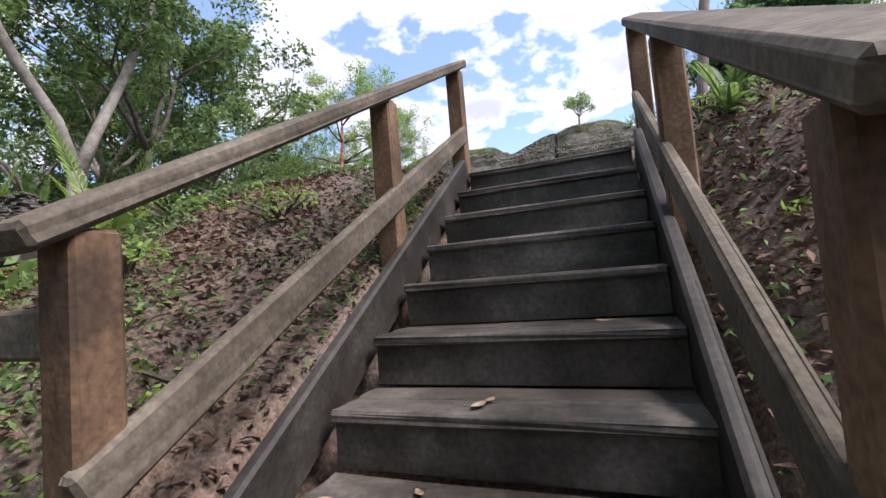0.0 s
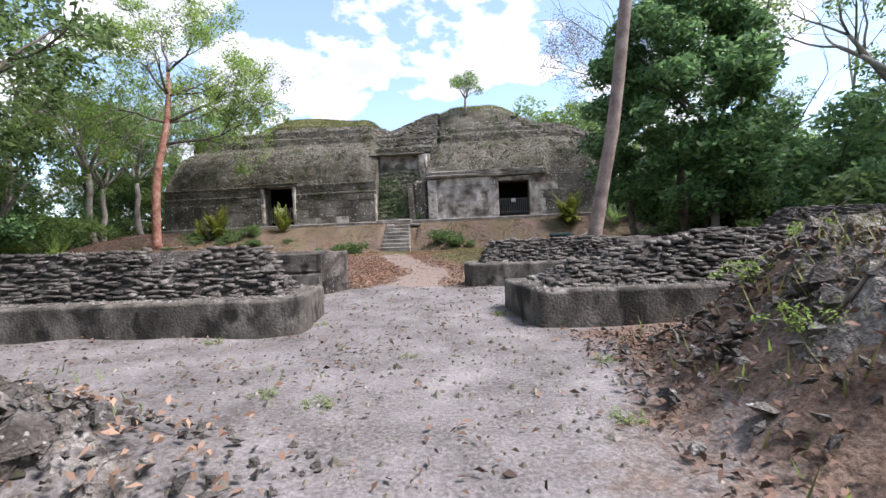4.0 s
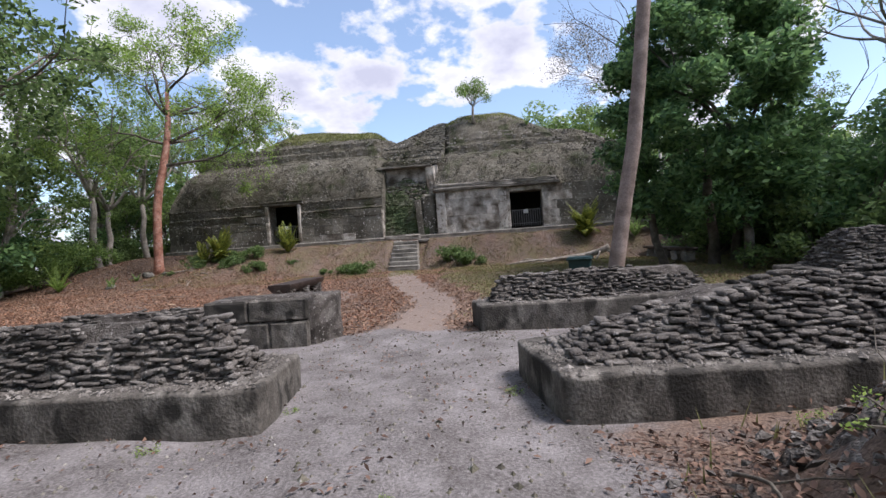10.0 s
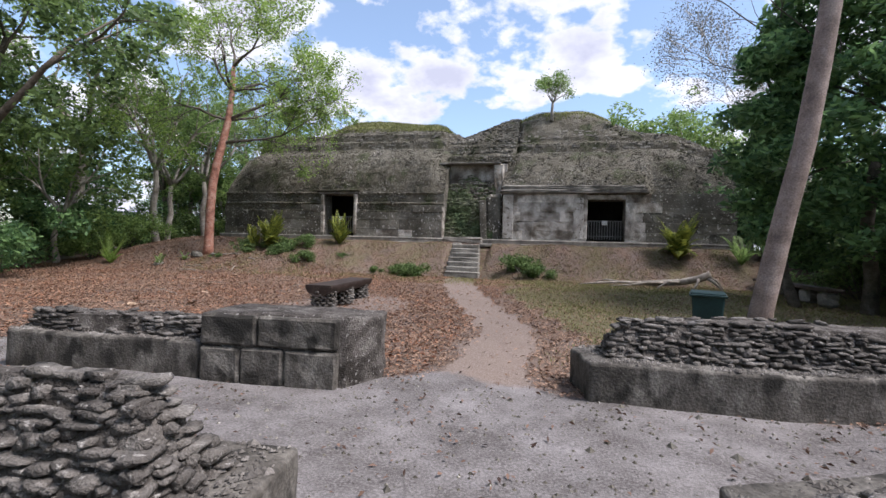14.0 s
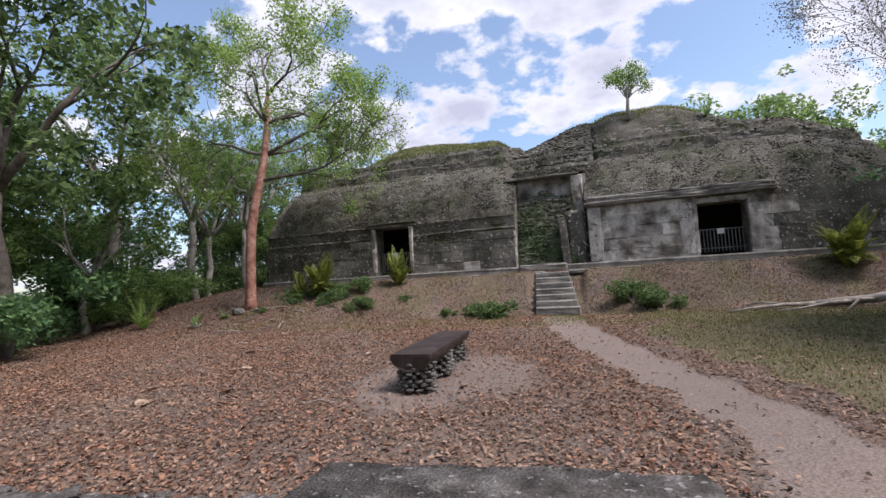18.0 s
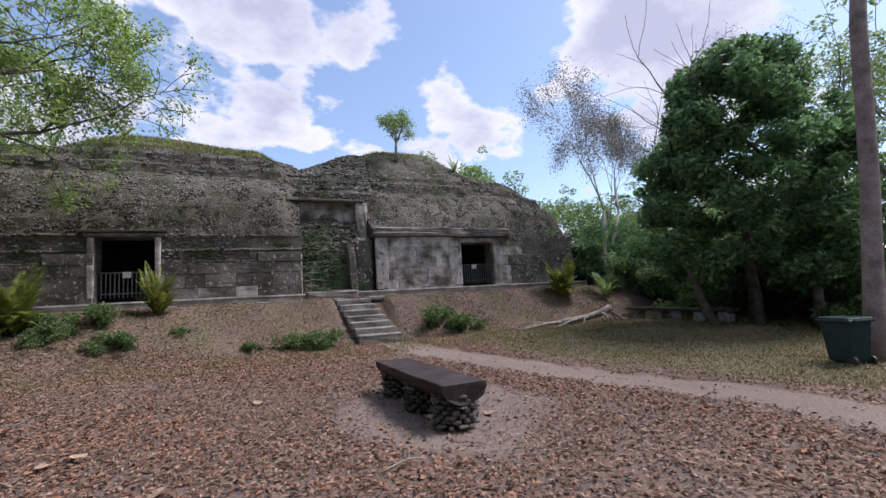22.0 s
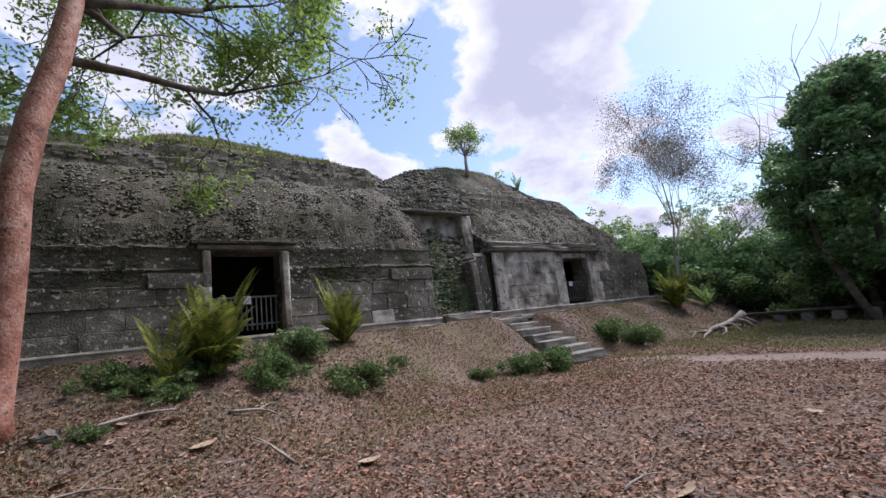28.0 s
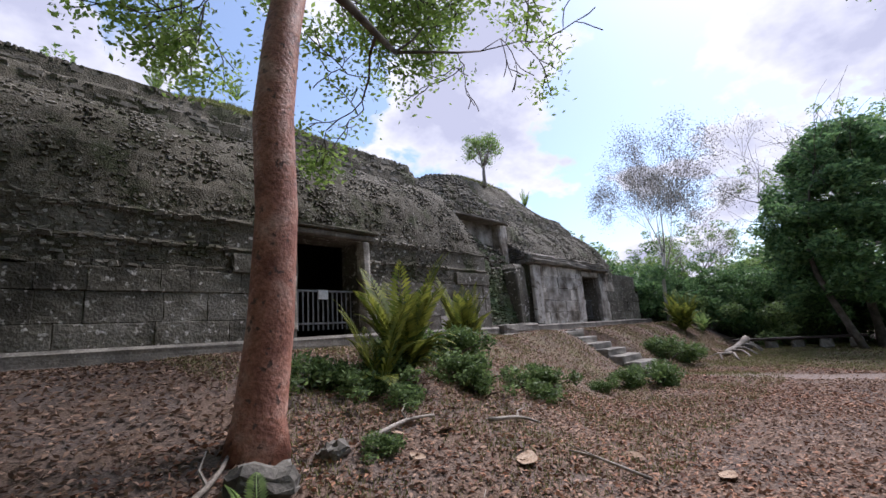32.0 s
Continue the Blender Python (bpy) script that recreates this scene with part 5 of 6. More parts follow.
def gap(x, y):
    """Clearings in the forest edge through which the sky shows."""
    b = math.degrees(math.atan2(y + 2.0, x - 0.8)) % 360
    return GAP_A[0] < b < GAP_A[1] or (math.degrees(math.atan2(y - 2.9, x + 0.5)) % 360 > GAP_B[0] and math.degrees(math.atan2(y - 2.9, x + 0.5)) % 360 < GAP_B[1])


r = random.Random(7)
spots = []
for i in range(16):
    spots.append((r.choice((0, 1, 1, 3)), -21 - r.uniform(0, 9) , 2 + i * 1.9 + r.uniform(-0.8, 0.8)))
for i in range(9):
    spots.append((r.choice((0, 1, 2, 2)), -17 - r.uniform(0, 6), -9 + i * 1.6))
for i in range(7):
    spots.append((r.choice((0, 1, 2)), -16 + i * 2.2, -17 - r.uniform(0, 5)))
for i in range(12):
    spots.append((r.choice((0, 1, 3, 3)) if i < 7 else 3, 17 + r.uniform(0, 8), -8 + i * 2.6 + r.uniform(-1, 1)))
for i in range(7):
    spots.append((3, 14 + i * 2.4, 28 + r.uniform(0, 8)))
for i in range(8):
    spots.append((r.choice((0, 2)), 2 + i * 2.4, -15 - r.uniform(0, 5)))
for i in range(6):
    spots.append((r.choice((1, 2)), -30 + i * 2.5, 30 + r.uniform(0, 5)))
for k, x, y in spots:
    if gap(x, y):
        continue
    forest_tree(k, x, y, r.uniform(0.85, 1.25), r.uniform(0, 360))
for k, x, y, size, turn in ((1, 14.8, 12.6, 0.85, 20), (1, 18.6, 6.4, 1.0, 300), (3, 15.2, 7.4, 1.0, 75), (1, 20.5, 11.5, 1.1, 190), (2, 12.2, 18.8, 0.6, 10), (2, 13.6, 16.2, 0.66, 100), (2, 15.2, 20.2, 0.62, 200), (2, 11.4, 21.0, 0.45, 290)):
    forest_tree(k, x, y, size, turn)
for i in range(11):
    x, y = -28.5 - 2.5 * (i % 2), 1.0 + 3.1 * i
    if not gap(x, y):
        forest_tree(2, x, y, 0.8 + 0.12 * (i % 3), 47 * i)
forest_tree(0, -18.8, 11.4, 1.35, 20)
forest_tree(3, -22.5, 12.5, 0.9, 200)
forest_tree(3, -21.5, 15.5, 1.1, 80)
forest_tree(1, -21.5, 21.0, 0.85, 10)
forest_tree(1, -23.0, 23.0, 0.8, 120)
forest_tree(2, 13.0, 25.0, 0.75, 33)
forest_tree(1, 14.6, 21.5, 0.6, 140)
forest_tree(3, 7.3, 36.0, 1.65, 33)
forest_tree(3, 10.4, 36.5, 1.55, 133)
forest_tree(3, 14.5, 35.0, 1.3, 73)
# added beside the stairs, trunk out of view, to shade the left bank
forest_tree(0, -3.6, -8.6, 1.05, 20)
forest_tree(1, -9.0, -5.2, 0.95, 75)
forest_tree(1, -7.6, -5.6, 0.9, 190)
forest_tree(0, -15.2, 5.0, 1.05, 300)

# the large dense tree beside the lawn, leafy to the ground
rng = np.random.default_rng(31)
DENSE_H = 7.9
tubes, cs, rs = [tube([(0, 0, -0.3), (0.05, 0, 0.8), (-0.05, 0.1, 2.2), (0.1, 0.1, 4.0)], [0.2, 0.16, 0.14, 0.12], 9)], [], []
for bx, by in ((0.3, -1.5), (-1.3, 0.5), (1.0, 0.8)):
    a, tips = grown((bx, by, -0.2), (bx * 0.15, by * 0.1, 1), 4.5, 0.15, 3, rng, 0.55, 3)
    tubes += a
for _ in range(300):
    a, z = rng.random() * 6.3, rng.uniform(0.0, 1.0)
    w = math.sqrt(max(0.0, 1 - (2 * z - 0.85) ** 2 / 1.35)) * 3.0
    u = rng.uniform(0.55, 1.05)
    cs.append((math.cos(a) * w * u, math.sin(a) * w * u, 1.3 + z * DENSE_H))
    rs.append(rng.uniform(0.3, 0.72))
leaves = leaf_quads(clump_points(cs, rs, 62000, rng, 0.6), 0.11, rng, 0.35, 0.4)
tree("dense_tree", (8.3, 13.6, 0.2), tubes, leaves, M_BARK, L_DARK, "large dense dark green tree leafy down to the ground")

# forked pale tree on the raised ground west of the court
rng = np.random.default_rng(32)
P = [(0, 0, -0.3), (0.0, 0.05, 0.5), (0.05, 0.05, 1.2), (0.0, 0.1, 1.8)]
tubes = [tube(P, [0.34, 0.27, 0.24, 0.12], 12)]
A1 = [(0, 0.08, 1.3), (-0.1, -0.35, 2.9), (-0.3, -1.2, 4.4), (-0.5, -1.9, 6.1), (-0.6, -2.2, 8.0)]
A2 = [(0, 0.08, 1.3), (0.0, 0.7, 2.9), (0.0, 1.6, 5.0), (0.0, 2.4, 7.2), (0.2, 3.0, 9.0)]
tips = []
for arm in (A1, A2):
    tubes.append(tube(arm, [0.22, 0.17, 0.15, 0.13, 0.09], 10))
    for d in ((0.3, 0.8, 0.8), (-0.7, -0.3, 0.8), (0.6, -0.6, 0.9)):
        a, b = grown(arm[-1], d, 2.0, 0.08, 2, rng)
        tubes += a
        tips += b
tree("forked_tree", (-13.2, 1.55, 1.8), tubes, crown_from(tips, 140, 0.7, 0.1, rng), M_PALEBARK, L_JUNGLE, "pale forked tree on the raised ground west of the court")


def sparse_tree(seed, base, height, twin, leaf, per, label, bark=None):
    rng = np.random.default_rng(seed)
    tubes, tips = [], []
    for k in range(twin):
        d = (0.12 * (k - 0.3), 0.1 * k, 1)
        a, b = grown((0.3 * k, 0.15 * k, -0.3), d, height * 0.4, 0.011 * height, 5, rng, 0.48, 3, -0.01, 0.09, 3, 0.62, 0.011)
        tubes += a
        tips += b
    return tree("sparse_tree", base, tubes, crown_from(tips, per, 0.26, 0.034, rng), bark or M_CREAM, leaf, label)


sparse_tree(41, (10.0, 21.8, gz(10.0, 21.8)), 10.4, 2, L_SPARSE, 85, "pale twin-trunked tree with thin dusty foliage")
sparse_tree(42, (15.7, 17.4, gz(15.7, 17.4)), 13.0, 1, L_SPARSE, 22, "nearly bare grey tree behind the dense tree")


# undergrowth that closes the forest edge
def shrub_mesh(seed, leaf, n, size, h, rad):
    rng = np.random.default_rng(seed)
    cs = [(rng.normal() * rad * 0.45, rng.normal() * rad * 0.45, h * rng.uniform(0.15, 0.85)) for _ in range(12)]
    rs = [rad * rng.uniform(0.25, 0.5) for _ in cs]
    stems = [tube([(0, 0, -0.1), (c[0] * 0.4, c[1] * 0.4, c[2] * 0.5), c], [0.03, 0.02, 0.008], 4) for c in cs]
    return joined(stems), leaf_quads(clump_points(cs, rs, n, rng, 0.7), size, rng, 0.3, 0.42)


SHRUBS = {}


def shrub(kind, x, y, scale, turn, z=None):
    seed, leaf, n, size, h, rad, label = kind
    m = pose(x, y, (gz(x, y) if z is None else z) - 0.03, 0, 0, turn) @ Matrix.Scale(scale, 4)
    if kind not in SHRUBS:
        (vs, fs), q = shrub_mesh(seed, leaf, n, size, h, rad)
        t = thing("shrub", (0, 0, 0), label, "shrub", "undergrowth")
        part("branching", mesh_from("branching", vs, fs, M_BARK), t)
        part("foliage", quads_mesh("foliage", q, leaf), t)
        SHRUBS[kind] = t
        t.matrix_basis = m
        return t
    ob = copy_thing(SHRUBS[kind], m)
    ob.matrix_basis = m
    return ob


UNDER = [(51, L_JUNGLE, 5000, 0.1, 3.0, 2.0, "dark dense undergrowth at the forest edge"), (52, L_MID, 4000, 0.09, 2.2, 1.7, "light green undergrowth at the forest edge"), (53, L_DARK, 5000, 0.11, 3.6, 2.2, "tall dark undergrowth at the forest edge")]
r = random.Random(9)


def under(x, y, scale, turn):
    # past x 8 only dark leaves: the backlit look is put into their colour
    shrub(UNDER[r.choice((0, 2)) if x > 8 or x < -20 else r.randrange(3)], x, y, scale * (0.6 if gap(x, y) and y < 8 else 1), turn)


for i in range(26):
    under(-22 - r.uniform(0, 5), -4 + i * 1.5, r.uniform(0.65, 1.15), r.uniform(0, 360))
for i in range(9):
    under(-14.8 - r.uniform(0, 3), -8 + i * 1.4, r.uniform(0.5, 0.9), r.uniform(0, 360))
for i in range(9):
    under(-13 + i * 1.3, -6.5 - r.uniform(0, 2), r.uniform(0.6, 1.0), r.uniform(0, 360))
for i in range(18):
    under(12.5 + r.uniform(0, 5), -6 + i * 1.6, r.uniform(0.7, 1.3), r.uniform(0, 360))
for i in range(10):
    under(8.6 + i * 1.7, 22.5 + r.uniform(0, 4), r.uniform(0.8, 1.3), r.uniform(0, 360))
for i in range(8):
    under(5.5 + i * 1.3, -4.5 - r.uniform(0, 3), r.uniform(0.5, 0.9), r.uniform(0, 360))
for x, y, s in ((-15.6, 7.4, 0.6), (-20.5, 11.3, 0.8), (-20.6, 16.5, 0.8), (-21.5, 19.0, 0.9), (-16.5, 6.0, 0.7)):
    shrub(UNDER[1], x, y, s, x * 77)
for x, y, s in ((-18.2, 9.4, 0.85), (-19.6, 8.2, 0.95), (-20.4, 10.4, 0.9), (10.0, 11.2, 0.8), (11.2, 12.8, 1.0), (12.4, 10.2, 0.9), (11.0, 15.0, 0.9), (9.8, 16.6, 0.8), (12.6, 14.4, 1.1), (10.8, 18.6, 0.9), (9.4, 19.8, 0.7), (11.6, 22.6, 1.1), (9.8, 23.2, 0.9), (13.0, 21.0, 1.2), (13.4, 17.4, 1.1)):
    shrub(UNDER[2 if s > 0.85 else 0], x, y, s, x * 57)
# low bushes on the terrace slope
LOW = (54, L_HERB, 3000, 0.05, 0.55, 0.8, "low bright green bush on the terrace slope")
for x, y, s in ((-5.2, 16.4, 0.85), (-5.75, 16.85, 0.7), (-1.1, 17.4, 1.1), (-0.35, 17.1, 0.85), (-6.94, 16.93, 0.42), (-10.0, 16.5, 0.7), (-10.7, 17.7, 0.85), (-11.35, 16.9, 0.6), (-13.1, 17.2, 0.45), (-8.7, 17.4, 0.3)):
    shrub(LOW, *spot(x, y), s, x * 50)


def fern(name, base, fronds, length, seed, label, leaf=None, arch=1.0):
    """A rosette of arching fronds, each with paired leaflets."""
    rng = np.random.default_rng(seed)
    f = thing(name, base, label, "fern")
    for k in range(fronds):
        a = 2 * math.pi * (k * 0.382 + rng.random() * 0.05)
        ln, rise = length * rng.uniform(0.6, 1.1), rng.uniform(0.8, 2.0)
        pts, quads = [], []
        n = 24
        for i in range(n + 1):
            u = i / n
            rr = ln * (u * 0.54)
            z = ln * (rise * u - arch * 0.75 * u * u)
            pts.append(Vector((math.cos(a) * rr, math.sin(a) * rr, z)))
        side = Vector((-math.sin(a), math.cos(a), 0))
        for i in range(2, n + 1):
            d = (pts[i] - pts[i - 1]).normalized()
            w = ln * 0.135 * math.sin(math.pi * min(1, 0.12 + 0.88 * i / n)) + 0.01
            for s in (-1, 1):
                tip = pts[i] + side * s * w + d * w * 0.5 + Vector((0, 0, -0.12 * w))
                quads += [pts[i - 1], pts[i - 1] + (tip - pts[i - 1]) * 0.6 - d * w * 0.12, tip, pts[i] + (tip - pts[i]) * 0.5 + d * w * 0.1]
        fr = part("frond", quads_mesh("frond", [tuple(q) for q in quads], leaf or L_FERN), f)
        part("midrib", mesh_from("midrib", *tube(pts[::3], [0.012 * (1 - 0.1 * i) for i in range(len(pts[::3]))], 4), leaf or L_FERN), fr)
    return f


fern("fern", (*spot(-12.1, 17.2), gz(*spot(-12.1, 17.2)) - 0.02), 70, 1.4, 61, "large yellow-green fern on the terrace slope")
fern("fern", (*spot(-12.75, 16.9), gz(*spot(-12.75, 16.9)) - 0.02), 12, 1.1, 62, "yellow-green fern with browned lower fronds")
fern("fern", (*spot(-9.37, 18.45), gz(*spot(-9.37, 18.45)) - 0.02), 44, 1.15, 63, "bright yellow-green fern by the terrace edge", arch=0.7)
fern("fern", (*spot(4.75, 18.4), gz(*spot(4.75, 18.4)) - 0.02), 50, 1.6, 64, "large yellow-green fern on the terrace slope")
fern("fern", (*spot(6.8, 18.2), gz(*spot(6.8, 18.2)) - 0.02), 14, 1.4, 65, "broad green fern beside the fallen log", L_MID)
fern("fern", (*spot(-17.9, 14.6), gz(*spot(-17.9, 14.6)) - 0.02), 14, 1.1, 66, "bright green fern on the leaf litter", L_BRIGHT, 0.6)
fern("fern", (-3.4, -3.7, gz(-3.4, -3.7) - 0.02), 12, 1.2, 67, "broad bright green fern beside the sunken hollow", L_BRIGHT, 0.7)
fern("fern", (-5.6, -4.6, gz(-5.6, -4.6) - 0.02), 14, 1.4, 68, "dark green fern under the trees", L_MID)
fern("fern", (-14.1, 25.5, 8.2), 10, 0.7, 69, "small fern on top of the temple", L_MID, 0.6)
fern("fern", (-11.9, 26.1, 9.0), 10, 0.7, 70, "small fern on top of the temple", L_MID, 0.6)
fern("fern", (3.5, 26.2, 8.4), 10, 0.7, 71, "small fern on top of the temple", L_MID, 0.6)
fern("fern", (-12.6, -1.8, 1.7), 12, 1.2, 72, "bright green fern on the raised ground", L_BRIGHT, 0.6)
fern("fern", (-12.9, -0.4, 1.7), 12, 1.1, 73, "bright green fern on the raised ground", L_BRIGHT, 0.6)
fern("fern", (-13.0, 3.6, 1.7), 12, 1.0, 74, "yellow-green fern on the raised ground")
fern("fern", (2.35, -4.0, gz(2.35, -4.0) - 0.02), 12, 0.42, 75, "low green fern beside the stairs", L_MID)
fern("fern", (*spot(-15.35, 14.55), gz(*spot(-15.35, 14.55)) - 0.02), 10, 0.55, 76, "small green fern at the foot of the red tree", L_MID)
fern("fern", (*spot(-14.9, 15.35), gz(*spot(-14.9, 15.35)) - 0.02), 10, 0.5, 77, "small green fern at the foot of the red tree", L_MID)
fern("fern", (10.5, 8.6, gz(10.5, 8.6) - 0.02), 12, 1.2, 78, "bright green fern beyond the far wall", L_BRIGHT)



# ---------------------------------------------------------------- fallen log, stones, outcrops
log = thing("fallen_log", (0, 0, 0), "bleached fallen tree with bare branches on the lawn edge", "log")
def on(x, y, dz=0.0):
    x, y = spot(x, y)
    return (x, y, gz(x, y) + dz)
part("trunk", mesh_from("trunk", *tube([on(5.25, 16.35, 0.5), on(4.95, 16.45, 0.36), on(4.4, 16.6, 0.2), on(3.6, 16.75, 0.13), on(2.9, 16.6, 0.1)], [0.15, 0.13, 0.12, 0.1, 0.07], 10), M_DEAD, True), log, "bleached grey trunk")
for pts, r0 in (([on(5.1, 16.4, 0.42), on(5.3, 16.15, 0.25), on(5.45, 15.9, 0.03)], 0.07), ([on(5.15, 16.4, 0.4), on(5.45, 16.5, 0.3), on(5.7, 16.6, 0.03)], 0.07), ([on(4.9, 16.45, 0.35), on(4.8, 16.1, 0.25), on(4.6, 15.8, 0.03)], 0.06), ([on(3.2, 16.65, 0.12), on(2.4, 16.3, 0.16), on(1.6, 16.1, 0.1), on(1.0, 15.9, 0.03)], 0.06), ([on(4.0, 16.7, 0.16), on(3.3, 16.2, 0.2), on(2.6, 15.9, 0.08), on(2.0, 15.8, 0.03)], 0.05), ([on(4.4, 16.6, 0.2), on(3.9, 16.2, 0.26), on(3.5, 15.8, 0.05)], 0.05), ([on(3.0, 16.6, 0.1), on(2.3, 16.7, 0.14), on(1.5, 16.5, 0.04)], 0.05), ([on(2.6, 16.4, 0.14), on(2.0, 16.7, 0.2), on(1.7, 16.9, 0.08)], 0.03)):
    part("branch", mesh_from("branch", *tube(pts, [r0 * (1 - 0.75 * i / len(pts)) for i in range(len(pts))], 6), M_DEAD, True), log)

far_bench = thing("bench", (7.8, 16.3, gz(7.8, 16.3)), "long dark timber bench on squat pale stones", "bench")
part("seat", from_bm("seat", slab(0.42, 4.6, 0.1, 0.02, 0.008, 4, 4), M_BENCH), far_bench, "dark timber slab", m=Matrix.Translation((0, 0, 0.36)))
for k, yy in enumerate((-1.95, -1.0, -0.05, 0.9, 1.85)):
    part("leg", from_bm("leg", slab(0.36, 0.42, 0.4, 0.06, 0.025, 30 + k, 2), M_STONE), far_bench, "squat pale stone", m=pose(0.02 * k, yy, -0.04, 0, 0, 9 * k))


def outcrop(name, x0, x1, y0, y1, inside, lift, amp, mat, label, seed):
    """Rough weathered rock over a bump of the ground."""
    xs, ys = np.arange(x0, x1, 0.05), np.arange(y0, y1, 0.05)
    vs, fs, idx = [], [], {}
    for i, x in enumerate(xs):
        for j, y in enumerate(ys):
            k = inside(x, y)
            if k > 0:
                idx[i, j] = len(vs)
                d = relief(x, y, 0, amp, 0.5, seed) + relief(x, y, 0, amp * 0.6, 0.14, seed + 3)
                d = round(d / 0.05) * 0.035 + d * 0.5
                vs.append((x, y, float(ground_z(x, y)) + (lift + d) * min(1, k * 2.5) - 0.06 * (1 - min(1, k * 2.5))))
    for i, j in idx:
        q = [(i, j), (i + 1, j), (i + 1, j + 1), (i, j + 1)]
        if all(p in idx for p in q):
            fs.append([idx[p] for p in q])
    return tagged(new(name, mesh_from(name, vs, fs, mat)), label, "rock", kind="structure")


outcrop("rubble_spur", -7.0, 0.6, -2.7, -0.5, lambda x, y: 1 - math.hypot((x + 3.2) / 3.75, (y + 1.6) / 0.95), 0.05, 0.17, M_OUTCROP, "weathered grey rubble spur of a fallen wall", 2.0)
outcrop("rubble_mound", 1.9, 7.4, -3.0, 1.7, lambda x, y: 1 - math.hypot((x - 4.75) / 2.6, (y + 0.75) / 2.2), 0.05, 0.16, M_OUTCROP, "leaf-strewn mound of weathered rubble", 6.0)

# ---------------------------------------------------------------- leaf litter and grass
def litter(name, area, n, weight, size, mat, label, seed, flat=0.75, lift=0.012, category="leaf litter"):
    rng = np.random.default_rng(seed)
    x0, x1, y0, y1 = area
    x, y = rng.uniform(x0, x1, n), rng.uniform(y0, y1, n)
    keep = rng.random(n) < weight(x, y)
    x, y = x[keep], y[keep]
    c = np.stack([x, y, ground_z(x, y) + rough_z(x, y) + lift + rng.random(len(x)) * 0.02], 1)
    q = leaf_quads(c, size, rng, flat, 0.42)
    q[:, 1, 2] += size * 0.25
    q[:, 3, 2] += size * 0.25
    q[..., 2] = np.maximum(q[..., 2], (c[:, 2] - 0.02)[:, None])
    return tagged(new(name, quads_mesh(name, q, mat)), label, category, kind="stuff")


def yard_weight(x, y):
    c, p, g = zones(x, y)
    return np.clip(1 - 0.97 * c - 0.95 * p - 0.75 * g, 0.0, 1) * (0.84 + 0.16 * np.sin(0.9 * x + 1.7) * np.sin(1.3 * y + 0.4))


def patchy(x, y):
    return 0.5 + 0.5 * np.sin(1.1 * x + 2.0) * np.sin(0.9 * y + 1.0)


litter("leaf_litter", (-22, 8.5, 5, 21.5), 270000, yard_weight, 0.031, L_LITTER, "dry brown fallen leaves over the yard", 81)
litter("red_leaf_litter", (-22, -1, 5, 18), 110000, lambda x, y: yard_weight(x, y) * patchy(x, y) * 0.8, 0.032, L_REDLITTER, "rust-red fallen leaves over the yard", 82)
litter("leaf_litter", (-4, 8, -10, 1.2), 190000, lambda x, y: np.clip(yard_weight(x, y), 0.0, 1) * (0.2 + 0.7 * patchy(x * 2.3, y * 2.7)) * np.where((x > 0.45) & (x < 1.95), 0.0, 1.0) * np.where(np.hypot((x - 4.75) / 2.6, (y + 0.75) / 2.2) < 0.95, 0.2, 1.0), 0.024, L_BANK, "damp brown fallen leaves on the mound, tree shade in their colour", 83)
litter("red_leaf_litter", (-12, -1.8, -6, -2.6), 26000, lambda x, y: 0.9 * patchy(x * 1.9, y * 1.7) + 0.1, 0.04, L_REDLITTER, "rust-red fallen leaves in the sunken hollow", 84)
litter("red_leaf_litter", (-9.6, -5.6, -2.0, 0.4), 4500, lambda x, y: np.clip(1.2 - np.hypot((x + 7.9) / 1.6, (y + 0.75) / 0.8), 0, 1), 0.055, L_REDLITTER, "rust-red drift of fallen leaves on the court", 85)
litter("red_leaf_litter", (-19, -10, -5, 6), 16000, lambda x, y: 0.8 * step(-10.3, -12.3, x), 0.045, L_REDLITTER, "rust-red fallen leaves on the raised ground", 86)
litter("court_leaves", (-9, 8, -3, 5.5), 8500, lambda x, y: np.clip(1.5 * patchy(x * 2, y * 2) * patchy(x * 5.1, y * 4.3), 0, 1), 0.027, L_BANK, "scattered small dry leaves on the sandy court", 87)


def tufts(name, area, n, weight, h, mat, label, seed):
    rng = np.random.default_rng(seed)
    x0, x1, y0, y1 = area
    x, y = rng.uniform(x0, x1, n), rng.uniform(y0, y1, n)
    keep = rng.random(n) < weight(x, y)
    x, y = x[keep], y[keep]
    a = rng.random(len(x)) * 6.28
    z = ground_z(x, y) + rough_z(x, y)
    hh = h * rng.uniform(0.5, 1.4, len(x))
    dx, dy = np.cos(a), np.sin(a)
    b1 = np.stack([x - 0.008 * dy, y + 0.008 * dx, z - 0.01], 1)
    b2 = np.stack([x + 0.008 * dy, y - 0.008 * dx, z - 0.01], 1)
    tip = np.stack([x + dx * hh * 0.6, y + dy * hh * 0.6, z + hh], 1)
    return tagged(new(name, quads_mesh(name, np.stack([b1, b2, tip], 1), mat, 3)), label, "grass", kind="stuff")


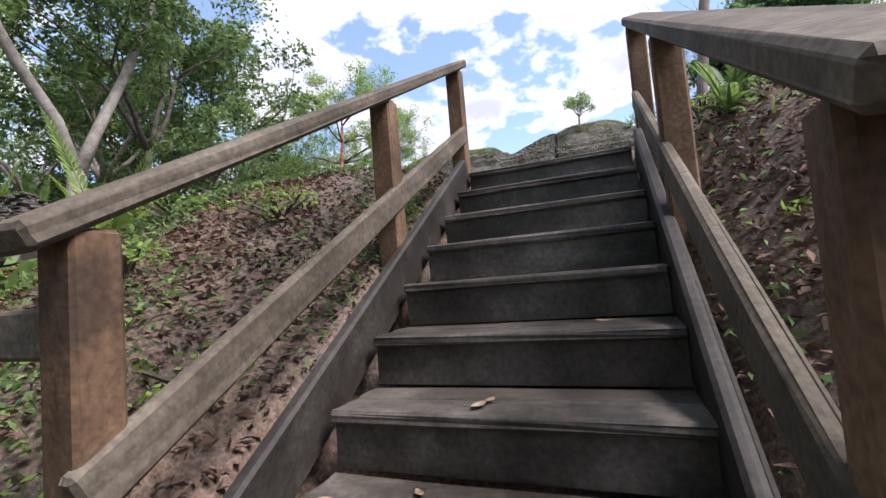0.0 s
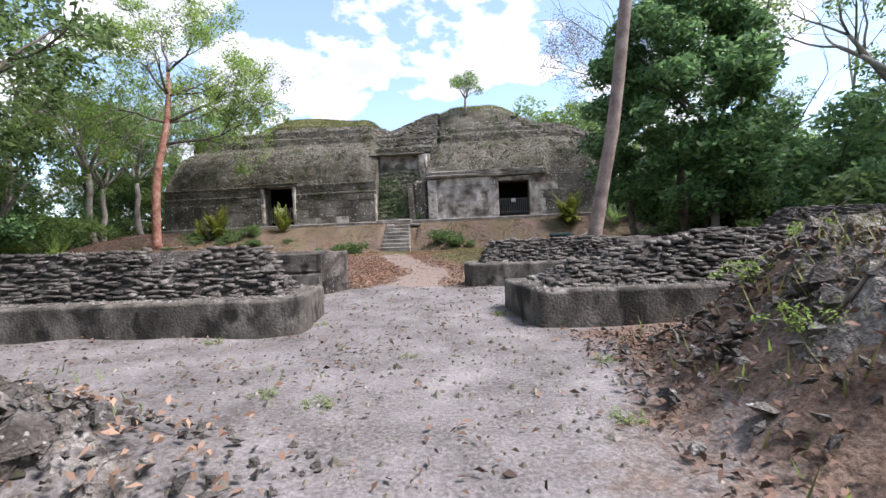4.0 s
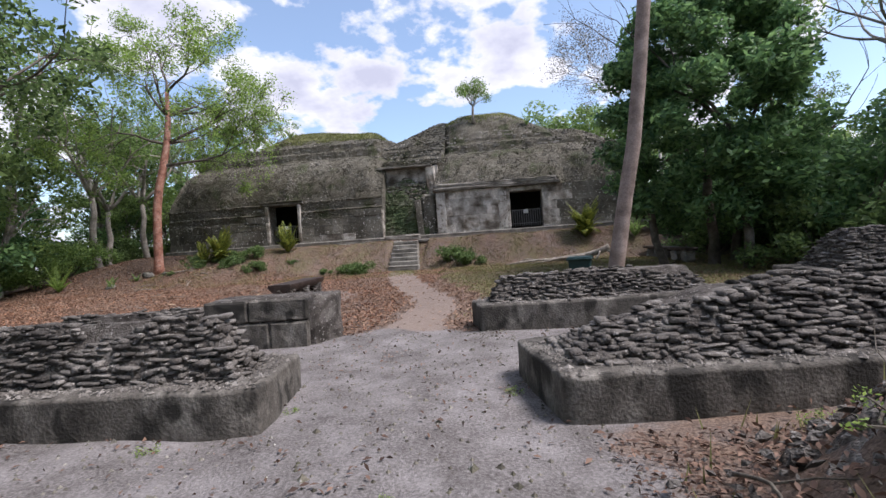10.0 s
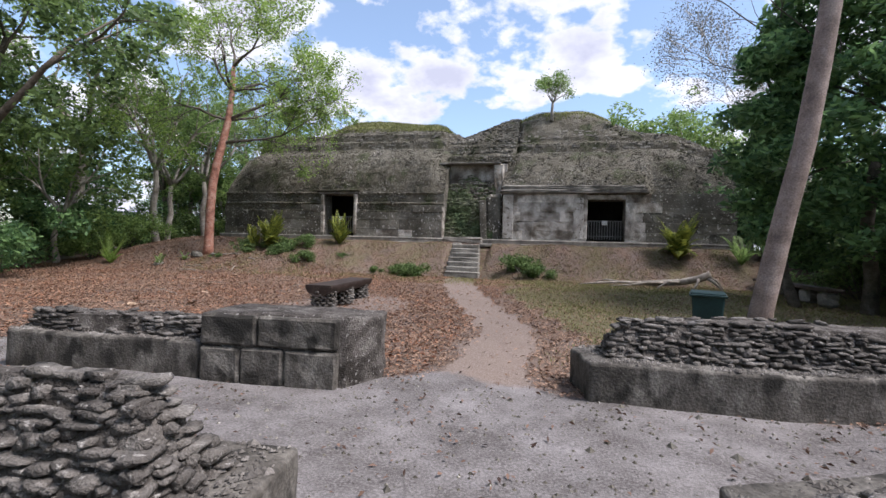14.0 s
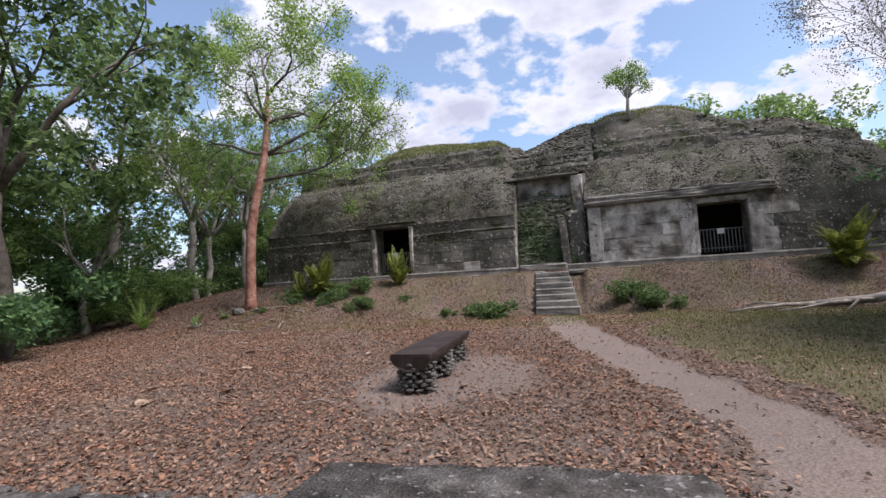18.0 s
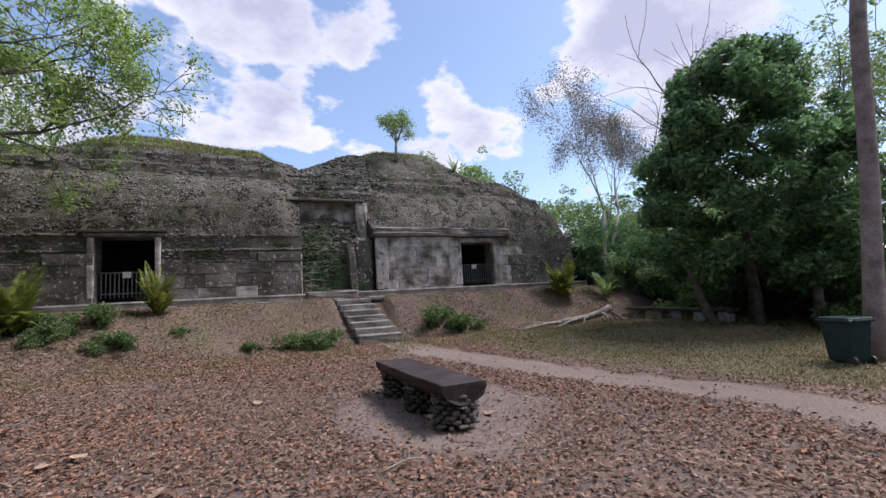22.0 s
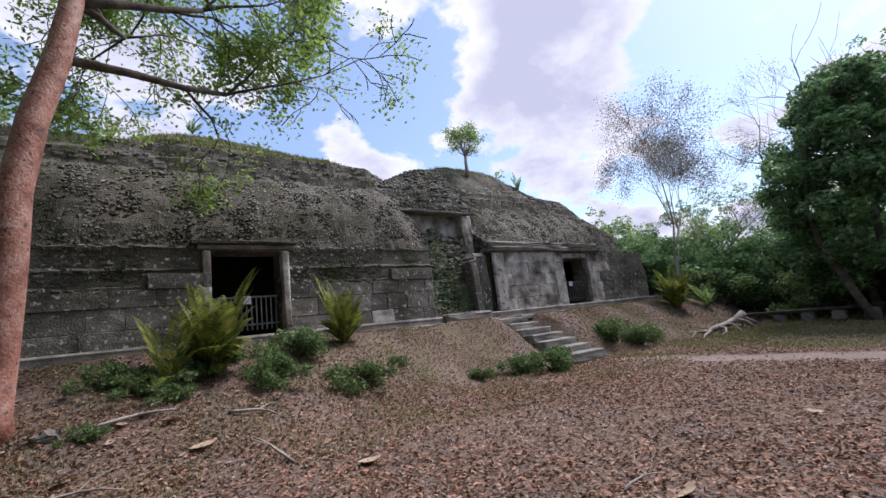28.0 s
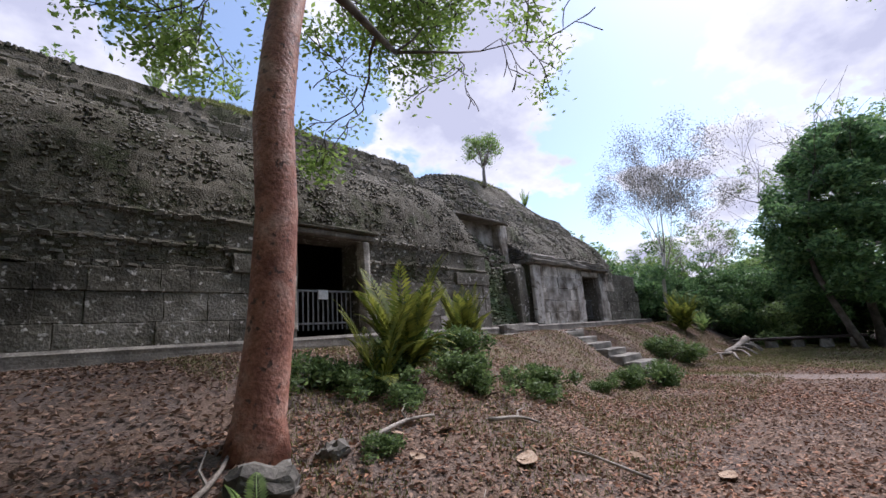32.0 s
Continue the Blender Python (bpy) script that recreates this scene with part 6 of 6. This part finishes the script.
tufts("grass", (-2, 14, 5, 19.5), 170000, lambda x, y: zones(x, y)[2] * np.clip(0.35 + 0.65 * patchy(x * 1.7, y * 1.5), 0, 1) * (1 - zones(x, y)[1]), 0.05, L_GRASS, "thin dry grass of the lawn", 91)
tufts("grass", (-15, 7.5, 15.5, 21), 120000, lambda x, y: 0.8 * np.clip(1.3 * patchy(x * 2.3, y * 2.1) - 0.1, 0, 1), 0.055, L_GRASS, "thin grass on the terrace slope", 92)
tufts("grass", (-3, 6, -9, 0), 9000, lambda x, y: np.clip(patchy(x * 3, y * 2.2) - 0.5, 0, 1) * np.where((x > 0.4) & (x < 2.0), 0.0, 1.0), 0.08, L_BRIGHT, "green weeds on the mound", 93)

# grass on the humps of the temple
def roof_grass(profile, x0, x1, n, seed, zmin):
    rng = random.Random(seed)
    table = {i: even(profile, 60)(i / 10) for i in range(int(x0 * 10) - 1, int(x1 * 10) + 2)}
    f = lambda x: table[round(x * 10)]
    tri = []
    for _ in range(n):
        x = rng.uniform(x0, x1)
        q = f(x)
        k = rng.randrange(13, 32)
        (y0, z0), (y1, z1) = q[k], q[k + 1]
        u = rng.random()
        y, z = y0 + (y1 - y0) * u, z0 + (z1 - z0) * u
        if z < zmin or y > 27:
            continue
        a, h = rng.random() * 6.28, rng.uniform(0.04, 0.17)
        dx, dy = math.cos(a), math.sin(a)
        tri += [(x - 0.02 * dy, y + 0.02 * dx, z - 0.06), (x + 0.02 * dy, y - 0.02 * dx, z - 0.06), (x + dx * h * 0.6, y + dy * h * 0.6, z + h)]
    return quads_mesh("roof_grass", tri, L_ROOFGRASS, 3)


L_ROOFGRASS = leaf_material("temple_top_grass", (0.09, 0.10, 0.035), (0.24, 0.26, 0.09), 0.7, 0.35)
M_TURF = material("roof_turf", [(0.075, 0.068, 0.035), (0.11, 0.11, 0.045), (0.17, 0.175, 0.07)], 1.4, 40, 0.9, 0.95, depth=0.04)


def hump(profile, y0, y1):
    def f(x):
        p = np.array(profile(x))
        return [(float(v), float(np.interp(v, p[:, 0], p[:, 1])) + 0.03) for v in np.linspace(y0, y1, 26)]
    return f


shell("turf", grid(-13.6, -6.4, 0.16), hump(left_profile, LY + 3.4, LY + 6.5), M_TURF, 0.05, 0.5, 1.0, temple, "green turf on the hump")
shell("turf", grid(-0.6, 3.2, 0.16), hump(right_profile, RY + 3.9, RY + 6.5), M_TURF, 0.05, 0.5, 5.0, temple, "thin turf on the hump")
tagged(part("roof_grass", roof_grass(left_profile, -14.4, -5.8, 30000, 3, 7.95), temple, "green grass on the hump"), kind="stuff")
tagged(part("roof_grass", roof_grass(right_profile, -2.0, 4.6, 9000, 4, 8.35), temple, "green grass on the hump"), kind="stuff")

# pebbles on the court
def pebbles(n, seed):
    rng = random.Random(seed)
    vs, fs = [], []
    for _ in range(n):
        x, y = rng.uniform(-8, 6), rng.uniform(-2.8, 5.2)
        if float(zones(np.array(x), np.array(y))[0]) < 0.5:
            continue
        s = rng.uniform(0.006, 0.022) * (2.2 if rng.random() < 0.05 else 1)
        z, o = gz(x, y), len(vs)
        for a, b, c in ((-1, 0, 0), (1, 0, 0), (0, -1, 0), (0, 1, 0), (0, 0, -1), (0, 0, 0.9)):
            vs.append((x + a * s * rng.uniform(0.7, 1.3), y + b * s * rng.uniform(0.7, 1.3), z + c * s))
        fs += [(o, o + 2, o + 5), (o + 2, o + 1, o + 5), (o + 1, o + 3, o + 5), (o + 3, o, o + 5)]
    return tagged(new("pebbles", mesh_from("pebbles", vs, fs, M_RSTONE)), "small grey pebbles on the sandy court", "pebbles", kind="stuff")


pebbles(7000, 5)



# ---------------------------------------------------------------- rubble, roots and dead wood
def loose_rubble(name, n, area, inside, sizes, lift, label, seed, mat=None):
    """Small broken stones lying thickly on a rough slope."""
    rng = random.Random(seed)
    vs, fs = [], []
    for _ in range(n):
        x, y = rng.uniform(area[0], area[1]), rng.uniform(area[2], area[3])
        if rng.random() > inside(x, y):
            continue
        s = rng.uniform(*sizes) * (1.8 if rng.random() < 0.06 else 1)
        m = Matrix.LocRotScale((x, y, gz(x, y) + lift(x, y)), Euler((rng.uniform(-0.7, 0.7), rng.uniform(-0.7, 0.7), rng.uniform(0, 6))), (s * rng.uniform(0.7, 1.5), s, s * rng.uniform(0.4, 0.8)))
        o = len(vs)
        for a, b, c in ((1, 0, 0), (-1, 0, 0), (0, 1, 0), (0, -1, 0), (0, 0, 1), (0, 0, -1)):
            k = rng.uniform(0.7, 1.35)
            vs.append(m @ Vector((a * k + rng.uniform(-0.3, 0.3), b * k + rng.uniform(-0.3, 0.3), c * k)))
        fs += [(o + p, o + q, o + r2) for p, q, r2 in ((0, 2, 4), (2, 1, 4), (1, 3, 4), (3, 0, 4), (2, 0, 5), (1, 2, 5), (3, 1, 5), (0, 3, 5))]
    return tagged(new(name, mesh_from(name, vs, fs, mat or M_RUBBLE)), label, "rubble", kind="stuff")


def spur_in(x, y):
    return 1.2 * (1 - math.hypot((x + 3.2) / 3.85, (y + 1.6) / 1.0))


def mound_in(x, y):
    return 0.9 * (1.05 - math.hypot((x - 4.75) / 2.8, (y + 0.75) / 2.4))


loose_rubble("loose_rubble", 14000, (-7.1, 0.7, -2.7, -0.5), spur_in, (0.008, 0.03), lambda x, y: 0.07 * min(1, 3 * max(0, spur_in(x, y))), "broken grey stones on the fallen wall spur", 5)
loose_rubble("loose_rubble", 15000, (1.9, 7.6, -3.1, 1.7), mound_in, (0.01, 0.042), lambda x, y: 0.06, "broken grey stones on the rubble mound", 6)
loose_rubble("loose_rubble", 2500, (-13.0, -9.6, -3.5, 5.5), lambda x, y: 0.6, (0.02, 0.06), lambda x, y: 0.02, "broken stones on the raised ground", 7)
rb = random.Random(31)
for x, y, s in ((-1.3, -1.5, 0.3), (-2.3, -1.3, 0.26), (-4.3, -1.6, 0.3), (-5.6, -1.2, 0.22), (-3.2, -1.9, 0.28), (-0.6, -1.8, 0.24), (2.75, 0.25, 0.14), (3.2, -0.3, 0.16), (3.9, 0.6, 0.16), (2.5, -0.7, 0.14)):
    st = tagged(new("rubble_block", from_bm("rubble_block", slab(s * 1.3, s, s * 0.7, 0.05, 0.03, rb.randrange(999), 2), M_CRUMBLE)), "worn grey rubble block half sunk in the debris", "stone", "rubble blocks of the fallen walls")
    st.matrix_basis = pose(x, y, gz(x, y) - 0.04, rb.uniform(-15, 15), rb.uniform(-15, 15), rb.uniform(0, 360))


def stick(points, radius, label, mat=None, name="dead_branch"):
    pts = [Vector((x, y, gz(x, y) + dz)) for x, y, dz in points]
    o = thing(name, tuple(pts[0]), label, "branch")
    part("stem", mesh_from("stem", *tube([p - pts[0] for p in pts], [radius * (1 - 0.6 * i / len(pts)) for i in range(len(pts))], 6), mat or M_DEAD, True), o)
    mid = len(pts) // 2
    d = (pts[mid] - pts[mid - 1]).normalized()
    side = Vector((-d.y, d.x, 0.35)) * 0.25
    part("twig", mesh_from("twig", *tube([pts[mid] - pts[0], pts[mid] - pts[0] + side * 0.6 + d * 0.1, pts[mid] - pts[0] + side + d * 0.3], [radius * 0.5, radius * 0.35, radius * 0.15], 5), mat or M_DEAD), o)
    return o


def run(x, y, ang, ln, n=5, lift=0.04, bend=0.25, seed=0):
    rng = random.Random(seed)
    out, a = [], radians(ang)
    for i in range(n):
        out.append((x, y, lift + 0.05 * math.sin(3.1 * i / n)))
        a += rng.uniform(-bend, bend)
        x, y = x + math.cos(a) * ln / n, y + math.sin(a) * ln / n
    return out


for i, (x, y, a, ln, rad) in enumerate(((-14.2, 17.4, -10, 1.2, 0.03), (-13.6, 15.4, 200, 0.9, 0.022), (-13.2, 17.9, 80, 1.0, 0.025), (-12.2, 15.6, 120, 0.9, 0.02), (-14.7, 15.9, 30, 1.1, 0.02), (-16.2, 17.0, 10, 1.3, 0.03), (-12.6, 17.2, -40, 0.8, 0.028), (-10.5, 12.5, 15, 0.7, 0.012), (-11.8, 13.1, 50, 0.6, 0.012), (-7.5, 12.6, 80, 0.6, 0.012), (-5.9, 8.3, 10, 0.6, 0.012), (-9.2, 9.9, 140, 0.8, 0.014))):
    stick(run(x, y, a, ln, 6, 0.03, 0.3, i), rad, "pale dead branch lying on the leaf litter")
for i, (x, y, a, ln, rad) in enumerate(((2.9, 0.3, -30, 1.4, 0.014), (3.3, -0.6, 15, 1.6, 0.018), (2.8, -0.2, 60, 0.9, 0.01), (3.6, 0.5, -70, 1.2, 0.012), (4.2, 0.3, -20, 1.6, 0.016), (2.7, -1.1, 20, 1.2, 0.012), (3.9, -1.0, 70, 1.3, 0.012), (2.5, 0.45, -80, 0.9, 0.014))):
    stick(run(x, y, a, ln, 7, 0.05, 0.5, 40 + i), rad, "brown root creeping over the rubble mound", M_BARK, "root")

# leaves caught on the spur
litter("red_leaf_litter", (-7, 0.6, -2.7, -0.6), 15000, lambda x, y: np.clip(1.1 - np.hypot((x + 3.2) / 3.9, (y + 1.6) / 1.0), 0, 1) * np.clip(1.4 * patchy(x * 3.1, y * 4.0) - 0.5, 0, 1), 0.026, L_LITTER, "dry leaves caught on the fallen wall spur", 89, 0.5, 0.09)
# pale rocks at the foot of the red tree
for x, y, s in ((-15.3, 17.15, 0.34), (-16.1, 15.9, 0.3), (-14.55, 17.35, 0.22)):
    st = tagged(new("pale_rock", from_bm("pale_rock", slab(s * 1.4, s, s * 0.7, 0.07, 0.03, int(s * 100), 2), M_STONE)), "pale rounded rock at the foot of the red-barked tree", "rock")
    st.matrix_basis = pose(x, y, gz(x, y) - 0.05, 5, -8, x * 60)

# curled brown palm leaves fallen on the yard
rl = random.Random(8)
M_DRYLEAF = material("dry_palm_leaf", [(0.16, 0.10, 0.06), (0.34, 0.24, 0.16), (0.48, 0.38, 0.28)], 9.0, 60, 0.3, 0.8, depth=0.004)
for k in range(16):
    x, y = (rl.uniform(-14.5, -11.5), rl.uniform(14.5, 17.5)) if k < 7 else (rl.uniform(-11, -3), rl.uniform(8, 14))
    ln = rl.uniform(0.16, 0.36)
    vs, fs = [], []
    for i in range(7):
        u = i / 6
        w = 0.3 * ln * math.sin(math.pi * (0.08 + 0.88 * u))
        for j, s in enumerate((-1, 0, 1)):
            vs.append((ln * (u - 0.5), s * w, 0.03 + 0.09 * ln * (4 * (u - 0.5) ** 2) + (0.2 * w if s else 0)))
    for i in range(6):
        for j in range(2):
            a = i * 3 + j
            fs.append((a, a + 3, a + 4, a + 1))
    lf = tagged(new("fallen_leaf", mesh_from("fallen_leaf", vs, fs, M_DRYLEAF, True)), "large curled dry brown leaf on the ground", "leaf", "large fallen leaves")
    lf.matrix_basis = pose(x, y, gz(x, y), rl.uniform(-20, 20), rl.uniform(-10, 10), rl.uniform(0, 360))


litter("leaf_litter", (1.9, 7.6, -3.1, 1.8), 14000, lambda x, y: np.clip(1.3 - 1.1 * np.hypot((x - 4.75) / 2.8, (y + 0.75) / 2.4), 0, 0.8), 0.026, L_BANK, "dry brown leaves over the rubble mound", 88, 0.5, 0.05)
tufts("grass", (2.2, 7.5, -3.0, 1.6), 16000, lambda x, y: np.clip(patchy(x * 2.9, y * 3.1) - 0.35, 0, 1) * np.clip(1.2 - np.hypot((x - 4.9) / 2.8, (y + 0.75) / 2.3), 0, 1), 0.16, L_GRASS, "dry grass tufts on the rubble mound", 94)


def leaf_on(x, y, z, ln, turn, tilt):
    vs = [(ln * (u - 0.5), s * 0.28 * ln * math.sin(math.pi * (0.08 + 0.88 * u)), 0.012 + 0.05 * ln * (2 * u - 1) ** 2 + (0.02 * ln if s else 0)) for u in (0, 0.2, 0.4, 0.6, 0.8, 1) for s in (-1, 0, 1)]
    fs = [(i * 3 + j, i * 3 + j + 3, i * 3 + j + 4, i * 3 + j + 1) for i in range(5) for j in range(2)]
    o = tagged(new("fallen_leaf", mesh_from("fallen_leaf", vs, fs, M_DRYLEAF, True)), "small dry leaf lying on the wet timber stairs", "leaf", "leaves on the stairs")
    o.matrix_basis = pose(x, y, z, tilt, 0, turn)


for k in range(16):
    i = (0, 2, 3, 3, 4, 4, 5, 6, 6, 7, 8, 8, 3, 4, 5, 7)[k]
    leaf_on(rl.uniform(0.72, 1.76), SY - RUN * i + rl.uniform(0.06, 0.28), SZ - RISE * i, rl.uniform(0.04, 0.09), rl.uniform(0, 360), rl.uniform(-6, 6))


# ---------------------------------------------------------------- more plants
def young_palm(x, y, height, length, seed, leaf, label):
    z = gz(x, y)
    rng = np.random.default_rng(seed)
    p = fern("young_palm", (x, y, z - 0.05), 0, length, seed, label)
    p["category"] = "palm"
    pts = [(rng.normal() * 0.05 * i, rng.normal() * 0.05 * i, height * i / 4) for i in range(5)]
    part("trunk", mesh_from("trunk", *tube(pts, [0.07, 0.06, 0.05, 0.045, 0.04], 7), M_PALEBARK, True), p)
    for k in range(14):
        a, base = 2 * math.pi * k * 0.382, Vector(pts[2 + k % 3])
        rise, quads, prev = rng.uniform(0.5, 1.5), [], None
        side = Vector((-math.sin(a), math.cos(a), 0))
        for i in range(15):
            u = i / 14
            q = base + Vector((math.cos(a) * length * 0.75 * u, math.sin(a) * length * 0.75 * u, length * (rise * u - 0.95 * u * u)))
            if prev is not None and i > 2:
                d = (q - prev).normalized()
                w = length * 0.32 * math.sin(math.pi * (0.15 + 0.8 * u))
                for s in (-1, 1):
                    tip = q + side * s * w + d * w * 0.6 - Vector((0, 0, 0.35 * w))
                    quads += [prev, prev + (tip - prev) * 0.5 - d * 0.03, tip, q + (tip - q) * 0.45 + d * 0.02]
            prev = q
        part("frond", quads_mesh("frond", [tuple(v) for v in quads], leaf), p)
    return p


young_palm(12.6, 5.0, 2.2, 1.8, 1, L_BRIGHT, "young yellow-green palm beyond the far rubble wall")
young_palm(13.8, 4.2, 3.2, 1.9, 2, L_BRIGHT, "young yellow-green palm beyond the far rubble wall")
young_palm(11.8, 9.6, 1.2, 1.4, 3, L_MID, "young green palm beyond the far rubble wall")
for i, (x, y, ln, lf) in enumerate(((-12.9, -2.6, 1.1, L_BRIGHT), (-13.4, -3.4, 1.3, L_BRIGHT), (-13.2, 0.6, 1.0, L_MID), (-13.7, 2.4, 1.2, L_BRIGHT), (-14.0, 4.2, 1.0, L_BRIGHT), (-11.6, -4.6, 1.3, L_MID), (-9.4, -5.0, 1.2, L_BRIGHT), (-14.4, -1.2, 1.3, L_MID))):
    fern("broadleaf_plant", (x, y, gz(x, y) - 0.02), 14, ln, 100 + i, "upright bright green broadleaf plant under the trees", lf, 0.45)["category"] = "plant"
WEED = (55, L_BRIGHT, 420, 0.022, 0.3, 0.3, "tuft of bright green weeds on the rubble")
for x, y, s in ((-0.3, -4.6, 0.8), (-0.9, -5.2, 1.0), (0.1, -5.6, 0.7), (-1.5, -4.4, 0.9), (-0.1, -6.3, 0.9), (-1.3, -6.2, 1.0), (0.25, -4.1, 0.5), (2.5, -5.3, 0.7), (3.0, -4.7, 0.9), (2.3, -3.5, 0.5), (2.9, -0.2, 0.6), (3.6, 0.2, 0.7), (2.7, -1.0, 0.5), (4.2, -0.6, 0.8), (3.3, 0.9, 0.5), (5.0, 0.2, 0.8), (-1.55, 1.0, 0.3), (1.35, 2.1, 0.3), (-2.6, -0.9, 0.35), (-1.6, -1.2, 0.3), (-0.72, 1.75, 0.25), (-0.2, -0.6, 0.28), (0.2, -0.75, 0.3), (1.9, -0.9, 0.3), (2.05, 0.1, 0.28), (0.55, 0.3, 0.22), (4.6, 0.9, 0.8)):
    shrub(WEED, x, y, s, x * 91)
litter("ground_cover", (-4.5, 0.45, -9, -3.5), 34000, lambda x, y: np.clip(1.7 * patchy(x * 2.6 + 1, y * 2.2) - 0.45, 0, 1), 0.024, L_JUNGLE, "low green ground cover on the mound", 95, 0.45, 0.05, "ground cover")
litter("ground_cover", (1.98, 5.0, -9, -2.8), 16000, lambda x, y: np.clip(1.5 * patchy(x * 2.2 + 2, y * 2.6) - 0.55, 0, 1), 0.024, L_JUNGLE, "low green ground cover on the mound", 96, 0.45, 0.05, "ground cover")
litter("dead_leaves", (-4.5, 5.0, -9, -3.0), 40000, lambda x, y: np.where((x > 0.45) & (x < 1.97), 0.03, 0.8 * patchy(x * 1.3 + 4, y * 1.9)), 0.025, L_BANK, "damp dead leaves lying on the bank and the treads, coloured for tree shade", 97, 0.6, 0.03)
HERB = (56, L_JUNGLE, 1500, 0.045, 0.5, 0.55, "low leafy herbs at the foot of the fern")
for x, y, s in ((-11.6, 18.3, 0.9), (-12.9, 18.6, 0.9), (-13.6, 18.3, 0.7), (-14.0, 18.7, 0.8), (-13.3, 17.9, 0.6), (-14.2, 17.2, 0.4), (-11.9, 17.9, 0.7), (-12.3, 19.2, 0.8)):
    shrub(HERB, x, y, s, x * 31)
